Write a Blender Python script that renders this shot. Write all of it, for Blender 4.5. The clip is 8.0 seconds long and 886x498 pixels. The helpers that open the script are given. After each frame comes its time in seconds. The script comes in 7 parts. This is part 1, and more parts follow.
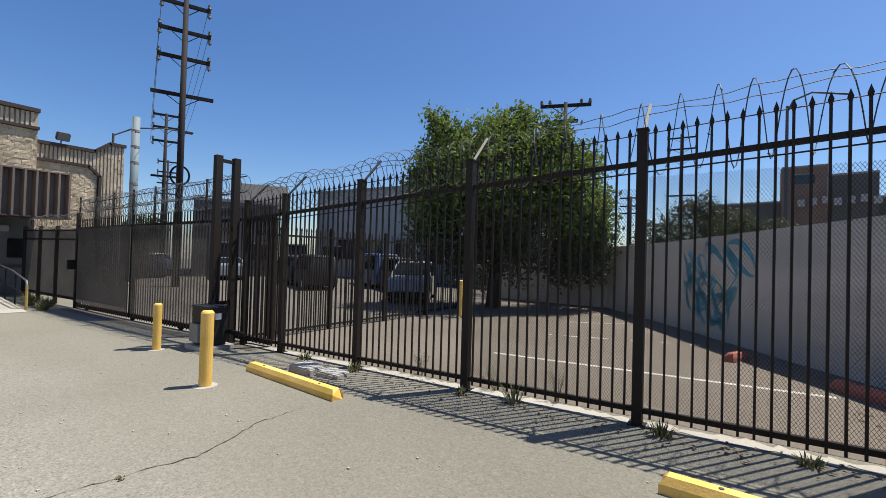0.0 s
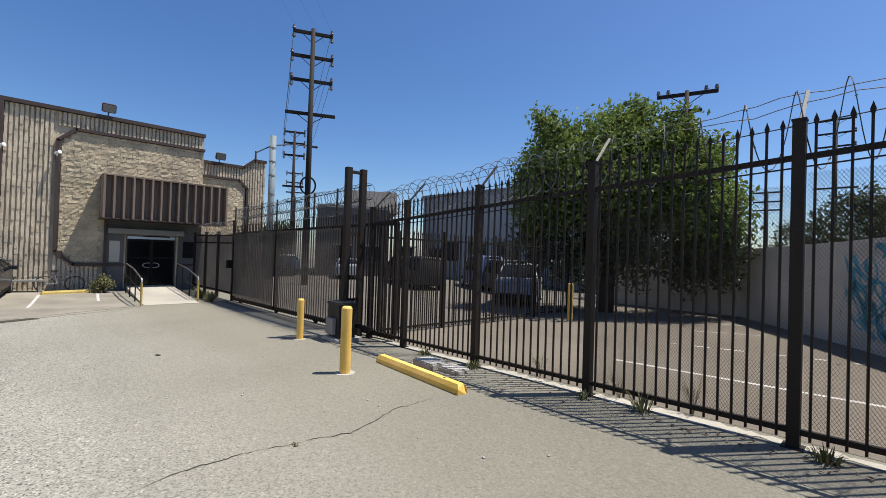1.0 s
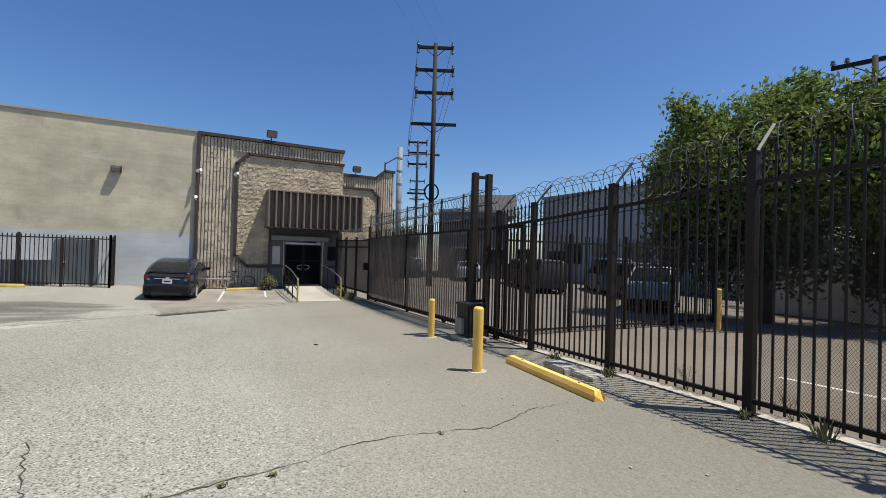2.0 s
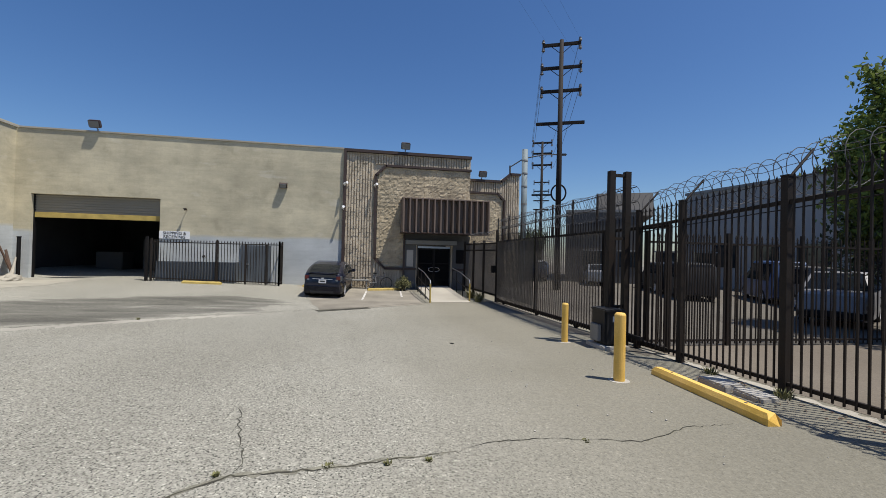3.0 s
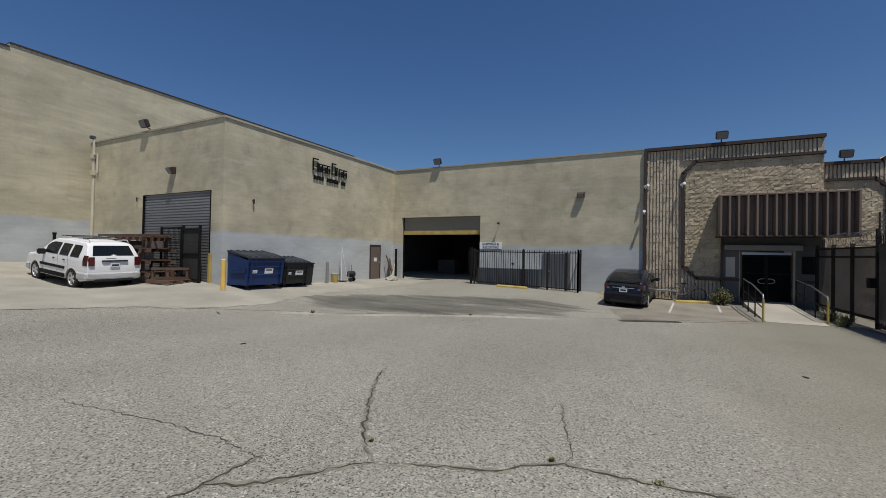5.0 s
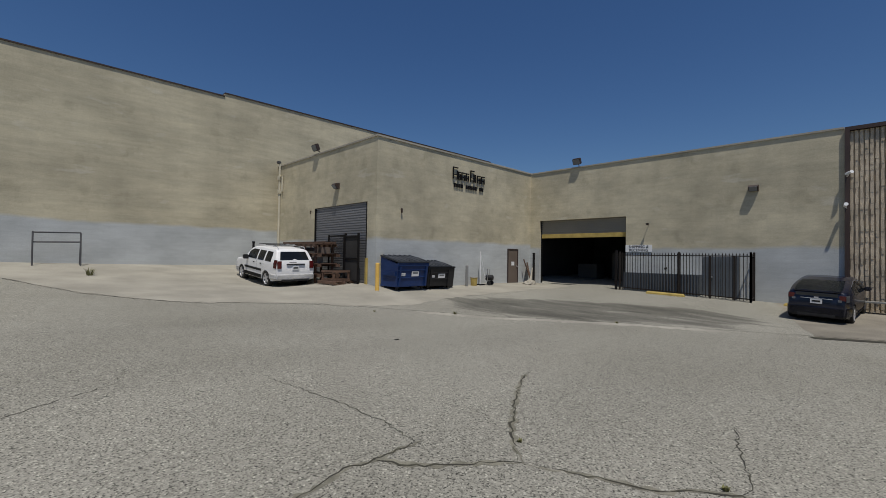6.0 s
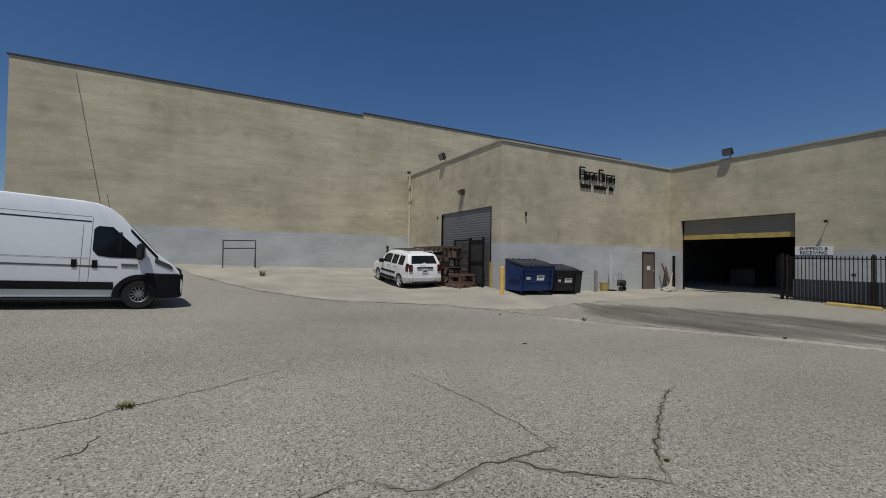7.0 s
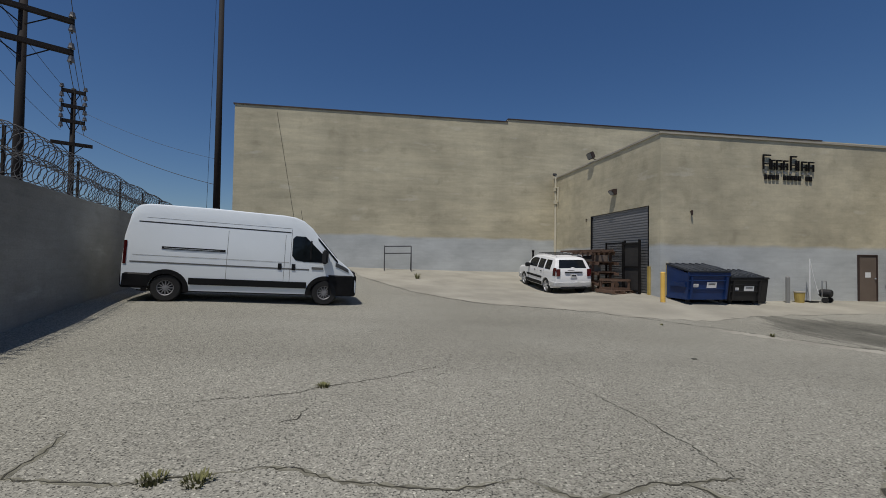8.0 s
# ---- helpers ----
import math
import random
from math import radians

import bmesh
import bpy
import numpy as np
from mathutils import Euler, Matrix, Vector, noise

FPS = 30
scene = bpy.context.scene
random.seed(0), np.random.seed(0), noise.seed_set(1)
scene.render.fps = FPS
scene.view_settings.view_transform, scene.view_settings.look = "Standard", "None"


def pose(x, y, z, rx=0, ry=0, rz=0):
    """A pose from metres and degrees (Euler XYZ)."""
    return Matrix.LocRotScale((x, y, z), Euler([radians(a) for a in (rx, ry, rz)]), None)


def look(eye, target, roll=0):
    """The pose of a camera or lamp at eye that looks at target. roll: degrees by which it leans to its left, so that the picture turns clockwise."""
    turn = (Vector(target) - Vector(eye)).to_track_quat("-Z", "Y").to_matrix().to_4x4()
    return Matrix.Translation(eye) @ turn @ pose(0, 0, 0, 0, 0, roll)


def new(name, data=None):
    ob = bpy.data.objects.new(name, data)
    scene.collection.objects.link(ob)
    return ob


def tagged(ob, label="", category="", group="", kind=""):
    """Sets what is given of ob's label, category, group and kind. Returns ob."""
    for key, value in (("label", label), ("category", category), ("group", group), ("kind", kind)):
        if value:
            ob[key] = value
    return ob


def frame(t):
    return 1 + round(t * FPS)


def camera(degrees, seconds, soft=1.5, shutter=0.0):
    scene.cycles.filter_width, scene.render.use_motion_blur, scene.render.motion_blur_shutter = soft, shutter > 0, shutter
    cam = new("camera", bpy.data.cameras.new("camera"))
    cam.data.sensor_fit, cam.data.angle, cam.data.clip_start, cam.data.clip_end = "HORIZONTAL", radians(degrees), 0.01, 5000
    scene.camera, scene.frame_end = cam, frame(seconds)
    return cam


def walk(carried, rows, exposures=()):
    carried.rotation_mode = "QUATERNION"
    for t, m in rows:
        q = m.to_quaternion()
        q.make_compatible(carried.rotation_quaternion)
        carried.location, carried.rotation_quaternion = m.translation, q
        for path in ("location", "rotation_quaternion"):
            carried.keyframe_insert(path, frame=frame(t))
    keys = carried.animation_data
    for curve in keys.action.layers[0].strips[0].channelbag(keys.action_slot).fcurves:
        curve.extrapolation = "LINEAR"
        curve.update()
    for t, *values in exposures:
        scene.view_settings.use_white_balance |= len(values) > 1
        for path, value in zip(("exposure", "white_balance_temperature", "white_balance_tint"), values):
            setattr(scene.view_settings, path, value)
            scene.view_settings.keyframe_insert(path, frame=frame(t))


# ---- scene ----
cam = camera(92.29, 8.0, 0.75)
ROWS = [
    (0.0, (-0.003, 0.000, 1.719), 34.03, 0.90, 1.65),
    (0.5, (-0.066, -0.154, 1.725), 39.58, 0.79, 1.72),
    (1.0, (-0.093, -0.337, 1.724), 47.38, 0.72, 1.84),
    (1.5, (-0.116, -0.463, 1.712), 55.36, 0.67, 1.75),
    (3.0, (-0.069, -0.806, 1.708), 79.38, 0.60, 1.41),
    (3.5, (-0.048, -0.872, 1.709), 88.86, 0.58, 1.32),
    (4.0, (0.002, -0.925, 1.711), 97.96, 0.62, 1.20),
    (4.5, (0.061, -0.994, 1.719), 107.79, 0.64, 1.14),
    (5.0, (0.151, -1.040, 1.734), 117.30, 0.70, 1.08),
    (6.5, (0.359, -1.072, 1.728), 143.71, 1.07, 0.82),
    (7.0, (0.449, -1.058, 1.735), 151.67, 1.18, 0.82),
    (7.5, (0.549, -1.019, 1.744), 160.79, 1.29, 0.79),
    (8.0, (0.630, -0.962, 1.758), 170.76, 1.40, 0.80),
]


def aim(eye, yaw, pitch, roll):
    """A pose from an eye, its heading to the left of +y, its rise and its lean."""
    a, b = radians(yaw), radians(pitch)
    ahead = Vector((-math.sin(a) * math.cos(b), math.cos(a) * math.cos(b), math.sin(b)))
    return look(eye, Vector(eye) + ahead, roll)


EXPOSURES = [(0.0, 0.47), (1.5, 0.41), (3.5, -0.02), (5.0, -0.43), (6.5, -0.69), (8.0, -0.69)]
walk(cam, [(t, aim(e, y, p, r)) for t, e, y, p, r in ROWS], EXPOSURES)

# world and sun
SUN = Vector((0.24, 0.33, 1.0)).normalized()
world = bpy.data.worlds.new("sky_world")
scene.world = world
world.use_nodes = True
wn = world.node_tree
sky = wn.nodes.new("ShaderNodeTexSky")
sky.sky_type, sky.sun_disc = "NISHITA", False
sky.sun_elevation = math.asin(SUN.z)
sky.sun_rotation = math.atan2(SUN.x, SUN.y)
sky.altitude, sky.air_density, sky.dust_density, sky.ozone_density = 200, 1.0, 0.9, 4.5
deep = wn.nodes.new("ShaderNodeHueSaturation")
deep.inputs["Saturation"].default_value, deep.inputs["Hue"].default_value = 1.20, 0.506
wn.links.new(sky.outputs[0], deep.inputs["Color"])
wn.links.new(deep.outputs[0], wn.nodes["Background"].inputs[0])
wn.nodes["Background"].inputs[1].default_value = 0.102
lamp = bpy.data.lights.new("sun", "SUN")
lamp.energy, lamp.angle, lamp.color = 4.95, radians(0.53), (1.0, 0.955, 0.885)
sun = new("sun", lamp)
sun.matrix_world = look(SUN * 50, (0, 0, 0))
scene.view_settings.exposure = 0.0


# materials
def material(name, colour, rough=0.8, metal=0.0, grain=6.0, vary=0.18, bump=0.15, fine=90.0, spots=0.0, spec=0.4, island=0.0, stretch=(1, 1, 1), second=None):
    """A plain surface with two scales of variation and a fine relief."""
    m = bpy.data.materials.new(name)
    m.use_nodes = True
    nt = m.node_tree
    b = nt.nodes["Principled BSDF"]
    b.inputs["Roughness"].default_value, b.inputs["Metallic"].default_value = rough, metal
    b.inputs["Specular IOR Level"].default_value = spec
    co = nt.nodes.new("ShaderNodeTexCoord")
    mp = nt.nodes.new("ShaderNodeMapping")
    mp.inputs["Scale"].default_value = stretch
    nt.links.new(co.outputs["Object"], mp.inputs[0])

    def noise_node(scale, detail):
        n = nt.nodes.new("ShaderNodeTexNoise")
        n.inputs["Scale"].default_value, n.inputs["Detail"].default_value = scale, detail
        nt.links.new(mp.outputs[0], n.inputs["Vector"])
        return n

    big, small = noise_node(grain / 6, 4), noise_node(fine, 3)
    ramp = nt.nodes.new("ShaderNodeValToRGB")
    c = Vector(colour[:3])
    lo = c * (1 - vary) if second is None else Vector(second)
    ramp.color_ramp.elements[0].color = (*lo, 1)
    ramp.color_ramp.elements[1].color = (*(c * (1 + vary)), 1)
    ramp.color_ramp.elements[0].position, ramp.color_ramp.elements[1].position = 0.32, 0.68
    nt.links.new(big.outputs[0], ramp.inputs[0])
    mix = nt.nodes.new("ShaderNodeMix")
    mix.data_type, mix.blend_type = "RGBA", "MULTIPLY"
    mix.inputs[0].default_value = min(1.0, vary * 2.2)
    r2 = nt.nodes.new("ShaderNodeValToRGB")
    r2.color_ramp.elements[0].color, r2.color_ramp.elements[1].color = (0.55, 0.55, 0.55, 1), (1.2, 1.2, 1.2, 1)
    r2.color_ramp.elements[0].position, r2.color_ramp.elements[1].position = 0.3, 0.7
    nt.links.new(small.outputs[0], r2.inputs[0])
    nt.links.new(ramp.outputs[0], mix.inputs[6])
    nt.links.new(r2.outputs[0], mix.inputs[7])
    out = mix.outputs[2]
    if island:
        info, geo = nt.nodes.new("ShaderNodeObjectInfo"), nt.nodes.new("ShaderNodeNewGeometry")
        add = nt.nodes.new("ShaderNodeMath")
        add.operation = "ADD"
        nt.links.new(info.outputs["Random"], add.inputs[0])
        nt.links.new(geo.outputs["Random Per Island"], add.inputs[1])
        rng = nt.nodes.new("ShaderNodeMapRange")
        rng.inputs[2].default_value, rng.inputs[3].default_value, rng.inputs[4].default_value = 2.0, 1 - island, 1 + island
        nt.links.new(add.outputs[0], rng.inputs[0])
        hsv = nt.nodes.new("ShaderNodeHueSaturation")
        nt.links.new(rng.outputs[0], hsv.inputs["Value"])
        nt.links.new(out, hsv.inputs["Color"])
        out = hsv.outputs[0]
    nt.links.new(out, b.inputs["Base Color"])
    if bump:
        bp = nt.nodes.new("ShaderNodeBump")
        bp.inputs["Strength"].default_value, bp.inputs["Distance"].default_value = bump, 0.02
        nt.links.new(small.outputs[0], bp.inputs["Height"])
        nt.links.new(bp.outputs[0], b.inputs["Normal"])
    return m


def asphalt_material(name, tones, stains):
    """Old sun-bleached asphalt: coarse aggregate, broad pale and dark patches, oil and water stains."""
    m = bpy.data.materials.new(name)
    m.use_nodes = True
    nt = m.node_tree
    L, N = nt.links.new, nt.nodes.new
    b = nt.nodes["Principled BSDF"]
    b.inputs["Roughness"].default_value = 0.92
    b.inputs["Specular IOR Level"].default_value = 0.25
    co = N("ShaderNodeTexCoord")

    def noise_node(scale, detail, dist=0.0, stretch=None):
        n = N("ShaderNodeTexNoise")
        n.inputs["Scale"].default_value, n.inputs["Detail"].default_value, n.inputs["Distortion"].default_value = scale, detail, dist
        if stretch:
            mp = N("ShaderNodeMapping")
            mp.inputs["Rotation"].default_value = (0, 0, radians(stretch[2]))
            mp.inputs["Scale"].default_value = (stretch[0], stretch[1], 1)
            L(co.outputs["Object"], mp.inputs[0])
            L(mp.outputs[0], n.inputs[0])
        else:
            L(co.outputs["Object"], n.inputs[0])
        return n.outputs[0]

    def ramp(src, stops):
        r = N("ShaderNodeValToRGB")
        el = r.color_ramp.elements
        while len(el) < len(stops):
            el.new(0.5)
        for e, (p, v) in zip(el, stops):
            e.position, e.color = p, (v, v, v, 1) if isinstance(v, float) else (*v, 1)
        L(src, r.inputs[0])
        return r.outputs[0]

    def mul(a, c, fac=1.0):
        x = N("ShaderNodeMix")
        x.data_type, x.blend_type = "RGBA", "MULTIPLY"
        x.inputs[0].default_value = fac
        L(a, x.inputs[6])
        L(c, x.inputs[7])
        return x.outputs[2]

    base = ramp(noise_node(0.16, 5, 0.6), [(0.3, tones[0]), (0.5, tones[1]), (0.7, tones[2])])
    vor = N("ShaderNodeTexVoronoi")
    vor.inputs["Scale"].default_value = 60
    L(co.outputs["Object"], vor.inputs["Vector"])
    stone = ramp(vor.outputs["Color"], [(0.0, 0.34), (0.4, 0.88), (0.8, 1.10), (1.0, 2.0)])
    fine = ramp(noise_node(26, 5), [(0.3, 0.80), (0.7, 1.18)])
    pits = ramp(noise_node(48, 3), [(0.35, 0.10), (0.44, 1.09)])
    tyre = ramp(noise_node(0.5, 4, 0.3, (0.12, 1.0, 40)), [(0.35, 0.86), (0.6, 1.03)])
    speck = ramp(noise_node(2.2, 5), [(0.28, 0.7), (0.36, 1.0)])
    # towards the fence the aggregate fades; the tone darkens to offset brighter early exposure
    sxyz = N("ShaderNodeSeparateXYZ")
    L(co.outputs["Object"], sxyz.inputs[0])
    wob = N("ShaderNodeMath")
    wob.operation = "MULTIPLY_ADD"
    wob.inputs[1].default_value = 3.0
    L(noise_node(0.35, 4, 0.5), wob.inputs[0])
    L(sxyz.outputs[1], wob.inputs[2])
    bare = N("ShaderNodeMapRange")
    bare.inputs[1].default_value, bare.inputs[2].default_value, bare.inputs[3].default_value, bare.inputs[4].default_value = 0.2, 3.8, 0.88, 0.22
    L(wob.outputs[0], bare.inputs[0])
    stony = N("ShaderNodeMix")
    stony.data_type, stony.blend_type = "RGBA", "MULTIPLY"
    L(bare.outputs[0], stony.inputs[0])
    L(base, stony.inputs[6])
    L(mul(stone, pits), stony.inputs[7])
    offset_tone = N("ShaderNodeMix")
    offset_tone.data_type = "RGBA"
    L(bare.outputs[0], offset_tone.inputs[0])
    offset_tone.inputs[6].default_value, offset_tone.inputs[7].default_value = (0.585, 0.563, 0.508, 1), (1.03, 1.04, 1.05, 1)
    col = mul(mul(mul(mul(stony.outputs[2], offset_tone.outputs[2]), fine, 0.6), tyre, 0.5), speck, 0.12)
    # oil and water marks in the yard before the loading door
    mp = N("ShaderNodeMapping")
    mp.vector_type = "TEXTURE"
    mp.inputs["Location"].default_value = (-14.2, -8.0, 0)
    mp.inputs["Rotation"].default_value = (0, 0, radians(27))
    mp.inputs["Scale"].default_value = (3.1, 7.2, 1000)
    L(co.outputs["Object"], mp.inputs[0])
    dist = N("ShaderNodeVectorMath")
    dist.operation = "LENGTH"
    L(mp.outputs[0], dist.inputs[0])
    inside = N("ShaderNodeMapRange")
    inside.inputs[1].default_value, inside.inputs[2].default_value, inside.inputs[3].default_value, inside.inputs[4].default_value = 0.60, 1.0, 0.33, -0.14
    L(dist.outputs["Value"], inside.inputs[0])
    add = N("ShaderNodeMath")
    add.operation = "ADD"
    L(inside.outputs[0], add.inputs[0])
    L(noise_node(0.9, 7, 0.7, (1.5, 0.4, -27)), add.inputs[1])
    col = mul(col, ramp(add.outputs[0], [(0.64, 1.0), (0.70, 0.66), (0.95, 0.38)]), stains)
    L(col, b.inputs["Base Color"])
    bp = N("ShaderNodeBump")
    bp.inputs["Strength"].default_value, bp.inputs["Distance"].default_value = 0.35, 0.01
    L(vor.outputs["Distance"], bp.inputs["Height"])
    L(bp.outputs[0], b.inputs["Normal"])
    return m


def painted_wall(name, colour, low=None, low_z=0.0, wobble=0.12, long=0.75):
    """Painted block wall with faint courses, patchy repaints and, low down, a rolled-on band of another paint."""
    m = bpy.data.materials.new(name)
    m.use_nodes = True
    nt = m.node_tree
    L, N = nt.links.new, nt.nodes.new
    b = nt.nodes["Principled BSDF"]
    b.inputs["Roughness"].default_value = 0.85
    b.inputs["Specular IOR Level"].default_value = 0.25
    geo = N("ShaderNodeNewGeometry")
    sep = N("ShaderNodeSeparateXYZ")
    L(geo.outputs["Position"], sep.inputs[0])
    run = N("ShaderNodeMath")
    run.operation = "ADD"
    L(sep.outputs[0], run.inputs[0])
    L(sep.outputs[1], run.inputs[1])
    flat = N("ShaderNodeCombineXYZ")
    L(run.outputs[0], flat.inputs[0])
    L(sep.outputs[2], flat.inputs[1])

    def noise_node(scale, sx, sz, detail=4):
        mp = N("ShaderNodeMapping")
        mp.inputs["Scale"].default_value = (sx, sz, 1)
        L(flat.outputs[0], mp.inputs[0])
        n = N("ShaderNodeTexNoise")
        n.inputs["Scale"].default_value, n.inputs["Detail"].default_value = scale, detail
        L(mp.outputs[0], n.inputs[0])
        return n.outputs[0]

    def ramp(src, a, c, p=0.35, q=0.65):
        r = N("ShaderNodeValToRGB")
        r.color_ramp.elements[0].color, r.color_ramp.elements[1].color = (*a, 1), (*c, 1)
        r.color_ramp.elements[0].position, r.color_ramp.elements[1].position = p, q
        L(src, r.inputs[0])
        return r.outputs[0]

    def mix(kind, fac, a, c):
        x = N("ShaderNodeMix")
        x.data_type, x.blend_type = "RGBA", kind
        if isinstance(fac, float):
            x.inputs[0].default_value = fac
        else:
            L(fac, x.inputs[0])
        L(a, x.inputs[6])
        L(c, x.inputs[7])
        return x.outputs[2]

    c = Vector(colour)
    col = ramp(noise_node(0.5, 0.8, 1.0, 5), c * 0.85, c * 1.11)
    col = mix("MULTIPLY", 0.55, col, ramp(noise_node(1.7, long, 1.1 + 0.6 * (0.75 - long), 7), (0.80, 0.80, 0.79), (1.12, 1.11, 1.08)))
    col = mix("MULTIPLY", 0.5, col, ramp(noise_node(1.3, 1.0, 1.0, 6), (0.75, 0.74, 0.72), (1.0, 1.0, 1.0), 0.30, 0.42))
    col = mix("MULTIPLY", 0.14, col, ramp(noise_node(0.9, 2.6, 0.16), (0.8, 0.79, 0.77), (1.04, 1.04, 1.04), 0.38, 0.6))
    # scuffed and rained-on marks, pale scrapes
    col = mix("MULTIPLY", 0.22, col, ramp(noise_node(9.0, 0.9, 1.2, 8), (0.82, 0.81, 0.80), (1.08, 1.08, 1.07), 0.3, 0.66))
    col = mix("SCREEN", 0.16, col, ramp(noise_node(1.2, 0.6, 1.5, 8), (0.0, 0.0, 0.0), (0.9, 0.88, 0.8), 0.62, 0.72))
    if low is not None:
        w = Vector(low)
        paint = ramp(noise_node(0.8, 0.8, 1.2, 7), w * 0.88, w * 1.07)
        edge = N("ShaderNodeMath")
        edge.operation = "MULTIPLY_ADD"
        edge.inputs[1].default_value = wobble * 3
        L(noise_node(0.5, 1.0, 0.2, 3), edge.inputs[0])
        L(sep.outputs[2], edge.inputs[2])
        cut = N("ShaderNodeMapRange")
        cut.inputs[1].default_value, cut.inputs[2].default_value = low_z + wobble * 1.5 - 0.06, low_z + wobble * 1.5 + 0.10
        cut.inputs[3].default_value, cut.inputs[4].default_value = 1.0, 0.0
        L(edge.outputs[0], cut.inputs[0])
        col = mix("MIX", cut.outputs[0], col, paint)
    brick = N("ShaderNodeTexBrick")
    brick.inputs["Scale"].default_value, brick.inputs["Mortar Size"].default_value = 1.0, 0.012
    brick.inputs["Brick Width"].default_value, brick.inputs["Row Height"].default_value = 0.41, 0.205
    brick.inputs["Color1"].default_value = brick.inputs["Color2"].default_value = (1, 1, 1, 1)
    brick.inputs["Mortar"].default_value = (0, 0, 0, 1)
    L(flat.outputs[0], brick.inputs[0])
    col = mix("MULTIPLY", 0.20, col, ramp(noise_node(4.0, 0.45, 1.9, 6), (0.72, 0.71, 0.69), (1.14, 1.14, 1.12), 0.32, 0.68))
    col = mix("MULTIPLY", 0.24, col, ramp(noise_node(22.0, 1.0, 1.3, 5), (0.62, 0.61, 0.59), (1.25, 1.25, 1.22), 0.3, 0.7))
    L(mix("MULTIPLY", 0.04, col, brick.outputs[0]), b.inputs["Base Color"])
    bp = N("ShaderNodeBump")
    bp.inputs["Strength"].default_value, bp.inputs["Distance"].default_value = 0.35, 0.012
    L(noise_node(40, 1, 1), bp.inputs["Height"])
    bp2 = N("ShaderNodeBump")
    bp2.inputs["Strength"].default_value, bp2.inputs["Distance"].default_value = 0.10, 0.006
    L(brick.outputs[0], bp2.inputs["Height"])
    L(bp.outputs[0], bp2.inputs["Normal"])
    L(bp2.outputs[0], b.inputs["Normal"])
    return m


def glass_material(name, tint=(0.02, 0.025, 0.03), rough=0.03):
    m = bpy.data.materials.new(name)
    m.use_nodes = True
    b = m.node_tree.nodes["Principled BSDF"]
    b.inputs["Base Color"].default_value = (*tint, 1)
    b.inputs["Roughness"].default_value, b.inputs["Specular IOR Level"].default_value = rough, 0.6
    return m


ASPHALT = asphalt_material("asphalt", ((0.266, 0.253, 0.208), (0.301, 0.288, 0.240), (0.340, 0.325, 0.273)), 1.0)
LOT_ASPHALT = asphalt_material("brown_asphalt", ((0.21, 0.18, 0.148), (0.245, 0.212, 0.176), (0.28, 0.244, 0.203)), 0.0)
STREET = asphalt_material("street_asphalt", ((0.165, 0.150, 0.130), (0.195, 0.178, 0.155), (0.225, 0.205, 0.182)), 0.0)
CONCRETE = material("pale_concrete", (0.385, 0.355, 0.295), 0.9, grain=3, vary=0.14, fine=40)
KERB_CONC = material("grey_concrete", (0.40, 0.38, 0.34), 0.9, grain=6, vary=0.2, fine=50, island=0.12)
WALL_TAN = painted_wall("tan_block_wall", (0.54, 0.49, 0.36), (0.51, 0.53, 0.525), 2.25)
WALL_SIGN = painted_wall("tan_sign_wall", (0.54, 0.49, 0.36), (0.51, 0.53, 0.525), 2.45)
WALL_BIG = painted_wall("tan_tall_wall", (0.54, 0.49, 0.36), (0.50, 0.52, 0.515), 3.05, 0.16, 0.25)
# near-black colour that stands in for the shade of unlit rooms
INNER_SHADE_TONE = material("inner_shade_tone", (0.045, 0.045, 0.047), 0.9)
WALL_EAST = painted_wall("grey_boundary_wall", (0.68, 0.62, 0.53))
# same boundary wall paint, darkened so its colour carries the shade
WALL_SOUTH_SHADED = painted_wall("shade_darkened_boundary_wall", (0.29, 0.285, 0.265))
RIB = material("ribbed_block", (0.53, 0.45, 0.335), 0.95, grain=8, vary=0.22, fine=35, bump=0.6, island=0.1)
STONE = material("split_face_block", (0.48, 0.40, 0.275), 0.95, grain=8, vary=0.2, fine=28, bump=0.7, island=0.14)
TRIM = material("brown_trim", (0.055, 0.036, 0.03), 0.55, vary=0.15)
AWNING = material("brown_metal", (0.19, 0.142, 0.112), 0.5, vary=0.2, grain=3, stretch=(1, 1, 0.3))
SCREEN = material("grey_wire_screen", (0.12, 0.106, 0.09), 0.7, vary=0.2)
GREYPAINT = material("grey_paint", (0.24, 0.24, 0.23), 0.7, vary=0.1)
BLACK = material("black_metal", (0.012, 0.011, 0.011), 0.6, vary=0.3, grain=12, spec=0.15)
RUSTBLACK = material("worn_black_metal", (0.019, 0.0165, 0.0145), 0.62, vary=0.3, grain=20, spec=0.2, second=(0.028, 0.020, 0.015))
WIRE = material("galvanised_wire", (0.075, 0.075, 0.078), 0.65, 0.0, vary=0.2)
DARKWIRE = material("dark_wire", (0.03, 0.03, 0.03), 0.6, vary=0.2)
YELLOW = material("yellow_paint", (0.82, 0.53, 0.15), 0.6, vary=0.10, grain=14, fine=60, second=(0.74, 0.46, 0.085))
YELLOWFADE = material("faded_yellow_paint", (0.46, 0.34, 0.10), 0.8, vary=0.2, grain=14)
WOODPOLE = material("weathered_pole", (0.015, 0.0105, 0.009), 0.85, vary=0.3, grain=6, fine=30, stretch=(3, 3, 0.3))
PALLET = material("pallet_wood", (0.145, 0.088, 0.06), 0.85, vary=0.25, grain=8, island=0.25)
PORCELAIN = material("porcelain", (0.10, 0.10, 0.105), 0.3, vary=0.1)
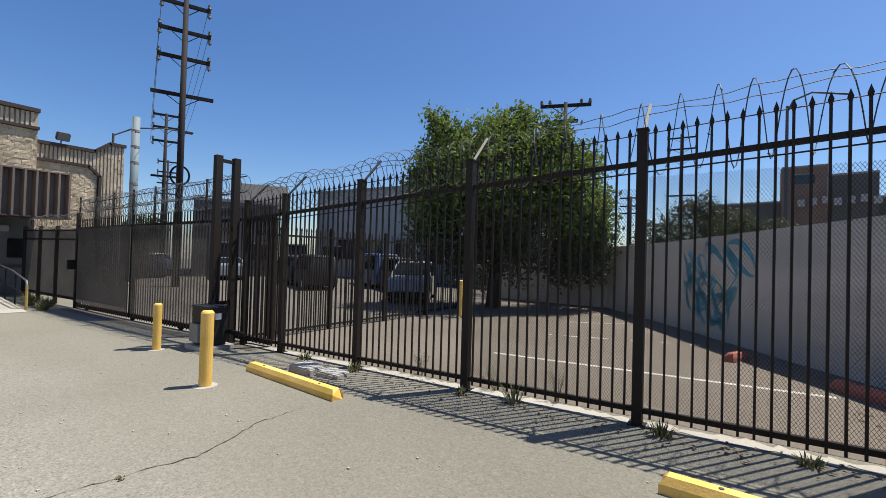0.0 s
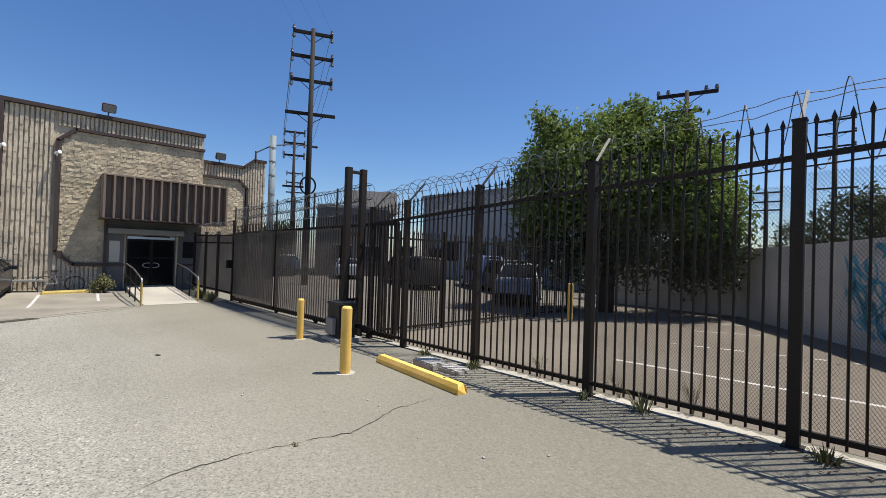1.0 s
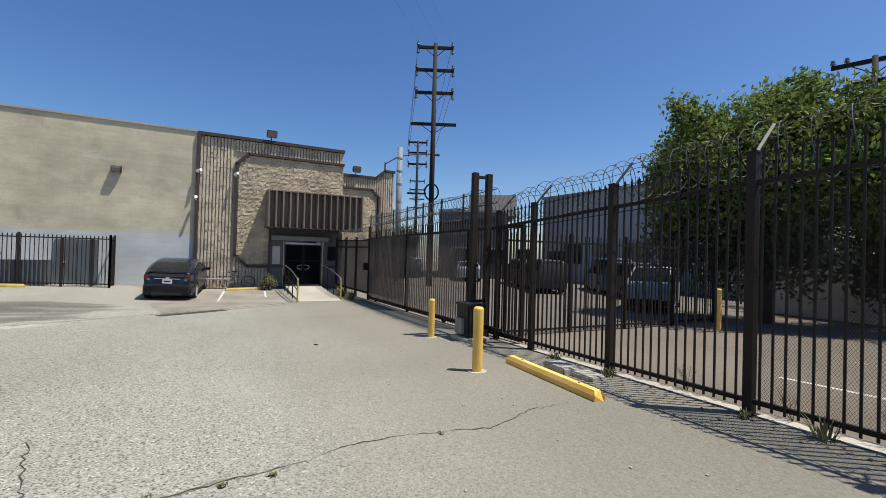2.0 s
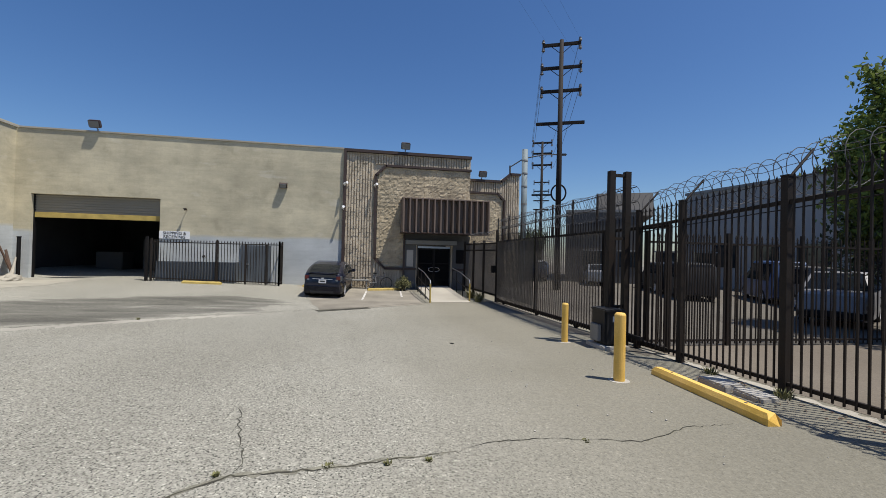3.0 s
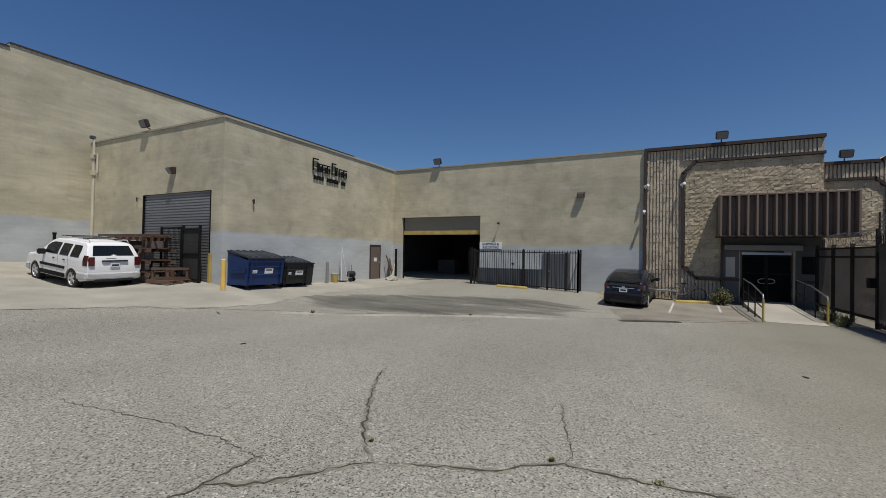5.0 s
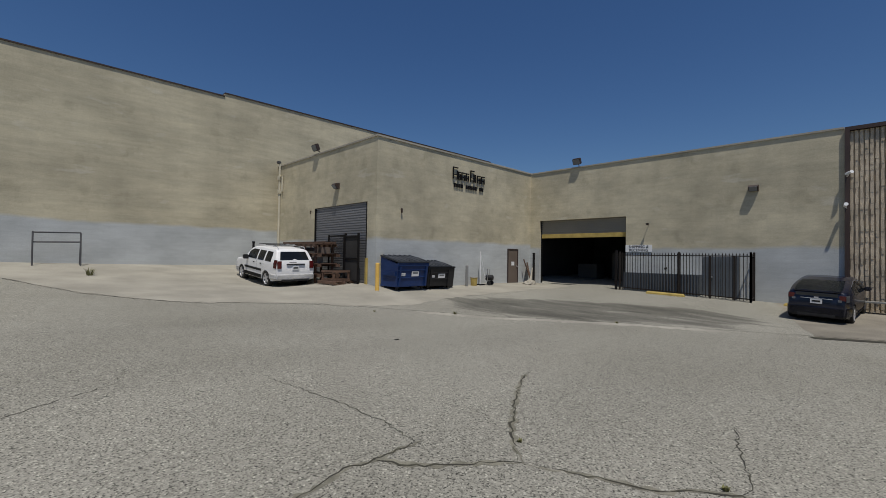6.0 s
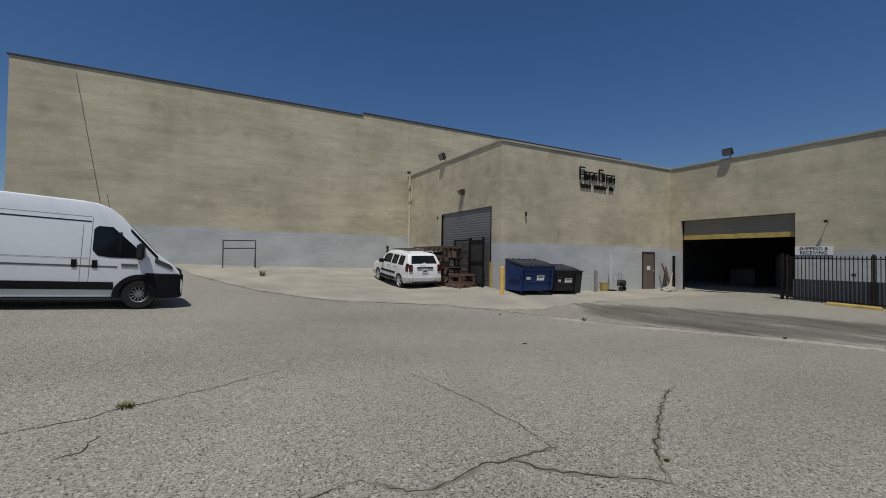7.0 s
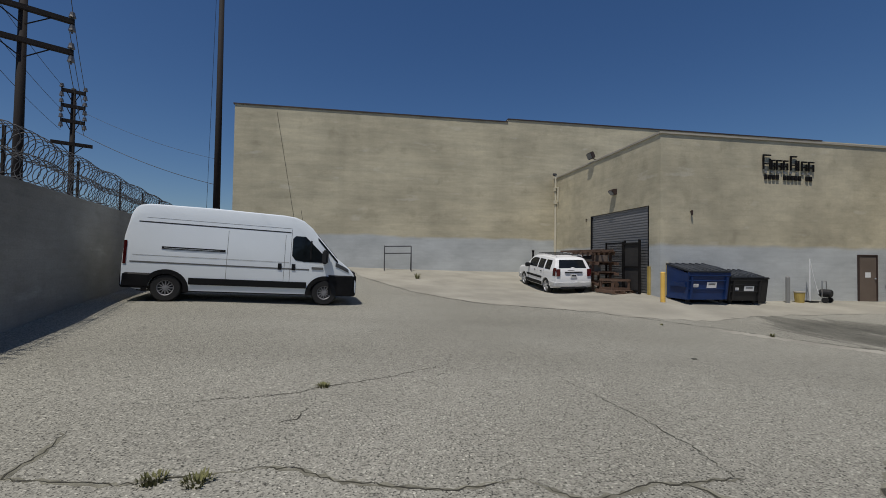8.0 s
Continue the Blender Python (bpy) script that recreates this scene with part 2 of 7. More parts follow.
SHUTTER = material("roller_shutter", (0.215, 0.218, 0.226), 0.6, 0.0, vary=0.12, grain=2, stretch=(0.4, 0.4, 3))
SHUTTERPALE = material("pale_shutter", (0.27, 0.25, 0.205), 0.6, vary=0.1, grain=2)
DOORBROWN = material("brown_door", (0.16, 0.125, 0.10), 0.6, vary=0.12)
WHITE = material("white_paint", (0.80, 0.80, 0.79), 0.35, vary=0.03, spec=0.5)
WHITEVAN = material("white_van_paint", (0.80, 0.845, 0.86), 0.25, vary=0.02, bump=0.0, spec=0.5)
PLASTIC = material("black_plastic", (0.018, 0.018, 0.019), 0.6, vary=0.15)
RUBBER = material("rubber", (0.02, 0.02, 0.02), 0.85, vary=0.2)
ALLOY = material("wheel_metal", (0.55, 0.55, 0.56), 0.4, 0.35, vary=0.1)
NAVYPAINT = material("dark_blue_car_paint", (0.010, 0.012, 0.024), 0.2, vary=0.03, bump=0.0, spec=0.6)
GLASS = glass_material("dark_glass")
REDGLASS = glass_material("red_lens", (0.10, 0.008, 0.008), 0.15)
CLEARGLASS = glass_material("clear_lens", (0.16, 0.17, 0.18), 0.08)
BLUESTEEL = material("blue_dumpster_paint", (0.010, 0.036, 0.135), 0.45, vary=0.2, grain=8)
LIDPLASTIC = material("lid_plastic", (0.03, 0.035, 0.045), 0.55, vary=0.2)
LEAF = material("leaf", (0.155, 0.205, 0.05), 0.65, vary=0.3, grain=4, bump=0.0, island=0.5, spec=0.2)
# for dark bushes; in the street tree it stands in for crown shade
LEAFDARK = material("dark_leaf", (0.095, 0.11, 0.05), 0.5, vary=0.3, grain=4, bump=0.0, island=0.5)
for leafy in (LEAF, LEAFDARK):
    nt = leafy.node_tree
    thin, blend = nt.nodes.new("ShaderNodeBsdfTranslucent"), nt.nodes.new("ShaderNodeMixShader")
    src = nt.nodes["Principled BSDF"].inputs["Base Color"].links[0].from_socket
    nt.links.new(src, thin.inputs["Color"])
    blend.inputs[0].default_value = 0.3
    nt.links.new(nt.nodes["Principled BSDF"].outputs[0], blend.inputs[1])
    nt.links.new(thin.outputs[0], blend.inputs[2])
    nt.links.new(blend.outputs[0], nt.nodes["Material Output"].inputs[0])
BARK = material("bark", (0.07, 0.05, 0.038), 0.95, vary=0.3, fine=30, bump=0.6)
WEED = material("dry_weed", (0.17, 0.168, 0.07), 0.8, vary=0.3, bump=0.0, island=0.4)
CRACK = material("crack_fill", (0.035, 0.032, 0.026), 1.0, vary=0.4, grain=30, second=(0.075, 0.072, 0.05))
APRON = material("worn_apron_concrete", (0.335, 0.315, 0.26), 0.92, grain=4, vary=0.16, fine=36)
PIPEPAINT = material("cream_pipe_paint", (0.58, 0.54, 0.42), 0.7, vary=0.12)
DULLSHEET = material("dull_dark_sheet", (0.035, 0.033, 0.031), 0.75, vary=0.2, grain=8)
CRACKDUST = material("crack_dust", (0.205, 0.195, 0.15), 1.0, vary=0.3, grain=40, fine=120)
SLAB = material("brown_slab", (0.245, 0.222, 0.178), 0.92, grain=5, vary=0.2, fine=40)
SWALE = material("pale_gutter", (0.36, 0.34, 0.285), 0.9, grain=5, vary=0.2, fine=40)
PLINTH = material("dark_slate_paint", (0.10, 0.115, 0.13), 0.7, vary=0.15)
# grey wall paint darkened to carry the shadow under the canopy
ENTRYGREY_SHADED = material("shade_darkened_grey_paint", (0.105, 0.105, 0.105), 0.7, vary=0.12)
DOORGLASS = glass_material("door_glass", (0.006, 0.007, 0.008), 0.08)
DOORGLASS.node_tree.nodes["Principled BSDF"].inputs["Specular IOR Level"].default_value = 0.2
WHITELINE = material("worn_white_line", (0.52, 0.50, 0.46), 0.85, vary=0.25, grain=18)
PINKCURB = material("faded_red_curb", (0.45, 0.16, 0.12), 0.85, vary=0.2, grain=10)
TEALPAINT = material("teal_spray_paint", (0.12, 0.37, 0.45), 0.8, vary=0.35, grain=10)
PALEBUILD = material("pale_render", (0.33, 0.33, 0.325), 0.85, vary=0.08, grain=1)
DARKBUILD = material("dark_render", (0.10, 0.095, 0.09), 0.85, vary=0.15, grain=1)
BRICKRED = material("brown_brick", (0.19, 0.125, 0.10), 0.9, vary=0.2, grain=3)
STEEL = material("stainless", (0.55, 0.55, 0.55), 0.3, 0.9, vary=0.08)
STACK = material("galvanised_duct", (0.20, 0.245, 0.26), 0.7, 0.0, vary=0.12, grain=4)
SILVERCAR = material("silver_car_paint", (0.35, 0.36, 0.37), 0.3, 0.5, vary=0.03, bump=0.0)
STEELWHEEL = material("steel_wheel", (0.24, 0.24, 0.25), 0.45, 0.2, vary=0.12)
# pale van paint greyed down in place of the shade near the tree
DULLCAR_SHADED = material("shade_darkened_car_paint", (0.24, 0.24, 0.245), 0.45, 0.0, vary=0.06, bump=0.0)
BLUECAR = material("blue_truck_paint", (0.05, 0.09, 0.20), 0.4, vary=0.1)


# shape helpers
def gz(x, y):
    """The height of the yard's ground: a shallow dish that rises to the tall wall."""
    x, y = min(max(x, -24.0), 10.0), min(max(y, -27.0), 10.0)
    u, v = x / 20, y / 20
    z = 0.525 * u - 0.0712 * v + 0.0137 * u * u + 0.0209 * u * v + 0.1225 * v * v - 0.3551 * u**3 - 0.278 * u * u * v + 0.0176 * u * v * v - 0.4135 * v**3
    for cx, cy, r, h in ((-10, -10.5, 3.5, -0.1585), (-10.5, -16.5, 2.6, 0.2396), (-21.8, -15, 3, -0.2872), (-21.8, -7.5, 4.5, 0.0491),
                         (-7.6, -20.4, 2.0, -0.14), (1.3, -7, 4, -0.0509), (-18.5, -2, 3, -0.0884), (6.1, -13.2, 3.5, 0.1659)):
        z += h * math.exp(-((x - cx) ** 2 + (y - cy) ** 2) / r**2)
    return z


def mesh_of(bm, name, mat, smooth=False):
    bmesh.ops.recalc_face_normals(bm, faces=bm.faces)
    me = bpy.data.meshes.new(name)
    bm.to_mesh(me)
    bm.free()
    for m in mat if isinstance(mat, (list, tuple)) else (mat,):
        me.materials.append(m)
    if smooth:
        me.polygons.foreach_set("use_smooth", [True] * len(me.polygons))
    return me


def part(name, bm, mat, parent=None, label="", smooth=False):
    """One bmesh as one mesh object under a thing or a part."""
    ob = new(name, bm if isinstance(bm, bpy.types.Mesh) else mesh_of(bm, name, mat, smooth))
    ob.parent = parent
    if label:
        ob["label"] = label
    return ob


def thing(name, label, category, x=0.0, y=0.0, z=0.0, rz=0.0, group="", kind=""):
    """An Empty at the base of a thing."""
    ob = new(name)
    ob.matrix_basis = pose(x, y, z, 0, 0, rz)
    return tagged(ob, label, category, group, kind)


def solid(name, bm, mat, label, category, kind="", group="", smooth=False):
    """A thing that is one mesh."""
    return tagged(part(name, bm, mat, None, "", smooth), label, category, group, kind)


def box(bm, x0, x1, y0, y1, z0, z1, bevel=0.0, m=None, mi=0):
    vs = [bm.verts.new((x, y, z)) for z in (z0, z1) for y in (y0, y1) for x in (x0, x1)]
    fs = [bm.faces.new([vs[i] for i in q]) for q in ((0, 2, 3, 1), (4, 5, 7, 6), (0, 1, 5, 4), (2, 6, 7, 3), (0, 4, 6, 2), (1, 3, 7, 5))]
    for f in fs:
        f.material_index = mi
    if bevel:
        es = list({e for f in fs for e in f.edges})
        r = bmesh.ops.bevel(bm, geom=es, offset=bevel, segments=2, affect="EDGES", clamp_overlap=True)
        vs = list({v for f in r["faces"] for v in f.verts} | {v for v in vs if v.is_valid})
    if m is not None:
        bmesh.ops.transform(bm, matrix=m, verts=vs)
    return vs


def boxed(*a, **k):
    bm = bmesh.new()
    box(bm, *a, **k)
    return bm


def tube(bm, pts, r, n=6, r1=None, caps=True):
    """A tube along points, from radius r to r1."""
    pts = [Vector(p) for p in pts]
    r1 = r if r1 is None else r1
    rings, last = [], None
    for i, p in enumerate(pts):
        d = (pts[min(i + 1, len(pts) - 1)] - pts[max(i - 1, 0)]).normalized()
        if last is None:
            a = d.cross(Vector((0, 0, 1)) if abs(d.z) < 0.9 else Vector((1, 0, 0))).normalized()
        else:
            a = (last - d * last.dot(d)).normalized()
        last = a
        b = d.cross(a)
        rad = r + (r1 - r) * i / max(1, len(pts) - 1)
        rings.append([bm.verts.new(p + (a * math.cos(t) + b * math.sin(t)) * rad) for t in [2 * math.pi * k / n for k in range(n)]])
    for q, w in zip(rings, rings[1:]):
        for k in range(n):
            bm.faces.new((q[k], q[(k + 1) % n], w[(k + 1) % n], w[k]))
    if caps:
        bm.faces.new(rings[0][::-1])
        bm.faces.new(rings[-1])
    return rings


def tubed(pts, r, n=6, r1=None):
    bm = bmesh.new()
    tube(bm, pts, r, n, r1)
    return bm


def prism(bm, outline, axis, a, b, mi=0):
    """A flat outline of pairs, drawn out along an axis from a to b. axis x: pairs are y, z; axis y: x, z; axis z: x, y."""
    def place(p, t):
        return {"x": (t, p[0], p[1]), "y": (p[0], t, p[1]), "z": (p[0], p[1], t)}[axis]
    q, w = [bm.verts.new(place(p, a)) for p in outline], [bm.verts.new(place(p, b)) for p in outline]
    fs = [bm.faces.new(q[::-1]), bm.faces.new(w)]
    for i in range(len(q)):
        j = (i + 1) % len(q)
        fs.append(bm.faces.new((q[i], q[j], w[j], w[i])))
    for f in fs:
        f.material_index = mi
    return q + w


def prismed(outline, axis, a, b):
    bm = bmesh.new()
    prism(bm, outline, axis, a, b)
    return bm


def strip(points, width, lift, jag=0.0, rnd=None, taper=False):
    """A thin strip laid on the ground along points."""
    bm = bmesh.new()
    rows = []
    fine = []
    for (ax, ay), (bx, by) in zip(points, points[1:]):
        n = max(1, int(math.hypot(bx - ax, by - ay) / (0.065 if jag else 0.6)))
        fine += [(ax + (bx - ax) * i / n, ay + (by - ay) * i / n) for i in range(n)]
    fine.append(points[-1])
    if jag:
        fine = [(x + rnd.uniform(-jag, jag), y + rnd.uniform(-jag, jag)) for x, y in fine]
    for i, (x, y) in enumerate(fine):
        d = Vector((fine[min(i + 1, len(fine) - 1)][0] - fine[max(i - 1, 0)][0], fine[min(i + 1, len(fine) - 1)][1] - fine[max(i - 1, 0)][1])).normalized()
        w = width * (rnd.uniform(0.25, 1.5) if jag else 1.0) / 2
        if taper:
            w *= max(0.25, min(1.0, 7 * min(i, len(fine) - 1 - i) / len(fine)))
        a, b = (x - d.y * w, y + d.x * w), (x + d.y * w, y - d.x * w)
        rows.append((bm.verts.new((*a, gz(*a) + lift)), bm.verts.new((*b, gz(*b) + lift))))
    for p, q in zip(rows, rows[1:]):
        bm.faces.new((p[0], p[1], q[1], q[0]))
    return bm


def sheet(corners, lift, n=10, wobble=0.0):
    """A four-cornered patch laid on the ground."""
    bm = bmesh.new()
    (ax, ay), (bx, by), (cx, cy), (dx, dy) = corners
    g = []
    for i in range(n + 1):
        for j in range(n + 1):
            s, t = i / n, j / n
            x = (ax * (1 - s) + bx * s) * (1 - t) + (dx * (1 - s) + cx * s) * t
            y = (ay * (1 - s) + by * s) * (1 - t) + (dy * (1 - s) + cy * s) * t
            if wobble:
                q = Vector((x, y, 0.0))
                x += wobble * (noise.noise(q * 0.7) + 0.6 * noise.noise(q * 2.3))
                y += wobble * (noise.noise(q * 0.7 + Vector((9, 4, 0))) + 0.6 * noise.noise(q * 2.3 + Vector((3, 7, 0))))
            g.append(bm.verts.new((x, y, gz(x, y) + lift)))
    for i in range(n):
        for j in range(n):
            k = i * (n + 1) + j
            bm.faces.new((g[k], g[k + 1], g[k + n + 2], g[k + n + 1]))
    return bm


def wall_with_opening(axis, at, thick, lo, hi, z0, z1, holes):
    """A wall across axis, from lo to hi, with openings (a, b, bottom, top) cut through it, as butted blocks."""
    bm = bmesh.new()
    edges = sorted({lo, hi, *[h[0] for h in holes], *[h[1] for h in holes]})
    for a, b in zip(edges, edges[1:]):
        cut = [h for h in holes if h[0] <= a and b <= h[1]]
        spans = [(z0, z1)]
        for h in cut:
            spans = [(z0, h[2]), (h[3], z1)]
        for p, q in spans:
            if q - p > 0.01:
                if axis == "x":
                    box(bm, at - thick, at, a, b, p, q)
                else:
                    box(bm, a, b, at - thick, at, p, q)
    bmesh.ops.remove_doubles(bm, verts=bm.verts, dist=0.0005)
    return bm


# ground
def build_ground():
    fine_x = [-24 + 0.5 * i for i in range(69)]
    fine_y = [-27 + 0.5 * i for i in range(75)]
    xs = [-900, -300, -100, -50, -30] + fine_x + [14, 25, 60, 200, 900]
    ys = [-900, -300, -100, -50, -32] + fine_y + [14, 22, 40, 80, 250, 900]
    bm = bmesh.new()
    g = [[bm.verts.new((x, y, gz(x, y))) for y in ys] for x in xs]
    for i in range(len(xs) - 1):
        for j in range(len(ys) - 1):
            bm.faces.new((g[i][j], g[i + 1][j], g[i + 1][j + 1], g[i][j + 1]))
    return solid("ground", bm, ASPHALT, "sun-bleached cracked grey asphalt yard with stains", "ground", "structure", smooth=True)


build_ground()
solid("side_lot", sheet([(-8.4, 5.25), (4.6, 5.25), (-3.9, 18.0), (-9.4, 19.2)], 0.004, 16), LOT_ASPHALT, "brownish worn asphalt of the fenced side lot", "parking lot", "structure", smooth=True)
solid("street", sheet([(-8.45, 5.3), (-9.45, 60.0), (-90.0, 60.0), (-80.0, 5.3)], 0.012, 110), STREET, "dark worn asphalt street beyond the gate", "road", "structure", smooth=True)
XD, YS, XP, YB = -21.83, -15.88, -10.33, -25.78
TOP = 6.79

# loading-dock wall and the room behind its open door
solid("wall_dock", wall_with_opening("x", XD, 0.35, YS, -1.85, -0.6, TOP, [(-15.24, -10.08, -0.6, 3.92)]), WALL_TAN,
      "tan painted block wall with a pale grey repainted lower band", "wall", "structure")
solid("wall_dock_cap", boxed(XD - 0.4, XD + 0.05, YS + 0.1, -1.87, TOP, TOP + 0.07), CONCRETE, "thin pale metal coping on the wall", "coping", "structure")
# the room's surfaces have its shade put into their colour
solid("floor_dock", boxed(XD - 9, XD - 0.35, -16.2, -9.0, -0.2, 0.2), INNER_SHADE_TONE, "concrete floor inside the loading dock, near-black in place of shade", "floor", "structure")
solid("wall_dock_room_back", boxed(XD - 9.2, XD - 9, -16.4, -8.8, -0.2, 4.6), INNER_SHADE_TONE, "back wall of the loading dock, near-black in place of shade", "wall", "structure")
solid("wall_dock_room_south", boxed(XD - 9, XD - 0.35, -16.4, -16.2, -0.2, 4.6), INNER_SHADE_TONE, "side wall of the loading dock, near-black in place of shade", "wall", "structure")
solid("wall_dock_room_north", boxed(XD - 9, XD - 0.35, -9.0, -8.8, -0.2, 4.6), INNER_SHADE_TONE, "side wall of the loading dock, near-black in place of shade", "wall", "structure")
solid("ceiling_dock_room", boxed(XD - 9.2, XD - 0.35, -16.4, -8.8, 4.6, 4.8), INNER_SHADE_TONE, "ceiling of the loading dock, near-black in place of shade", "ceiling", "structure")
solid("roof_dock", boxed(-46, XD - 0.36, -40, -1.85, TOP - 0.6, TOP - 0.3), GREYPAINT, "flat grey roof behind the parapet", "roof", "structure")

# projecting block with the sign
solid("wall_sign", boxed(XD, XP - 0.3, YS - 0.3, YS, -0.6, TOP), WALL_SIGN, "tan painted block wall with a pale repainted lower band", "wall", "structure")
solid("wall_gate_side", wall_with_opening("x", XP, 0.3, YB, YS, -0.6, TOP, [(-21.23, -16.57, -0.6, 4.06)]), WALL_SIGN,
      "tan painted block wall around a roller door", "wall", "structure")
bm = boxed(XD, XP + 0.05, YS - 0.35, YS + 0.05, TOP, TOP + 0.07)
box(bm, XP - 0.35, XP + 0.05, YB, YS - 0.35, TOP, TOP + 0.07)
solid("wall_sign_cap", bm, CONCRETE, "thin pale coping along the parapet", "coping", "structure")
solid("roof_sign", boxed(XD, XP - 0.3, YB, YS - 0.3, TOP - 0.6, TOP - 0.3), GREYPAINT, "flat grey roof behind the parapet", "roof", "structure")

# tall windowless wall of the neighbouring block
bm = boxed(-7.3, 8.32, YB - 22, YB, -0.6, 10.17)
box(bm, -46, -7.3, YB - 22, YB, -0.6, 10.34)
solid("wall_tall", bm, WALL_BIG, "very tall blank tan block wall with patched paint", "wall", "structure")
bm = boxed(-7.3, 8.39, YB - 0.4, YB + 0.05, 10.17, 10.23)
box(bm, -30, -7.3, YB - 0.4, YB + 0.05, 10.34, 10.40)
solid("wall_tall_cap", bm, TRIM, "thin dark coping on the tall wall", "coping", "structure")

# boundary wall on the railway side, in two heights
def wall_run(pts, top, thick, z0=-0.6):
    bm = bmesh.new()
    rows = []
    for i, (x, y) in enumerate(pts):
        a, b = pts[max(i - 1, 0)], pts[min(i + 1, len(pts) - 1)]
        d = Vector((b[0] - a[0], b[1] - a[1])).normalized()
        n = Vector((-d.y, d.x))
        rows.append([bm.verts.new((x + n.x * o, y + n.y * o, z)) for o, z in ((0, z0), (thick, z0), (thick, top[i]), (0, top[i]))])
    for p, q in zip(rows, rows[1:]):
        for k in range(4):
            bm.faces.new((p[k], p[(k + 1) % 4], q[(k + 1) % 4], q[k]))
    bm.faces.new(rows[0])
    bm.faces.new(rows[-1][::-1])
    return bm


EAST_N = [(-4.05, 17.8), (-1.17, 13.45), (1.84, 8.5), (4.3, 4.0), (5.6, 0.5)]
EAST_S = [(5.6, 0.5), (6.5, -5.0), (7.1, -9.7), (8.45, -15.8), (10.6, -25.5), (15.0, -45.0)]
solid("wall_east_low", wall_run(EAST_N, [2.24, 2.32, 2.48, 2.6, 2.7], 0.2), WALL_EAST, "grey rendered boundary wall with faded teal spray paint", "wall", "structure")
solid("wall_east_high", wall_run(EAST_S, [3.13] * 6, 0.2), WALL_SOUTH_SHADED, "tall grey rendered boundary wall with shade put into its colour", "wall", "structure")
solid("wall_north_lot", wall_run([(-9.6, 19.2), (-4.05, 17.8)], [2.2, 2.24], 0.2), WALL_EAST, "grey rendered wall at the end of the side lot", "wall", "structure")

# stone-faced entrance front
YF0, YF1 = -1.85, 4.67
bm = bmesh.new()
for a, b, p, q in ((YF0, 1.92, -0.6, TOP), (1.92, 3.72, 2.12, TOP), (3.72, YF1, -0.6, TOP)):
    box(bm, XD - 0.45, XD - 0.08, a, b, p, q)
solid("wall_front", bm, RIB, "fluted tan block wall of the entrance front", "wall", "structure")
solid("wall_front_side", boxed(XD - 2.4, XD - 0.35, YF1 - 0.3, YF1, -0.6, TOP), RIB, "tan block return wall of the entrance front", "wall", "structure")


def ribs(y0, y1, low, high, x, step=0.135):
    """Upright flutes between two height lines."""
    bm = bmesh.new()
    y = y0
    while y + step * 0.62 <= y1 + 1e-4:
        z0, z1 = low(y + step * 0.3), high(y + step * 0.3)
        z = z0
        while z < z1 - 0.05:
            q = min(z + 0.205, z1)
            o = random.uniform(-0.014, 0.012)
            box(bm, x - 0.09, x + o, y + random.uniform(-0.010, 0.010), y + step * 0.62 + random.uniform(-0.008, 0.008), z, q)
            z = q
        y += step
    return bm


part("flutes", ribs(YF0 + 0.14, -0.28, lambda y: -0.4, lambda y: TOP - 0.12, XD), RIB, bpy.data.objects["wall_front"])
part("flutes", ribs(-0.28, YF1 - 0.02, lambda y: max(6.16, 5.64 + (y + 0.28)) if y < 0.24 else 6.16, lambda y: TOP - 0.12, XD), RIB, bpy.data.objects["wall_front"])
part("flutes", ribs(-0.28, 1.1, lambda y: -0.4, lambda y: 1.30 - (y + 0.28) if y < 0.24 else 0.80, XD), RIB, bpy.data.objects["wall_front"])
for name in [o.name for o in bpy.data.objects if o.name.startswith("flutes")]:
    bpy.data.objects[name]["kind"] = "stuff"


def stone_field(y0, y1, z0, z1, x, cut, seed, hole=None):
    """Split-face blocks with uneven noses, cropped by a chamfered outline."""
    rnd = random.Random(seed)
    bm = bmesh.new()
    row, z = 0, z0
    while z < z1 - 0.02:
        h = min(0.205, z1 - z)
        y = y0 - (0.2 if row % 2 else 0.0)
        while y < y1:
            a, b = max(y, y0), min(y + 0.405, y1)
            lo, hi = cut(z + h / 2)
            a, b = max(a, lo), min(b, hi)
            if b - a > 0.03 and not (hole and hole[0] < (a + b) / 2 < hole[1] and z < hole[2]):
                g = 0.0025
                base = [bm.verts.new((x - 0.09, p, q)) for p, q in ((a + g, z + g), (b - g, z + g), (b - g, z + h - g), (a + g, z + h - g))]
                k = 4
                front = [[bm.verts.new((x + rnd.uniform(-0.015, 0.015), a + g + (b - a - 2 * g) * (i + (rnd.uniform(-0.25, 0.25) if 0 < i < k else 0)) / k,
                                        z + g + (h - 2 * g) * j / 2)) for i in range(k + 1)] for j in range(3)]
                for j in range(2):
                    for i in range(k):
                        bm.faces.new((front[j][i], front[j][i + 1], front[j + 1][i + 1], front[j + 1][i]))
                bm.faces.new([base[0], base[1]] + front[0][::-1])
                bm.faces.new([base[2], base[3]] + front[2])
                bm.faces.new([base[1], base[2], front[2][k], front[1][k], front[0][k]])
                bm.faces.new([base[3], base[0], front[0][0], front[1][0], front[2][0]])
            y += 0.405
        row += 1
        z += h
    return bm


def crop(z):
    lo = -0.16 + max(0.0, 1.42 - z) + max(0.0, z - 5.55)
    return lo, YF1 - 0.02


field = part("stone_field", stone_field(-0.2, YF1, 0.98, 6.02, XD, crop, 3, (1.15, 4.65, 2.6)), STONE, bpy.data.objects["wall_front"], "rough split-face tan blocks")
field["kind"] = "stuff"


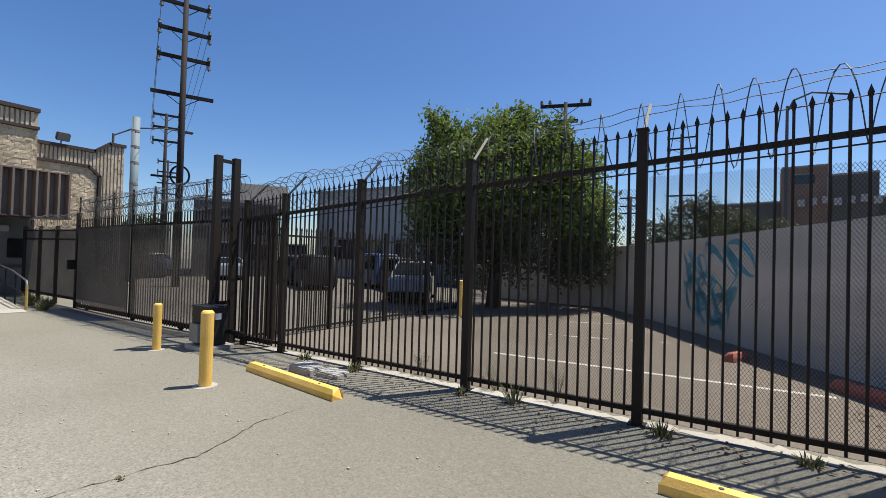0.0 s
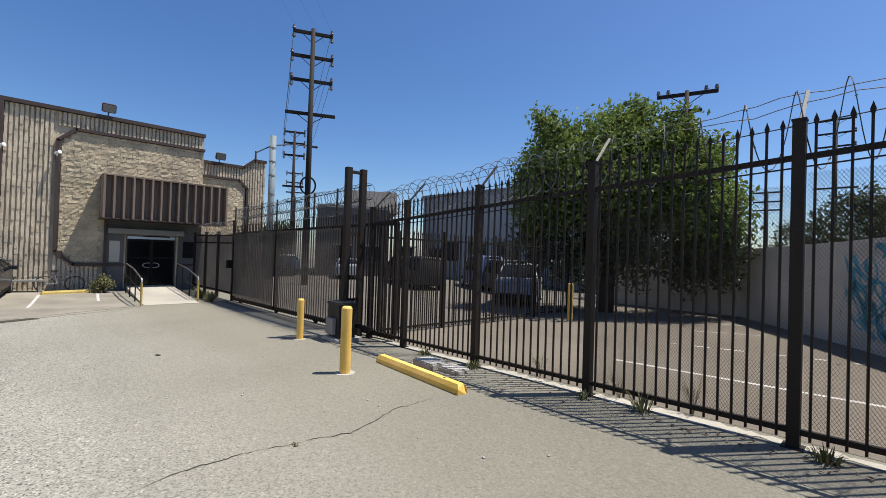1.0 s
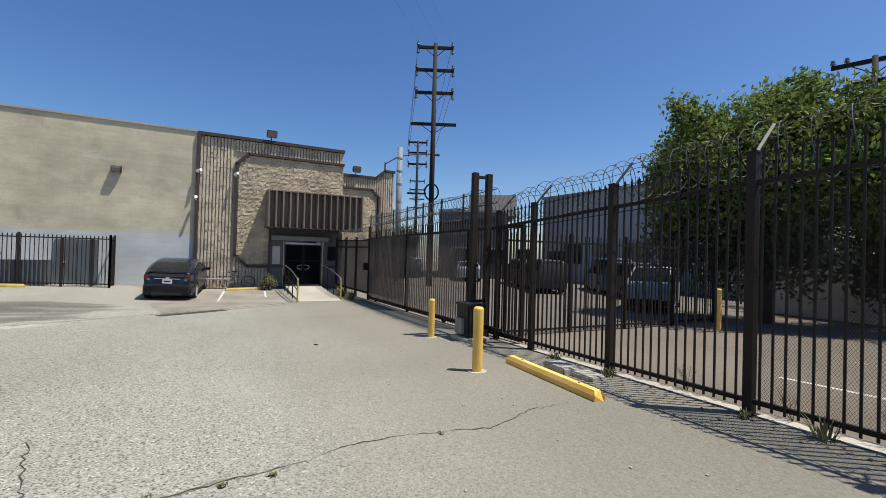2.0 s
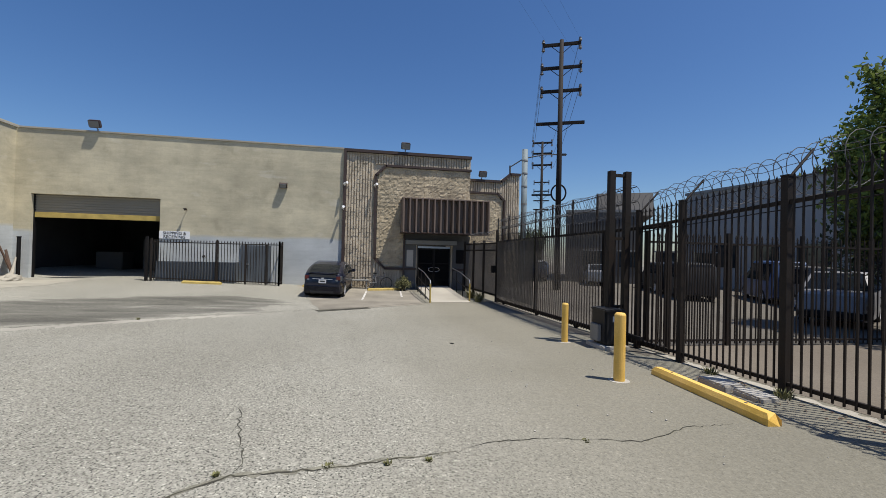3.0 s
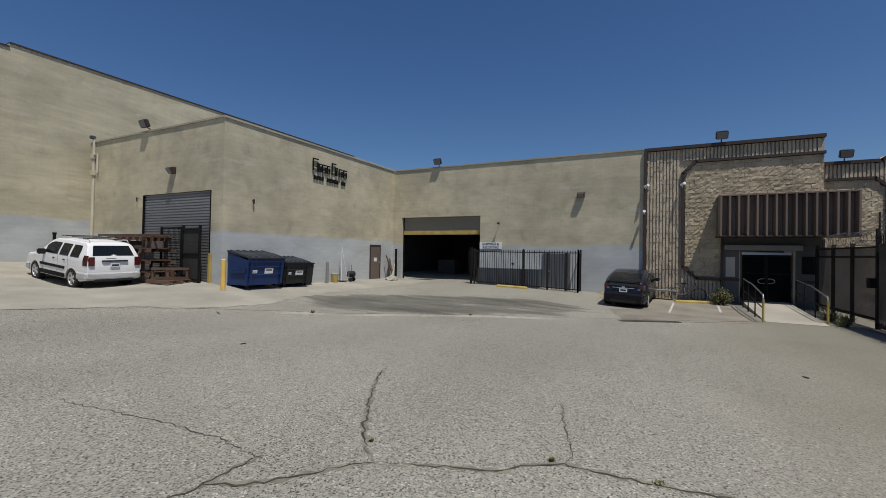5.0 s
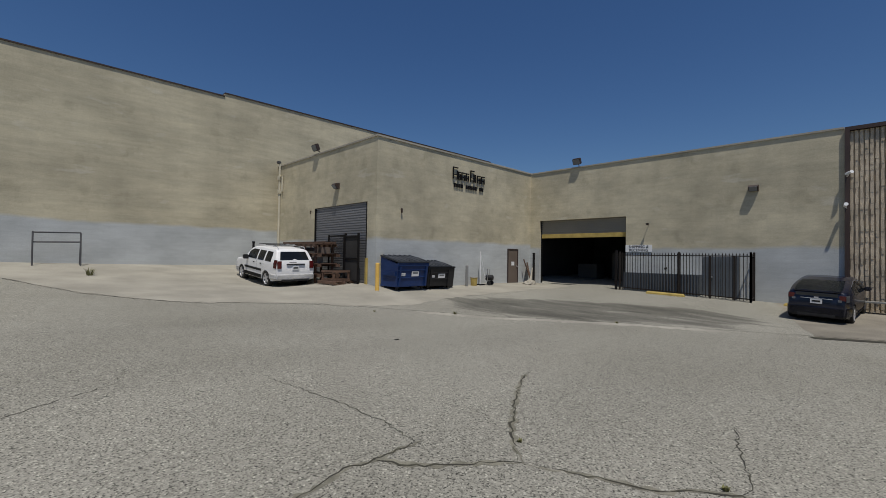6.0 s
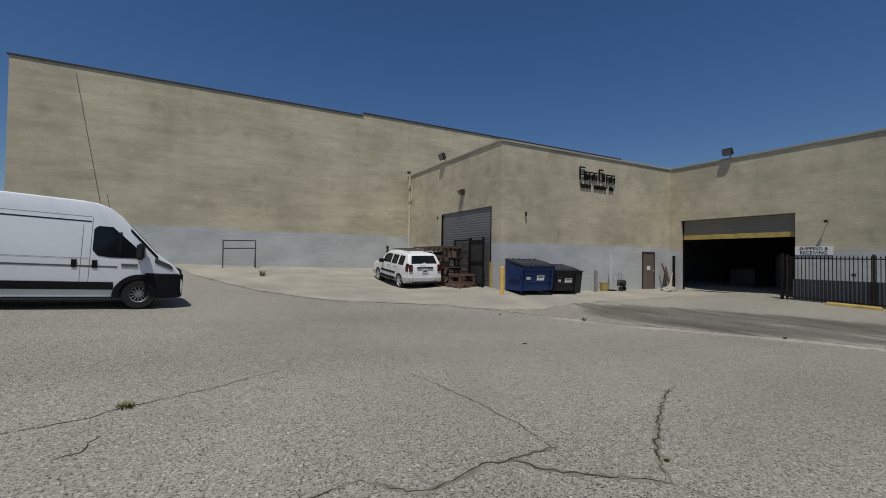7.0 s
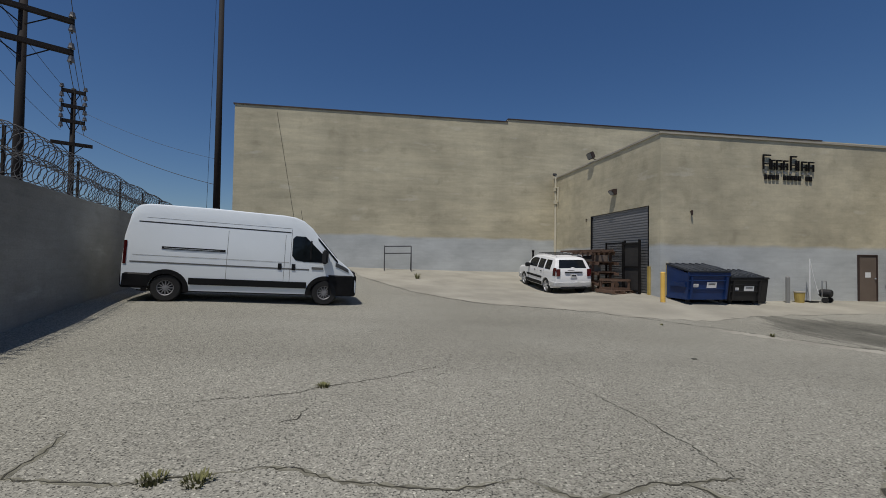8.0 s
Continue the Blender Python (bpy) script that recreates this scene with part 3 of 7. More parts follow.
def band(pts, x, w=0.11, d=0.09):
    """A flat trim bent along points of y, z."""
    bm = bmesh.new()
    for (a, p), (b, q) in zip(pts, pts[1:]):
        t = Vector((b - a, q - p)).normalized()
        n = Vector((-t.y, t.x)) * w / 2
        e = t * w * 0.2
        prism(bm, [(a - e.x + n.x, p - e.y + n.y), (b + e.x + n.x, q + e.y + n.y), (b + e.x - n.x, q + e.y - n.y), (a - e.x - n.x, p - e.y - n.y)], "x", x - 0.09, x + d)
    return bm


solid("trim_field", band([(YF1, 6.09), (0.24, 6.09), (-0.28, 5.58), (-0.24, 1.38), (0.3, 0.88), (1.85, 0.88)], XD), TRIM, "dark brown trim round the stone field", "trim", "structure")
solid("trim_field_low", band([(3.8, 0.88), (YF1, 0.88)], XD), TRIM, "dark brown trim band beside the entrance", "trim", "structure")
solid("trim_edge", band([(YF0 + 0.06, -0.3), (YF0 + 0.06, TOP - 0.04)], XD, 0.14, 0.12), TRIM, "dark brown upright trim at the wall's edge", "trim", "structure")
solid("trim_top", boxed(XD - 0.4, XD + 0.11, YF0, YF1 + 0.02, TOP - 0.1, TOP + 0.04), TRIM, "dark brown parapet trim", "trim", "structure")

# set-back bay beyond the entrance front
XB = -23.83
bm = bmesh.new()
prism(bm, [(YF1, -0.6), (8.15, -0.6), (8.15, 6.42), (7.55, 6.42), (7.0, 5.96), (YF1, 5.96)], "x", XB - 6, XB - 0.08)
solid("wall_bay", bm, RIB, "fluted tan block wall of the set-back bay", "wall", "structure")
f = part("flutes", ribs(YF1, 8.13, lambda y: (5.32 if y < 6.8 else max(-0.4, 5.32 - (y - 6.8)) if y < 7.22 else -0.4),
                        lambda y: 5.9 if y < 7.0 else min(6.36, 5.9 + (y - 7.0) * 0.84), XB), RIB, bpy.data.objects["wall_bay"])
f["kind"] = "stuff"
f = part("stone_field", stone_field(YF1, 7.2, 0.4, 5.2, XB, lambda z: (YF1, 7.12 - max(0.0, z - 4.85)), 5), STONE, bpy.data.objects["wall_bay"], "rough split-face tan blocks")
f["kind"] = "stuff"
solid("trim_bay", band([(YF1, 5.26), (6.8, 5.26), (7.22, 4.86), (7.22, 0.2)], XB), TRIM, "dark brown trim round the set-back stone field", "trim", "structure")
solid("trim_bay_top", band([(YF1, 5.97), (7.0, 5.97), (7.55, 6.43), (8.15, 6.43)], XB, 0.14), TRIM, "dark brown parapet trim of the bay", "trim", "structure")


# vehicles
class Shell:
    """The skin of a vehicle: x ahead, y to its left, z up, the origin on the ground amid the axles."""

    def __init__(self, top, hw, hw_top, belt, roof, arches, floor=0.22, nose=0.10, tail=0.05, round_top=0.07):
        self.tx, self.tz = [p[0] for p in top], [p[1] for p in top]
        self.hw, self.hw_top, self.belt, self.roof, self.arches, self.floor = hw, hw_top, belt, roof, arches, floor
        self.x0, self.x1, self.nose, self.tail, self.round_top = top[0][0], top[-1][0], nose, tail, round_top

    def top(self, x):
        return float(np.interp(x, self.tx, self.tz))

    def low(self, x):
        z = self.floor + max(0.0, (self.x0 + 0.35 - x) * 0.3) + max(0.0, (x - self.x1 + 0.3) * 0.25)
        for ax, r in self.arches:
            if abs(x - ax) < r:
                z = max(z, math.sqrt(r * r - (x - ax) ** 2) + 0.33 - 0.02)
        return z

    def half(self, x, z):
        m, h = (self.x0 + self.x1) / 2, (self.x1 - self.x0) / 2
        s = (x - m) / h
        w = self.hw * (1 - (self.nose if s > 0 else self.tail) * abs(s) ** 5)
        if z > self.belt:
            w -= (self.hw - self.hw_top) * ((z - self.belt) / (self.roof - self.belt)) ** 1.25
        w -= 0.05 * max(0.0, (0.5 - z) / 0.5)
        return w

    def stations(self):
        xs = set(np.linspace(self.x0, self.x1, 46).round(4).tolist()) | {round(x, 4) for x in self.tx}
        for ax, r in self.arches:
            xs |= {round(ax + r * math.cos(t), 4) for t in np.linspace(0, math.pi, 15)} | {round(ax + (r + 0.004) * k, 4) for k in (-1, 1)}
        return sorted(x for x in xs if self.x0 <= x <= self.x1)

    def body(self):
        bm = bmesh.new()
        rows = []
        for x in self.stations():
            b, t = self.low(x), self.top(x)
            e = min(self.round_top, (t - b) * 0.25)
            zs = [b + (t - e - b) * k / 9 for k in range(10)]
            pts = [(0.0, b)] + [(self.half(x, z), z) for z in zs]
            w = self.half(x, t - e)
            pts += [(w - e * 0.25, t - e * 0.35), (w - e * 0.9, t), (w * 0.5, t + 0.012), (0.0, t + 0.02)]
            rows.append([bm.verts.new((x, y, z)) for y, z in pts] + [bm.verts.new((x, -y, z)) for y, z in pts[-2:0:-1]])
        n = len(rows[0])
        for p, q in zip(rows, rows[1:]):
            for k in range(n):
                bm.faces.new((p[k], p[(k + 1) % n], q[(k + 1) % n], q[k]))
        bm.faces.new(rows[0])
        bm.faces.new(rows[-1][::-1])
        return bm

    def side(self, s, x0, x1, lo, hi, off=0.008, nx=10, nz=4, depth=0.0):
        """A panel on one flank between two height lines, a little proud of the skin."""
        bm = bmesh.new()
        f = (lambda v: v if callable(v) else (lambda x: v))
        lo, hi = f(lo), f(hi)
        g = []
        for i in range(nx + 1):
            x = x0 + (x1 - x0) * i / nx
            a, b = lo(x), hi(x)
            g.append([bm.verts.new((x, s * (self.half(x, a + (b - a) * j / nz) + off), a + (b - a) * j / nz)) for j in range(nz + 1)])
        for i in range(nx):
            for j in range(nz):
                bm.faces.new((g[i][j], g[i + 1][j], g[i + 1][j + 1], g[i][j + 1]))
        if off > 0.004:
            bmesh.ops.solidify(bm, geom=bm.faces, thickness=0.012 + depth)
        return bm

    def over(self, x0, x1, share, off=0.008, nx=8, ny=8, drop=0.0, squeeze=0.0):
        """A panel that lies on the upper skin, across the vehicle."""
        bm = bmesh.new()
        g = []
        for i in range(nx + 1):
            x = x0 + (x1 - x0) * i / nx
            z = self.top(x) + 0.012 + off
            w = (self.half(x, z) - 0.05) * (share - squeeze * i / nx)
            g.append([bm.verts.new((x, w * (2 * j / ny - 1), z)) for j in range(ny + 1)])
        for i in range(nx):
            for j in range(ny):
                bm.faces.new((g[i][j], g[i + 1][j], g[i + 1][j + 1], g[i][j + 1]))
        bmesh.ops.solidify(bm, geom=bm.faces, thickness=0.012)
        return bm

    def wrap(self, x, front, z0, z1, reach, off=0.03):
        """A bumper that wraps round one end of the vehicle."""
        bm = bmesh.new()
        g = []
        s = 1 if front else -1
        for k in range(25):
            u = k / 12 - 1
            if abs(u) > 0.72:
                px = x - s * reach * (abs(u) - 0.72) / 0.28
                py = self.half(px, 0.6) + off
            else:
                px, py = x + s * off, (self.half(x, 0.6) + off) * abs(u) / 0.72
                px += s * 0.03 * (1 - (u / 0.72) ** 2)
            py = math.copysign(py, u)
            g.append([bm.verts.new((px - d * s * 0.05, py - math.copysign(d * 0.05, py), z)) for z, d in ((z0, 0.6), (z0 + 0.06, 0), (z1 - 0.05, 0), (z1, 0.7))])
        for p, q in zip(g, g[1:]):
            for j in range(3):
                bm.faces.new((p[j], q[j], q[j + 1], p[j + 1]))
        bmesh.ops.solidify(bm, geom=bm.faces, thickness=0.03)
        return bm


def lathe(profile, n=28, caps=True):
    """A profile of radius and y, turned about the y axis."""
    bm = bmesh.new()
    rings = [[bm.verts.new((r * math.cos(2 * math.pi * k / n), y, r * math.sin(2 * math.pi * k / n))) for k in range(n)] for r, y in profile]
    for a, b in zip(rings, rings[1:]):
        for k in range(n):
            bm.faces.new((a[k], a[(k + 1) % n], b[(k + 1) % n], b[k]))
    if caps:
        bm.faces.new(rings[0])
        bm.faces.new(rings[-1][::-1])
    return bm


def wheel_at(parent, x, y, r, width, spokes, rim_mat, rim_share=0.66):
    """A wheel with its tyre and pierced rim, its outer side on the sign of y."""
    s = 1 if y > 0 else -1
    w = new("wheel")
    w.parent = parent
    w.matrix_basis = pose(x, y, r)
    k = r * rim_share
    part("tyre", lathe([(k, -width / 2), (r * 0.93, -width / 2), (r, -width * 0.32), (r, width * 0.32), (r * 0.93, width / 2), (k, width / 2), (k, -width / 2)], 28, False), RUBBER, w, smooth=False)
    part("wheel_well", lathe([(k * 0.99, s * width * 0.1), (0.02, s * width * 0.1), (0.02, s * width * 0.02), (k * 0.99, s * width * 0.02)]), PLASTIC, w)
    part("rim", lathe([(k, s * width * 0.5), (k * 0.9, s * width * 0.42), (k * 0.88, s * width * 0.2), (k * 0.97, s * width * 0.2)], 28, False), rim_mat, w, smooth=True)
    hub = bmesh.new()
    for i in range(spokes):
        box(hub, k * 0.12, k * 0.9, -0.02, 0.02, -k * 0.11 * 7 / spokes, k * 0.11 * 7 / spokes, m=pose(0, s * width * 0.36, 0, 0, 360 / spokes * i, 0))
    cap = lathe([(k * 0.3, s * width * 0.32), (k * 0.28, s * width * 0.44), (k * 0.1, s * width * 0.47), (0.004, s * width * 0.47)], 14)
    me = bpy.data.meshes.new("cap")
    cap.to_mesh(me)
    cap.free()
    hub.from_mesh(me)
    bpy.data.meshes.remove(me)
    part("spokes", hub, rim_mat, w)
    return w


def park(name, label, category, x, y, heading, base, group=""):
    """An Empty on the ground amid the axles, tilted as the ground is; heading from +x to the left."""
    c, s = math.cos(radians(heading)), math.sin(radians(heading))
    f, r = gz(x + c * base / 2, y + s * base / 2), gz(x - c * base / 2, y - s * base / 2)
    le, ri = gz(x - s * 0.8, y + c * 0.8), gz(x + s * 0.8, y - c * 0.8)
    ob = new(name)
    ob.matrix_basis = pose(x, y, (f + r + le + ri) / 4, math.degrees(math.atan2(le - ri, 1.6)), -math.degrees(math.atan2(f - r, base)), heading)
    return tagged(ob, label, category, group)


def plate(parent, x, z, s=1):
    """A licence plate with a plain bar for its characters."""
    p = part("licence_plate", boxed(x - 0.01, x + 0.01, -0.155, 0.155, z - 0.08, z + 0.08, 0.004), WHITE, parent)
    part("plate_bar", boxed(x - 0.013 if s < 0 else x + 0.01, x - 0.01 if s < 0 else x + 0.013, -0.11, 0.11, z - 0.03, z + 0.03), PLASTIC, p)


def cargo_van(x, y, heading):
    v = park("cargo_van", "white high-roof cargo van with black bumpers and sill trim", "van", x, y, heading, 4.04)
    top = [(-3.02, 1.0), (-3.0, 1.7), (-2.9, 2.25), (-2.84, 2.40), (-2.74, 2.49), (-2.5, 2.54), (-1.0, 2.56), (0.8, 2.54), (1.1, 2.51), (1.35, 2.42), (1.6, 2.22), (1.75, 2.04), (2.35, 1.38), (2.5, 1.27), (2.72, 1.10), (2.86, 0.95), (2.95, 0.72)]
    sh = Shell(top, 1.025, 0.88, 1.15, 2.52, [(-2.02, 0.43), (2.02, 0.43)], 0.30, 0.16, 0.03)
    part("body", sh.body(), WHITEVAN, v, smooth=True).modifiers.new("edge", "EDGE_SPLIT").split_angle = radians(38)
    part("windscreen", sh.over(1.74, 2.36, 0.98), GLASS, v, "dark raked windscreen")
    for s in (-1, 1):
        part("door_window", sh.side(s, 1.06, 2.02, lambda q: 1.24 + max(0, 1.16 - q) * 1.2 + max(0, 1.4 - q) * 0.12, lambda q: min(1.97 - 4 * max(0, 1.14 - q) ** 1.5, 1.98 - 0.95 * max(0.0, q - 1.40)), nx=22), GLASS, v, "dark cab window")
        part("sill_trim", sh.side(s, -1.50, 1.50, 0.47, 0.65, 0.02), PLASTIC, v, "black lower side moulding")
        part("swage_line", sh.side(s, -2.85, 1.55, 1.0, 1.035, 0.006), GREYPAINT, v)
        part("panel_seam", sh.side(s, -2.72, 1.0, 2.045, 2.075, 0.004), PLASTIC, v)
        part("panel_seam", sh.side(s, -2.55, 1.02, 2.17, 2.178, 0.003), GREYPAINT, v)
        part("panel_seam", sh.side(s, -2.80, 1.0, 1.19, 1.20, 0.003), GREYPAINT, v)
        for sx in (-0.62, 0.86):
            part("door_seam", sh.side(s, sx, sx + 0.010, 0.62, 1.98, 0.003, nx=1, nz=8), GREYPAINT, v)
        part("door_seam", sh.side(s, 1.02, 1.03, 0.62, 2.15, 0.003, nx=1, nz=8), GREYPAINT, v)
        part("slide_rail", sh.side(s, -2.16, -0.66, 1.38, 1.445, 0.012), PLASTIC, v, "black sliding-door rail")
        # highlight on the black rail, drawn as a thin white strip
        part("rail_glint", sh.side(s, -2.10, -0.80, 1.40, 1.412, 0.026), WHITEVAN, v)
        part("door_handle", sh.side(s, 0.70, 0.80, 0.98, 1.16, 0.015), PLASTIC, v)
        part("door_handle", sh.side(s, 1.07, 1.17, 0.98, 1.16, 0.015), PLASTIC, v)
        part("window_post", sh.side(s, 1.55, 1.60, 1.32, 1.86, 0.022, nx=1), PLASTIC, v)
        for ax in (-2.02, 2.02):
            bm = bmesh.new()
            g = [[bm.verts.new((ax + r * math.cos(t), s * (sh.half(ax + r * math.cos(t), 0.6) + 0.018), 0.33 + r * math.sin(t) - 0.02)) for r in (0.42, 0.54)] for t in np.linspace(-0.1, math.pi + 0.1, 21)]
            for p, q in zip(g, g[1:]):
                bm.faces.new((p[0], p[1], q[1], q[0]))
            bmesh.ops.solidify(bm, geom=bm.faces, thickness=0.03)
            part("arch_trim", bm, PLASTIC, v, "black wheel-arch moulding")
        part("windscreen_edge", sh.side(s, 1.76, 2.36, lambda q: sh.top(q) - 0.13, lambda q: sh.top(q) - 0.055, 0.012), GLASS, v)
        part("headlamp", sh.side(s, 2.30, 2.70, lambda q: 1.15 - (q - 2.30) * 0.42, lambda q: min(1.27 - (q - 2.30) * 0.45, sh.top(q) - 0.05), 0.012), CLEARGLASS, v, "clear swept-back headlamp")
        part("tail_lamp", sh.side(s, -3.0, -2.93, 0.95, 1.55, 0.012, nx=2), REDGLASS, v, "red upright tail lamp")
        mir = part("mirror", boxed(-0.08, 0.08, -0.13, 0.13, -0.2, 0.2, 0.04), PLASTIC, v, "black door mirror")
        mir.matrix_basis = pose(1.98, s * 1.13, 1.42, 0, 0, s * 12)
        part("badge", sh.side(s, 1.62, 1.95, 1.03, 1.10, 0.014), GREYPAINT, v)
    part("front_bumper", sh.wrap(2.93, True, 0.26, 0.90, 0.80), PLASTIC, v, "black front bumper")
    part("rear_bumper", sh.wrap(-3.02, False, 0.34, 0.74, 0.62), PLASTIC, v, "black rear bumper")
    part("grille", boxed(2.80, 2.95, -0.62, 0.62, 0.80, 1.0, 0.03), PLASTIC, v)
    part("aerial", tubed([(1.35, 0.5, 2.4), (1.25, 0.5, 2.85)], 0.006, 5), PLASTIC, v)
    part("underbody", boxed(-2.7, 2.6, -0.85, 0.85, 0.25, 0.42), PLASTIC, v)
    for ax in (-2.02, 2.02):
        for s in (-1, 1):
            wheel_at(v, ax, s * 0.90, 0.36, 0.23, 12, STEELWHEEL, 0.55)
    return v


def hatchback(x, y, heading):
    v = park("hatchback_car", "dark navy hatchback parked nose-in against the building", "car", x, y, heading, 2.70)
    top = [(-2.23, 0.55), (-2.22, 0.92), (-2.12, 1.08), (-1.7, 1.22), (-1.2, 1.35), (-0.6, 1.45), (-0.1, 1.47), (0.35, 1.43), (0.8, 1.30), (1.45, 0.98), (1.9, 0.82), (2.15, 0.70), (2.25, 0.5)]
    sh = Shell(top, 0.872, 0.64, 0.92, 1.47, [(-1.35, 0.36), (1.35, 0.36)], 0.20, 0.22, 0.16, 0.13)
    part("body", sh.body(), NAVYPAINT, v, smooth=True).modifiers.new("edge", "EDGE_SPLIT").split_angle = radians(40)
    part("rear_window", sh.over(-2.08, -1.05, 0.92, nx=10), GLASS, v, "dark sloping rear window")
    part("windscreen", sh.over(0.42, 1.40, 0.95), GLASS, v)
    part("spoiler", boxed(-2.18, -2.05, -0.62, 0.62, 1.07, 1.10, 0.012), NAVYPAINT, v)
    part("lower_rear_window", boxed(-2.235, -2.215, -0.55, 0.55, 0.93, 1.04, 0.005), GLASS, v)
    for s in (-1, 1):
        part("side_window", sh.side(s, -1.35, 0.95, 0.95, lambda q: min(1.36, sh.top(q) - 0.11), nx=16), GLASS, v)
        part("tail_lamp", sh.side(s, -2.21, -1.95, 0.78, 1.0, 0.012), CLEARGLASS, v, "clear and red tail lamp")
        m = part("mirror", boxed(-0.1, 0.1, -0.1, 0.1, -0.07, 0.07, 0.03), NAVYPAINT, v)
        m.matrix_basis = pose(0.85, s * 0.96, 1.0)
        part("door_seam", sh.side(s, -0.2, -0.19, 0.35, 0.95, 0.003, nx=1), PLASTIC, v)
        part("sill", sh.side(s, -0.95, 0.95, 0.22, 0.30, 0.01), PLASTIC, v)
    part("rear_bumper", sh.wrap(-2.21, False, 0.24, 0.60, 0.5, 0.02), NAVYPAINT, v)
    part("bumper_insert", boxed(-2.27, -2.2, -0.5, 0.5, 0.24, 0.36, 0.02), PLASTIC, v)
    part("badge", boxed(-2.235, -2.22, -0.06, 0.06, 0.86, 0.91, 0.004), ALLOY, v)
    # highlight across the rear, modelled as a bright metal strip
    part("tailgate_strip", boxed(-2.25, -2.22, -0.42, 0.42, 0.845, 0.86, 0.004), ALLOY, v, "thin bright strip drawn as a glint on the tailgate")
    for s in (-1, 1):
        part("tail_lamp", boxed(-2.24, -2.16, s * 0.66 - 0.09, s * 0.66 + 0.09, 0.82, 0.99, 0.02), REDGLASS, v, "dark red tail lamp")
        part("tail_lens", boxed(-2.25, -2.17, s * 0.60 - 0.05, s * 0.60 + 0.05, 0.78, 0.86, 0.01), CLEARGLASS, v)
        part("roof_gutter", sh.side(s, -1.3, 0.4, lambda q: sh.top(q) - 0.10, lambda q: sh.top(q) - 0.08, 0.01), ALLOY, v)
    v.matrix_basis = v.matrix_basis @ Matrix.Scale(0.95, 4)
    plate(v, -2.235, 0.76, -1)
    for ax in (-1.35, 1.35):
        for s in (-1, 1):
            wheel_at(v, ax, s * 0.765, 0.31, 0.2, 7, ALLOY, 0.68)
    part("underbody", boxed(-1.9, 1.9, -0.7, 0.7, 0.17, 0.3), PLASTIC, v)
    return v


def sport_utility(x, y, heading):
    v = park("sport_utility_car", "white five-door sport utility with a roof rack", "car", x, y, heading, 2.78)
    top = [(-2.33, 0.6), (-2.32, 1.05), (-2.22, 1.25), (-2.0, 1.62), (-1.85, 1.70), (-0.6, 1.73), (0.2, 1.70), (0.45, 1.64), (1.05, 1.14), (1.3, 1.08), (2.1, 1.0), (2.3, 0.9), (2.37, 0.6)]
    sh = Shell(top, 0.93, 0.70, 1.08, 1.72, [(-1.39, 0.43), (1.39, 0.43)], 0.32, 0.12, 0.08, 0.10)
    part("body", sh.body(), WHITE, v, smooth=True).modifiers.new("edge", "EDGE_SPLIT").split_angle = radians(40)
    part("rear_window", sh.over(-2.23, -2.02, 0.86, nx=8), GLASS, v, "dark tailgate window")
    part("windscreen", sh.over(0.48, 1.05, 0.96), GLASS, v)
    for s in (-1, 1):
        for a, b in ((-1.80, -1.24), (-1.10, -0.46), (-0.34, 0.60)):
            part("side_window", sh.side(s, a, b, lambda q: 1.15, lambda q: min(1.58, sh.top(q) - 0.12) if q > -1.8 else 1.45, nx=10), GLASS, v)
        part("tail_lamp", sh.side(s, -2.32, -2.08, 0.90, 1.26, 0.012), REDGLASS, v, "red tail lamp")
        part("tail_lamp", boxed(-2.36, -2.3, s * 0.74 - 0.09, s * 0.74 + 0.09, 0.90, 1.22, 0.01), REDGLASS, v, "red tail lamp")
        part("sill_cladding", sh.side(s, -0.95, 0.95, 0.34, 0.5, 0.015), PLASTIC, v, "dark lower cladding")
        part("side_moulding", sh.side(s, -0.95, 0.95, 0.66, 0.76, 0.02), PLASTIC, v, "dark side moulding")
        for sx in (-1.12, -0.38, 0.72):
            part("door_seam", sh.side(s, sx, sx + 0.014, 0.45, 1.1, 0.003, nx=1), PLASTIC, v)
        for sx in (-0.95, -0.2):
            part("door_handle", sh.side(s, sx, sx + 0.16, 0.97, 1.02, 0.02), PLASTIC, v)
        m = part("mirror", boxed(-0.08, 0.08, -0.12, 0.12, -0.1, 0.1, 0.03), PLASTIC, v)
        m.matrix_basis = pose(0.62, s * 1.03, 1.17)
        part("roof_rail", tubed([(-1.9, s * 0.62, 1.73), (-1.8, s * 0.62, 1.80), (0.1, s * 0.62, 1.80), (0.2, s * 0.62, 1.73)], 0.018), ALLOY, v)
    for cx in (-1.5, -0.7, 0.0):
        part("roof_bar", tubed([(cx, -0.66, 1.82), (cx, 0.66, 1.82)], 0.02), PLASTIC, v)
    part("rear_bumper", sh.wrap(-2.32, False, 0.40, 0.66, 0.5, 0.05), WHITE, v)
    part("tailgate_bar", boxed(-2.36, -2.31, -0.42, 0.42, 1.05, 1.10, 0.01), PLASTIC, v)
    part("rear_wiper", boxed(-2.36, -2.34, -0.02, 0.3, 1.15, 1.17), PLASTIC, v)
    part("front_bumper", sh.wrap(2.34, True, 0.36, 0.62, 0.5, 0.04), WHITE, v)
    plate(v, -2.345, 0.92, -1)
    for ax in (-1.39, 1.39):
        for s in (-1, 1):
            wheel_at(v, ax, s * 0.80, 0.365, 0.23, 5, ALLOY, 0.66)
    part("underbody", boxed(-2.0, 2.0, -0.7, 0.7, 0.28, 0.45), PLASTIC, v)
    part("bumper_step", boxed(-2.40, -2.28, -0.62, 0.62, 0.34, 0.42, 0.015), PLASTIC, v, "dark lower bumper step")
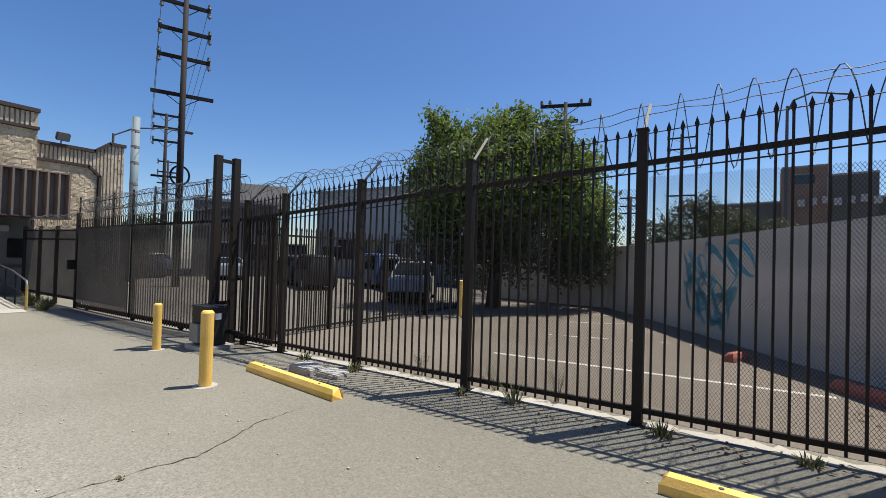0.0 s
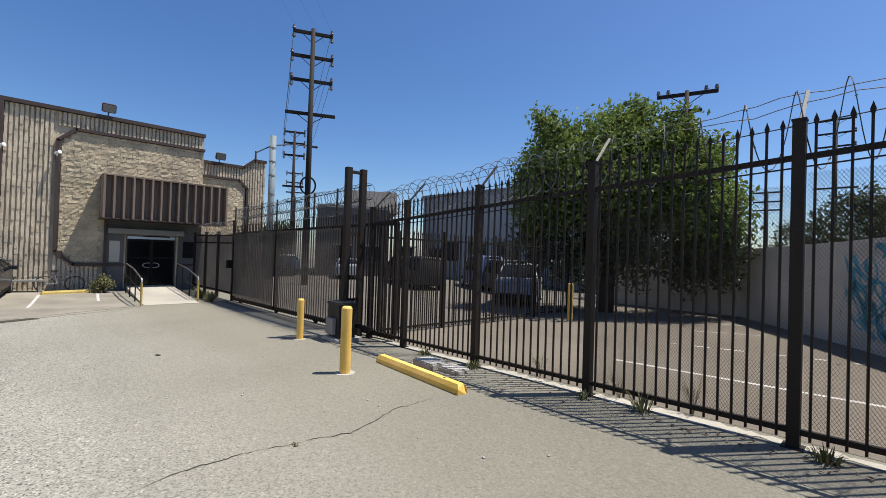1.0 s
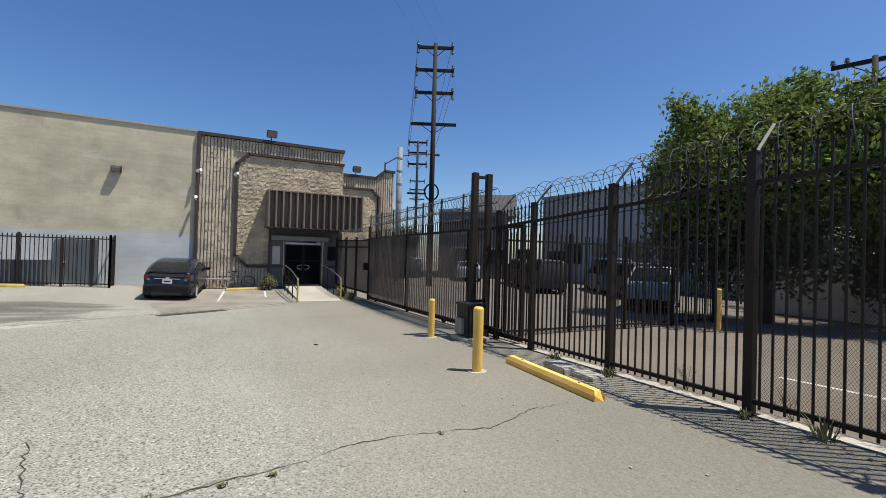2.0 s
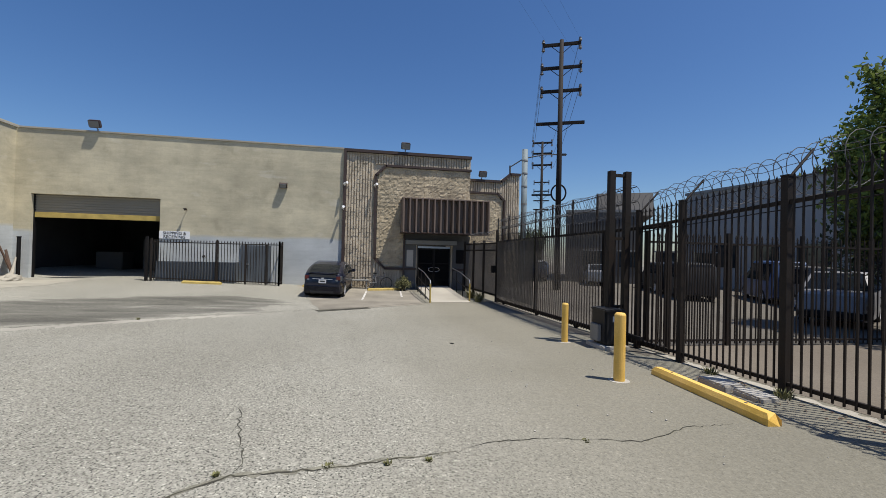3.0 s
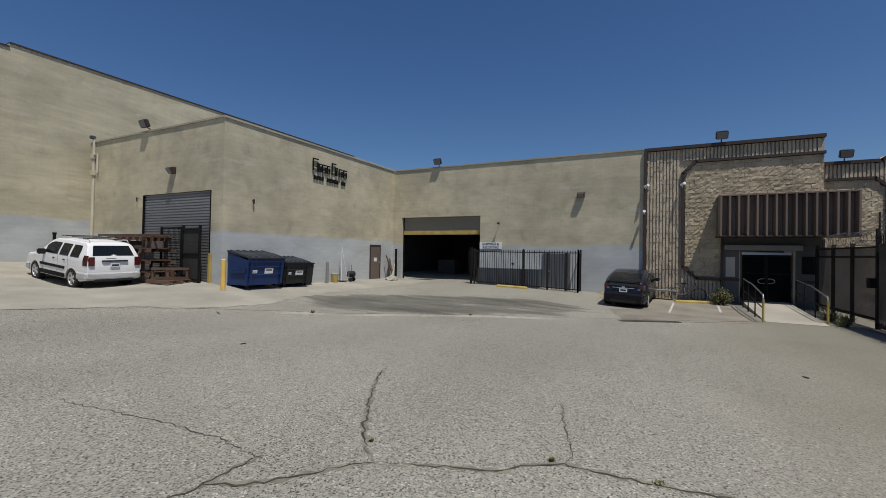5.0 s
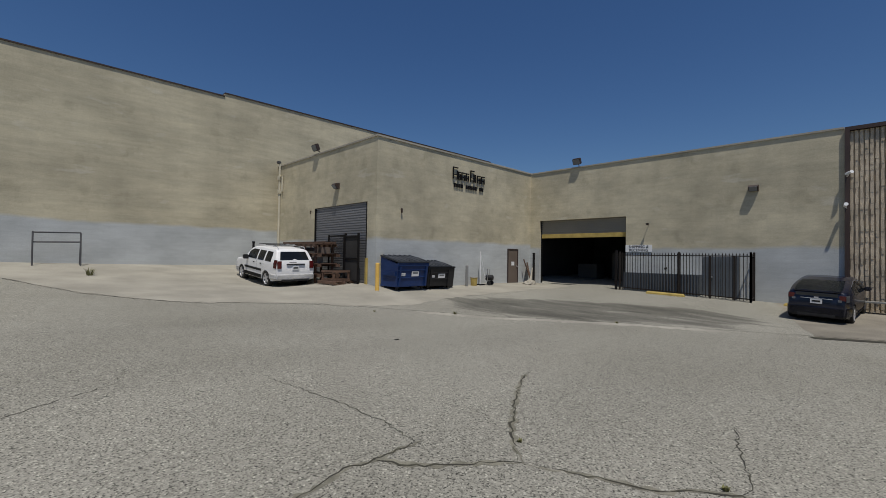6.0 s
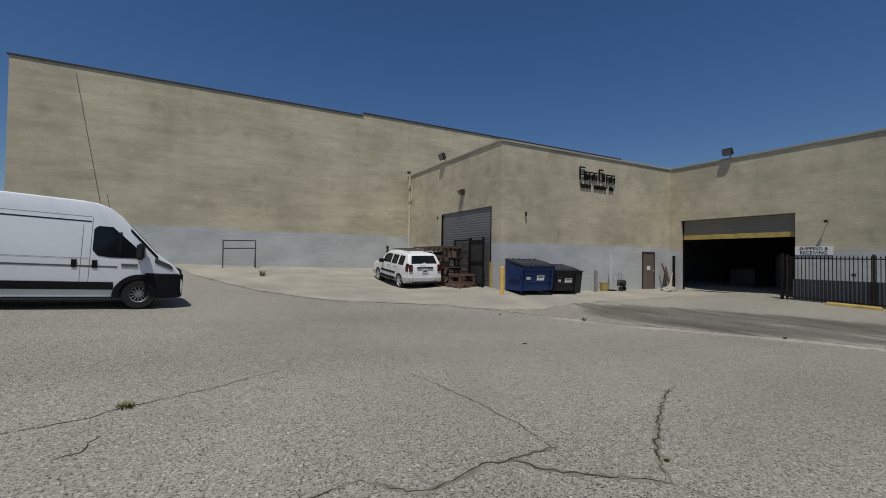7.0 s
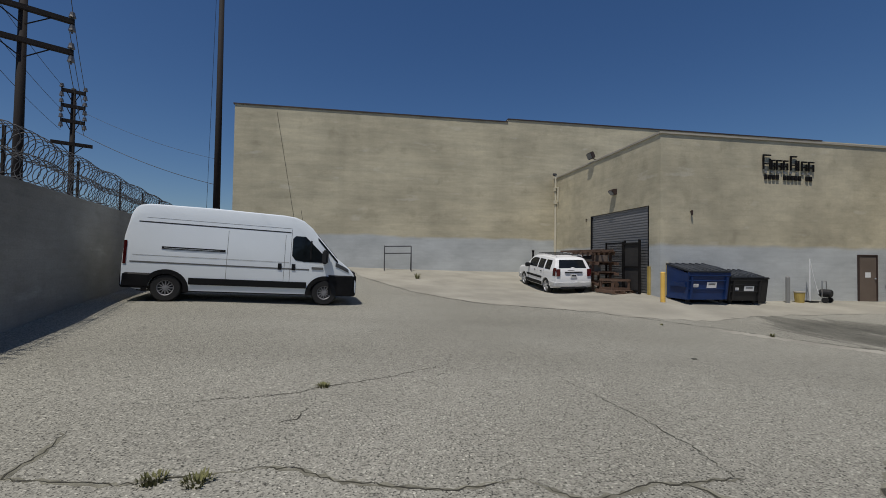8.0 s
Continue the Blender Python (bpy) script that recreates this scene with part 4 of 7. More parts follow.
    v.matrix_basis = v.matrix_basis @ Matrix.Scale(0.96, 4)
    return v


def street_car(x, y, heading, paint, label, tall=1.45, name="parked_car"):
    v = park(name, label, "car", x, y, heading, 2.7)
    h = tall
    top = [(-2.25, 0.6), (-2.22, 0.95 * h / 1.45), (-1.7, 1.05 * h / 1.45), (-1.1, h - 0.02), (0.2, h), (1.0, 1.0 * h / 1.45), (1.9, 0.86 * h / 1.45), (2.25, 0.6)]
    if tall > 1.6:
        top = [(-2.35, 0.6), (-2.33, h - 0.2), (-2.2, h), (0.5, h), (1.15, h * 0.64), (2.1, h * 0.58), (2.35, 0.6)]
    sh = Shell(top, 0.9, 0.68, 0.93 if tall < 1.6 else 1.1, h, [(-1.35, 0.38), (1.35, 0.38)], 0.24, 0.15, 0.1)
    part("body", sh.body(), paint, v, smooth=True).modifiers.new("edge", "EDGE_SPLIT").split_angle = radians(40)
    x0, x1 = (-1.5, 0.9) if tall < 1.6 else (-2.1, 0.95)
    for s in (-1, 1):
        part("side_window", sh.side(s, x0, x1, 0.97 if tall < 1.6 else 1.14, lambda q: max(sh.top(q) - 0.12, 1.0), nx=12), GLASS, v)
        part("headlamp", sh.side(s, 1.85, 2.15, 0.62, 0.74, 0.01), CLEARGLASS, v)
    part("windscreen", sh.over(*((0.25, 0.95) if tall < 1.6 else (0.55, 1.12)), 0.95), GLASS, v)
    part("rear_window", sh.over(*((-1.65, -1.12) if tall < 1.6 else (-2.325, -2.24)), 0.9), GLASS, v)
    part("bumper", sh.wrap(2.24 if tall < 1.6 else 2.33, True, 0.3, 0.55, 0.4), PLASTIC, v)
    for ax in (-1.35, 1.35):
        for s in (-1, 1):
            wheel_at(v, ax, s * 0.78, 0.33, 0.21, 5, ALLOY)
    return v


cargo_van(4.25, -14.57, 191.0)
hatchback(-20.15, -2.24, 175.0)
sport_utility(-7.9, -20.55, -89.0)
street_car(-12.1, 15.6, -60, DULLCAR_SHADED, "van parked in the street beyond the fence, paint darkened for tree shade", 1.75, "parked_van")
street_car(-19.0, 20.5, 150, BLUECAR, "blue sprayed van parked in the street beyond the fence", 2.1, "parked_van")
street_car(-23.5, 17.5, 160, PLASTIC, "dark pickup-like van parked across the street", 1.75, "parked_van")
street_car(-28.5, 16.0, 155, SILVERCAR, "silver saloon parked across the street", 1.45)
street_car(-20.5, 16.6, 155, PLASTIC, "dark van parked near the far kerb", 1.9, "parked_van")
street_car(-16.5, 19.5, 150, DARKBUILD, "dull dark van parked near the far kerb", 1.9, "parked_van")
street_car(-33.0, 13.0, 160, NAVYPAINT, "dark saloon parked far down the street", 1.5)
street_car(-38.0, 15.5, 160, WHITE, "white saloon parked far down the street", 1.5)


# loading door, roller doors, entrance and wall fixtures
def slatted(y0, y1, z0, z1, x, pitch=0.115):
    """A curtain of interlocking slats across y."""
    bm = bmesh.new()
    box(bm, x - 0.05, x - 0.012, y0, y1, z0, z1)
    z = z0
    while z < z1 - 0.02:
        box(bm, x - 0.011, x + 0.020, y0, y1, z, min(z + pitch * 0.62, z1))
        z += pitch
    return bm


d = thing("roller_door", "half-raised pale roller door over the dark loading bay", "roller door", XD - 0.24, -12.64, 3.0)
part("curtain", slatted(-2.56, 2.52, 0.12, 0.92, 0.0), SHUTTERPALE, d)
part("bottom_bar", boxed(-0.03, 0.06, -2.56, 2.52, -0.12, 0.12, 0.01), YELLOWFADE, d, "yellow bottom bar")
for s in (-2.59, 2.54):
    part("guide", boxed(-0.05, 0.07, s - 0.02, s + 0.03, -3.0, 0.92), BLACK, d)
d = thing("roller_door", "closed grey slatted roller door", "roller door", XP - 0.08, -18.90, 0.3)
part("curtain", slatted(-2.33, 2.33, 0.0, 3.74, 0.0), SHUTTER, d)
for s in (-2.33, 2.28):
    part("guide", boxed(-0.03, 0.1, s, s + 0.05, -0.1, 3.74), BLACK, d)

d = tagged(thing("steel_door", "brown steel personnel door with a white notice", "door", -20.0, YS, 0.24), kind="structure")
part("leaf", boxed(-0.44, 0.44, -0.02, 0.03, 0.0, 1.9, 0.008), DOORBROWN, d)
for a, b, p, q in ((-0.5, -0.44, 0, 1.96), (0.44, 0.5, 0, 1.96), (-0.44, 0.44, 1.9, 1.96)):
    part("frame", boxed(a, b, -0.02, 0.05, p, q), TRIM, d)
part("notice", boxed(-0.14, 0.14, 0.03, 0.036, 1.0, 1.22), WHITE, d, "small white notice")
part("knob", lathe([(0.035, 0.03), (0.04, 0.07), (0.02, 0.09)], 12), STEEL, d).matrix_basis = pose(-0.36, 0, 0.95)


def flood_light(x, y, z, heading):
    """A square flood lamp on an arm over a parapet."""
    f = thing("flood_light", "bronze square flood light on a parapet arm", "flood light", x, y, z, heading, "flood lights")
    part("arm", tubed([(-0.1, 0, 0), (-0.1, 0, 0.12), (0.1, 0, 0.2)], 0.025), TRIM, f)
    h = part("head", boxed(-0.1, 0.1, -0.23, 0.23, -0.17, 0.17, 0.03), TRIM, f)
    h.matrix_basis = pose(0.14, 0, 0.30, 0, 24, 0)
    g = part("lens", boxed(0.1, 0.11, -0.2, 0.2, -0.14, 0.14), CLEARGLASS, h)
    return f


for p in ((XD, -12.78, TOP + 0.05, 0), (XD, 1.19, TOP + 0.04, 0), (XP, -21.03, TOP + 0.05, 0), (XB, 5.85, 6.03, 0)):
    flood_light(*p)


def wall_pack(x, y, z):
    w = thing("wall_light", "bronze wall-pack light with a glass front", "wall light", x, y, z, 0, "wall lights")
    bm = bmesh.new()
    prism(bm, [(0.0, -0.13), (0.0, 0.13), (0.2, 0.11), (0.26, 0.04), (0.12, -0.13)], "y", -0.17, 0.17)
    part("housing", bm, TRIM, w)
    part("lens", prismed([(0.13, -0.13), (0.265, 0.03), (0.275, 0.02), (0.14, -0.14)], "y", -0.14, 0.14), CLEARGLASS, w)


wall_pack(XD, -4.68, 4.82)
wall_pack(XP, -19.05, 4.98)


def bullet_camera(x, y, z, turn):
    c = thing("security_camera", "small white security camera on a bracket", "camera", x, y, z, turn, "security cameras")
    part("bracket", tubed([(0, 0, 0), (0.12, 0, 0.02), (0.16, 0, 0.08)], 0.018), WHITE, c)
    b = part("camera_body", lathe([(0.04, -0.13), (0.055, -0.12), (0.055, 0.1), (0.065, 0.13)], 14), WHITE, c, smooth=False)
    b.matrix_basis = pose(0.18, 0, 0.11, 12, 0, -70)
    return c


for y, z, turn in ((-1.8, 4.95, 20), (-1.8, 3.75, -10), (-0.3, 4.95, 10)):
    bullet_camera(XD + 0.1, y, z, turn)
for x, y, z in ((XD, -8.95, 3.42), (XD, -8.1, 1.25)):
    h = thing("hook_lamp", "small dark gooseneck fitting on the wall", "wall fitting", x, y, z)
    part("neck", tubed([(0, 0, 0), (0.1, 0, 0.1), (0.2, 0, 0.08), (0.24, 0, -0.02)], 0.015), TRIM, h)
    part("cap", lathe([(0.03, 0.0), (0.07, 0.1)], 10), TRIM, h).matrix_basis = pose(0.24, 0, -0.02, 90, 0, 0)
h = thing("hook_lamp", "small dark fitting on the wall", "wall fitting", -11.64, YS, 3.78, 90)
part("neck", tubed([(0, 0, 0), (0.08, 0, 0.0)], 0.02), TRIM, h)
part("cap", boxed(0.05, 0.11, -0.03, 0.03, -0.16, 0.04, 0.01), TRIM, h)
h = thing("hook_lamp", "small dark fitting on the wall", "wall fitting", XP, -21.63, 3.95)
part("neck", tubed([(0, 0, 0), (0.08, 0, 0.0)], 0.02), TRIM, h)
part("cap", boxed(0.04, 0.08, -0.02, 0.02, -0.15, 0.03, 0.008), TRIM, h)

# conduits in the corner by the tall wall
c = thing("conduit", "pale painted conduits with boxes in the corner", "conduit", XP + 0.06, YB + 0.35, 0)
part("pipe", tubed([(0, 0, 0.8), (0, 0, 7.0)], 0.065, 8), PIPEPAINT, c)
part("pipe", tubed([(0, 0.35, 5.3), (0, 0.35, 6.2), (0.0, 0.05, 6.2)], 0.045, 8), PIPEPAINT, c)
for z in (5.2, 6.0):
    part("junction_box", boxed(-0.05, 0.1, -0.1, 0.1, z, z + 0.25, 0.01), PIPEPAINT, c)
part("weather_head", boxed(-0.05, 0.18, -0.08, 0.08, 6.95, 7.1, 0.03), WIRE, c)
c = thing("standpipe", "dark capped standpipe at the foot of the tall wall", "pipe", -8.9, YB + 0.25, gz(-8.9, YB))
part("pipe", tubed([(0, 0, -0.1), (0, 0, 1.25)], 0.06, 10), BLACK, c)
part("cap", tubed([(0, 0, 1.25), (0, 0, 1.34)], 0.08, 10), BLACK, c)

# raised company lettering, drawn as plain bars
s = thing("wall_sign_letters", "raised dark company lettering shown as plain bars", "sign", -14.85, YS, 5.2, 180)
for i, (w, h) in enumerate(((0.32, 0.60), (0.16, 0.40), (0.24, 0.40), (0.20, 0.40), (0.27, 0.60), (0.06, 0.42), (0.24, 0.40), (0.24, 0.40))):
    x = (0.02, 0.36, 0.57, 0.86, 1.16, 1.48, 1.62, 1.92)[i] * 1.14
    w *= 1.14
    bm = bmesh.new()
    box(bm, x, x + 0.055, -0.09, -0.03, 0.40, 0.40 + h, 0.008)
    if w > 0.1:
        box(bm, x + 0.055, x + w, -0.088, -0.032, 0.40 + h - 0.05, 0.40 + h)
        box(bm, x + w - 0.05, x + w, -0.09, -0.03, 0.40, 0.40 + h * 0.72, 0.008)
        box(bm, x + 0.055, x + w - 0.05, -0.086, -0.034, 0.40 + h * 0.34, 0.40 + h * 0.34 + 0.04)
    part("letter_bar", bm, BLACK, s)
for i in range(8):
    part("small_bar", boxed(0.12 + i * 0.295, 0.23 + i * 0.295, -0.05, -0.015, 0.25, 0.34, 0.005), GREYPAINT, s, "small grey bar")
for i in range(13):
    if i not in (4, 10):
        part("number_bar", boxed(0.12 + i * 0.178, 0.25 + i * 0.178, -0.06, -0.015, 0.0, 0.19, 0.005), BLACK, s)

# readable dock sign
s = thing("dock_sign", "white board sign reading shipping and receiving", "sign", XD + 0.02, -9.43, 2.08)
part("board", boxed(0, 0.02, -0.65, 0.65, 0, 0.36, 0.004), WHITE, s)
for text, z in (("SHIPPING &", 0.2), ("RECEIVING", 0.03)):
    cu = bpy.data.curves.new("lettering", "FONT")
    cu.body, cu.size, cu.extrude, cu.align_x = text, 0.19, 0.002, "CENTER"
    tmp = new("lettering", cu)
    me = bpy.data.meshes.new_from_object(tmp)
    bpy.data.objects.remove(tmp)
    me.materials.append(BLACK)
    o = part("lettering", me, BLACK, s)
    o.matrix_basis = pose(0.025, 0, z, 90, 0, 90)

# entrance canopy: a deep metal fascia with standing ribs
a = thing("entrance_canopy", "dark brown ribbed metal canopy over the entrance", "canopy", XD, 3.2, 2.7)
bm = boxed(0.02, 1.02, -2.12, 2.14, 0.03, 1.62)
part("core", bm, AWNING, a)
n = 14
for i in range(n + 1):
    y = -2.13 + 4.26 * i / n
    part("rib", prismed([(1.02, y - 0.085), (1.33, y - 0.03), (1.33, y + 0.03), (1.02, y + 0.085)], "z", 0.0, 1.65), AWNING, a)
for i in range(4):
    x = 0.2 + i * 0.28
    for sy in (-1, 1):
        part("side_rib", boxed(x, x + 0.06, sy * 2.14 - 0.045, sy * 2.14 + 0.045, 0.0, 1.65), AWNING, a)
part("top_trim", boxed(0.0, 1.27, -2.2, 2.2, 1.63, 1.68), AWNING, a)
part("bottom_trim", boxed(0.0, 1.27, -2.2, 2.2, -0.03, 0.03), TRIM, a)

bm = bmesh.new()
box(bm, XD - 0.04, XD + 0.05, 1.2, 1.86, -0.3, 2.7)
box(bm, XD - 0.04, XD + 0.05, 3.78, 4.6, -0.3, 2.7)
box(bm, XD - 0.04, XD + 0.05, 1.86, 3.78, 2.12, 2.7)
# the canopy's shade is put into this wall's colour
solid("wall_entrance", bm, ENTRYGREY_SHADED, "grey painted wall round the entrance, darkened for the canopy's shade", "wall", "structure")
solid("shutter_housing", boxed(XD + 0.05, XD + 0.3, 1.3, 3.95, 2.14, 2.36, 0.02), GREYPAINT, "grey shutter box over the entrance", "shutter box")
solid("entrance_post", boxed(XD + 0.06, XD + 0.14, 1.2, 1.28, -0.2, 2.7), TRIM, "thin dark post beside the entrance", "post")
e = tagged(thing("door_entrance", "dark glass double door in a steel frame", "door", XD - 0.12, 2.82, -0.14), kind="structure")
for y0, y1 in ((-0.84, -0.02), (0.02, 0.84)):
    lf = part("door_leaf", boxed(-0.02, 0.0, y0 + 0.05, y1 - 0.05, 0.1, 2.02), DOORGLASS, e)
    for p, q, r, t in ((y0, y0 + 0.05, 0, 2.1), (y1 - 0.05, y1, 0, 2.1), (y0 + 0.05, y1 - 0.05, 0, 0.1), (y0 + 0.05, y1 - 0.05, 2.02, 2.1), (y0 + 0.05, y1 - 0.05, 1.28, 1.34)):
        part("stile", boxed(-0.035, 0.03, p, q, r, t), BLACK, lf)
part("header_rail", boxed(-0.02, 0.05, -0.84, 0.84, 2.1, 2.2), STEEL, e, "bright steel header")
for s in (-1, 1):
    pts = [(0.09, s * (0.12 + 0.17 * math.cos(t)), 1.0 + 0.1 * math.sin(t)) for t in np.linspace(-math.pi * 0.62, math.pi * 0.62, 13)]
    part("pull_handle", tubed(pts, 0.014), STEEL, e, "curved steel pull handle")
# unseen lobby wall, coloured near-black in place of shade
solid("interior_dark", boxed(XD - 2.6, XD - 2.5, 1.7, 3.9, -0.3, 2.4), INNER_SHADE_TONE, "lobby wall behind the glass, near-black in place of shade", "wall", "structure")
solid("wall_panel_sign", boxed(XD + 0.05, XD + 0.07, 1.38, 1.72, 1.0, 1.85, 0.004), KERB_CONC, "pale notice panel beside the door", "sign")
solid("intercom", boxed(XD + 0.05, XD + 0.14, 3.95, 4.45, 1.2, 1.9, 0.02), BLACK, "dark box on the wall beside the entrance", "wall box")
solid("drain_pipe", tubed([(XD + 0.35, 4.55, -0.2), (XD + 0.35, 4.55, 2.6)], 0.05, 8), WIRE, "grey pipe post under the canopy", "pipe")

# access ramp with two handrails
bm = bmesh.new()
prism(bm, [(XD + 0.04, -0.3), (-16.9, -0.3), (-16.9, gz(-16.9, 2.5) + 0.012), (XD + 0.04, 0.02)], "y", 1.95, 3.55)
solid("access_ramp", bm, CONCRETE, "pale concrete access ramp up to the entrance", "ramp", "structure")


def handrail(y, x0, x1):
    r = thing("handrail", "steel handrail with a yellow end post beside the ramp", "handrail", x0, y, gz(x0, y), 0, "ramp handrails")
    rise = 0.02 - gz(x0, y)
    dx = x1 - x0
    part("top_rail", tubed([(0, 0, 0.1), (0, 0, 0.78), (-0.06, 0, 0.88), (dx * 0.5, 0, 0.98 + rise * 0.5), (dx, 0, 0.95 + rise)], 0.024, 8), STEEL, r)
    part("mid_rail", tubed([(0, 0, 0.45), (dx, 0, 0.5 + rise)], 0.018, 8), BLACK, r)
    part("end_post", tubed([(0.0, 0, -0.1), (0.0, 0, 0.74)], 0.034, 8), YELLOWFADE, r, "faded yellow end post")
    for k in (0.35, 0.7, 1.0):
        part("post", tubed([(dx * k, 0, -0.1), (dx * k, 0, 0.92 + rise * k)], 0.02, 8), BLACK, r)


handrail(1.85, -16.75, -20.6)
handrail(3.62, -17.4, -21.0)


# yard furniture
def bollard(x, y, h, r, label, group="yellow bollards"):
    b = thing("bollard", label, "bollard", x, y, gz(x, y), 0, group)
    part("pipe", tubed([(0, 0, -0.1), (0, 0, h - 0.03)], r, 20), YELLOW, b, smooth=False)
    bm = bmesh.new()
    tube(bm, [(0, 0, h - 0.03), (0, 0, h - 0.012), (0, 0, h)], r, 20, r * 0.75)
    part("cap", bm, YELLOW, b)
    part("footing", tubed([(0, 0, -0.05), (0, 0, 0.006)], r * 1.9, 14), KERB_CONC, b)


bollard(-5.95, 3.07, 1.03, 0.083, "tall yellow steel bollard before the gate motor")
bollard(-9.03, 3.72, 0.88, 0.072, "yellow steel bollard beside the sliding gate")
bollard(-7.21, 11.72, 1.2, 0.085, "yellow bollard in the fenced side lot")
bollard(-9.9, -15.15, 1.12, 0.085, "yellow bollard beside the blue dumpster")


def wheel_stop(x0, y0, x1, y1, mat, label, h=0.13, w=0.17, group="wheel stops"):
    d = math.degrees(math.atan2(y1 - y0, x1 - x0))
    n = math.hypot(x1 - x0, y1 - y0)
    t = thing("wheel_stop", label, "wheel stop", x0, y0, gz(x0, y0), d, group)
    bm = bmesh.new()
    prism(bm, [(-w / 2, -0.02), (w / 2, -0.02), (w / 2 - 0.005, h * 0.55), (w * 0.28, h), (-w * 0.28, h), (-w / 2 + 0.005, h * 0.55)], "x", 0.0, n)
    for v in bm.verts:
        if v.co.z > h * 0.9:
            v.co.x += 0.05 if v.co.x < n / 2 else -0.05
        v.co.z += gz(x0 + (x1 - x0) * v.co.x / n, y0 + (y1 - y0) * v.co.x / n) - gz(x0, y0)
    part("bar", bm, mat, t)
    for k in (0.18, 0.82):
        part("pin", tubed([(n * k, 0, h * 0.8), (n * k, 0, h + 0.006 + gz(x0 + (x1 - x0) * k, y0 + (y1 - y0) * k) - gz(x0, y0))], 0.018, 8), WIRE, t)


wheel_stop(-6.26, 3.94, -4.03, 3.72, YELLOW, "bright yellow concrete wheel stop before the fence")
wheel_stop(-0.42, 3.70, 1.75, 3.50, YELLOW, "bright yellow concrete wheel stop before the fence")
wheel_stop(-20.75, -0.55, -21.1, 1.05, YELLOWFADE, "faded yellow wheel stop at the building", 0.12)
wheel_stop(-20.6, -8.6, -20.65, -7.0, YELLOWFADE, "faded yellow wheel stop at the dock fence", 0.12)
wheel_stop(-21.25, -3.6, -21.25, -2.6, YELLOWFADE, "faded yellow wheel stop at the building", 0.12)
wheel_stop(0.0, 9.25, 0.25, 9.75, PINKCURB, "broken faded red wheel stop in the side lot", 0.16)
wheel_stop(1.25, 8.1, 2.3, 6.6, PINKCURB, "faded red wheel stop in the side lot", 0.16)
bm = bmesh.new()
box(bm, -5.72, -5.22, 4.22, 4.58, -0.2, gz(-5.4, 4.4) + 0.10, 0.02)
solid("concrete_block", bm, KERB_CONC, "broken grey concrete block at the fence foot", "block")
bm = bmesh.new()
box(bm, -5.18, -4.75, 4.30, 4.62, -0.2, gz(-5.0, 4.4) + 0.075, 0.02)
solid("concrete_block", bm, KERB_CONC, "low grey concrete block at the fence foot", "block")

# slide-gate operator
o = thing("gate_operator", "dark slide-gate motor box on a plinth beside the gate", "gate motor", -8.45, 4.42, gz(-8.45, 4.42))
part("plinth", boxed(-0.36, 0.36, -0.3, 0.3, -0.1, 0.08, 0.01), KERB_CONC, o)
part("cover", boxed(-0.28, 0.28, -0.22, 0.22, 0.08, 0.82, 0.04), PLASTIC, o)
part("cover_lid", boxed(-0.3, 0.3, -0.24, 0.24, 0.78, 0.84, 0.02), PLASTIC, o)
part("side_box", boxed(-0.2, 0.12, -0.3, -0.22, 0.15, 0.5, 0.01), GREYPAINT, o, "pale grey junction box")
part("rating_label", boxed(0.282, 0.286, -0.06, 0.06, 0.58, 0.7), WHITE, o)
part("chain_guard", boxed(0.28, 0.9, 0.14, 0.22, 0.3, 0.38, 0.01), BLACK, o)


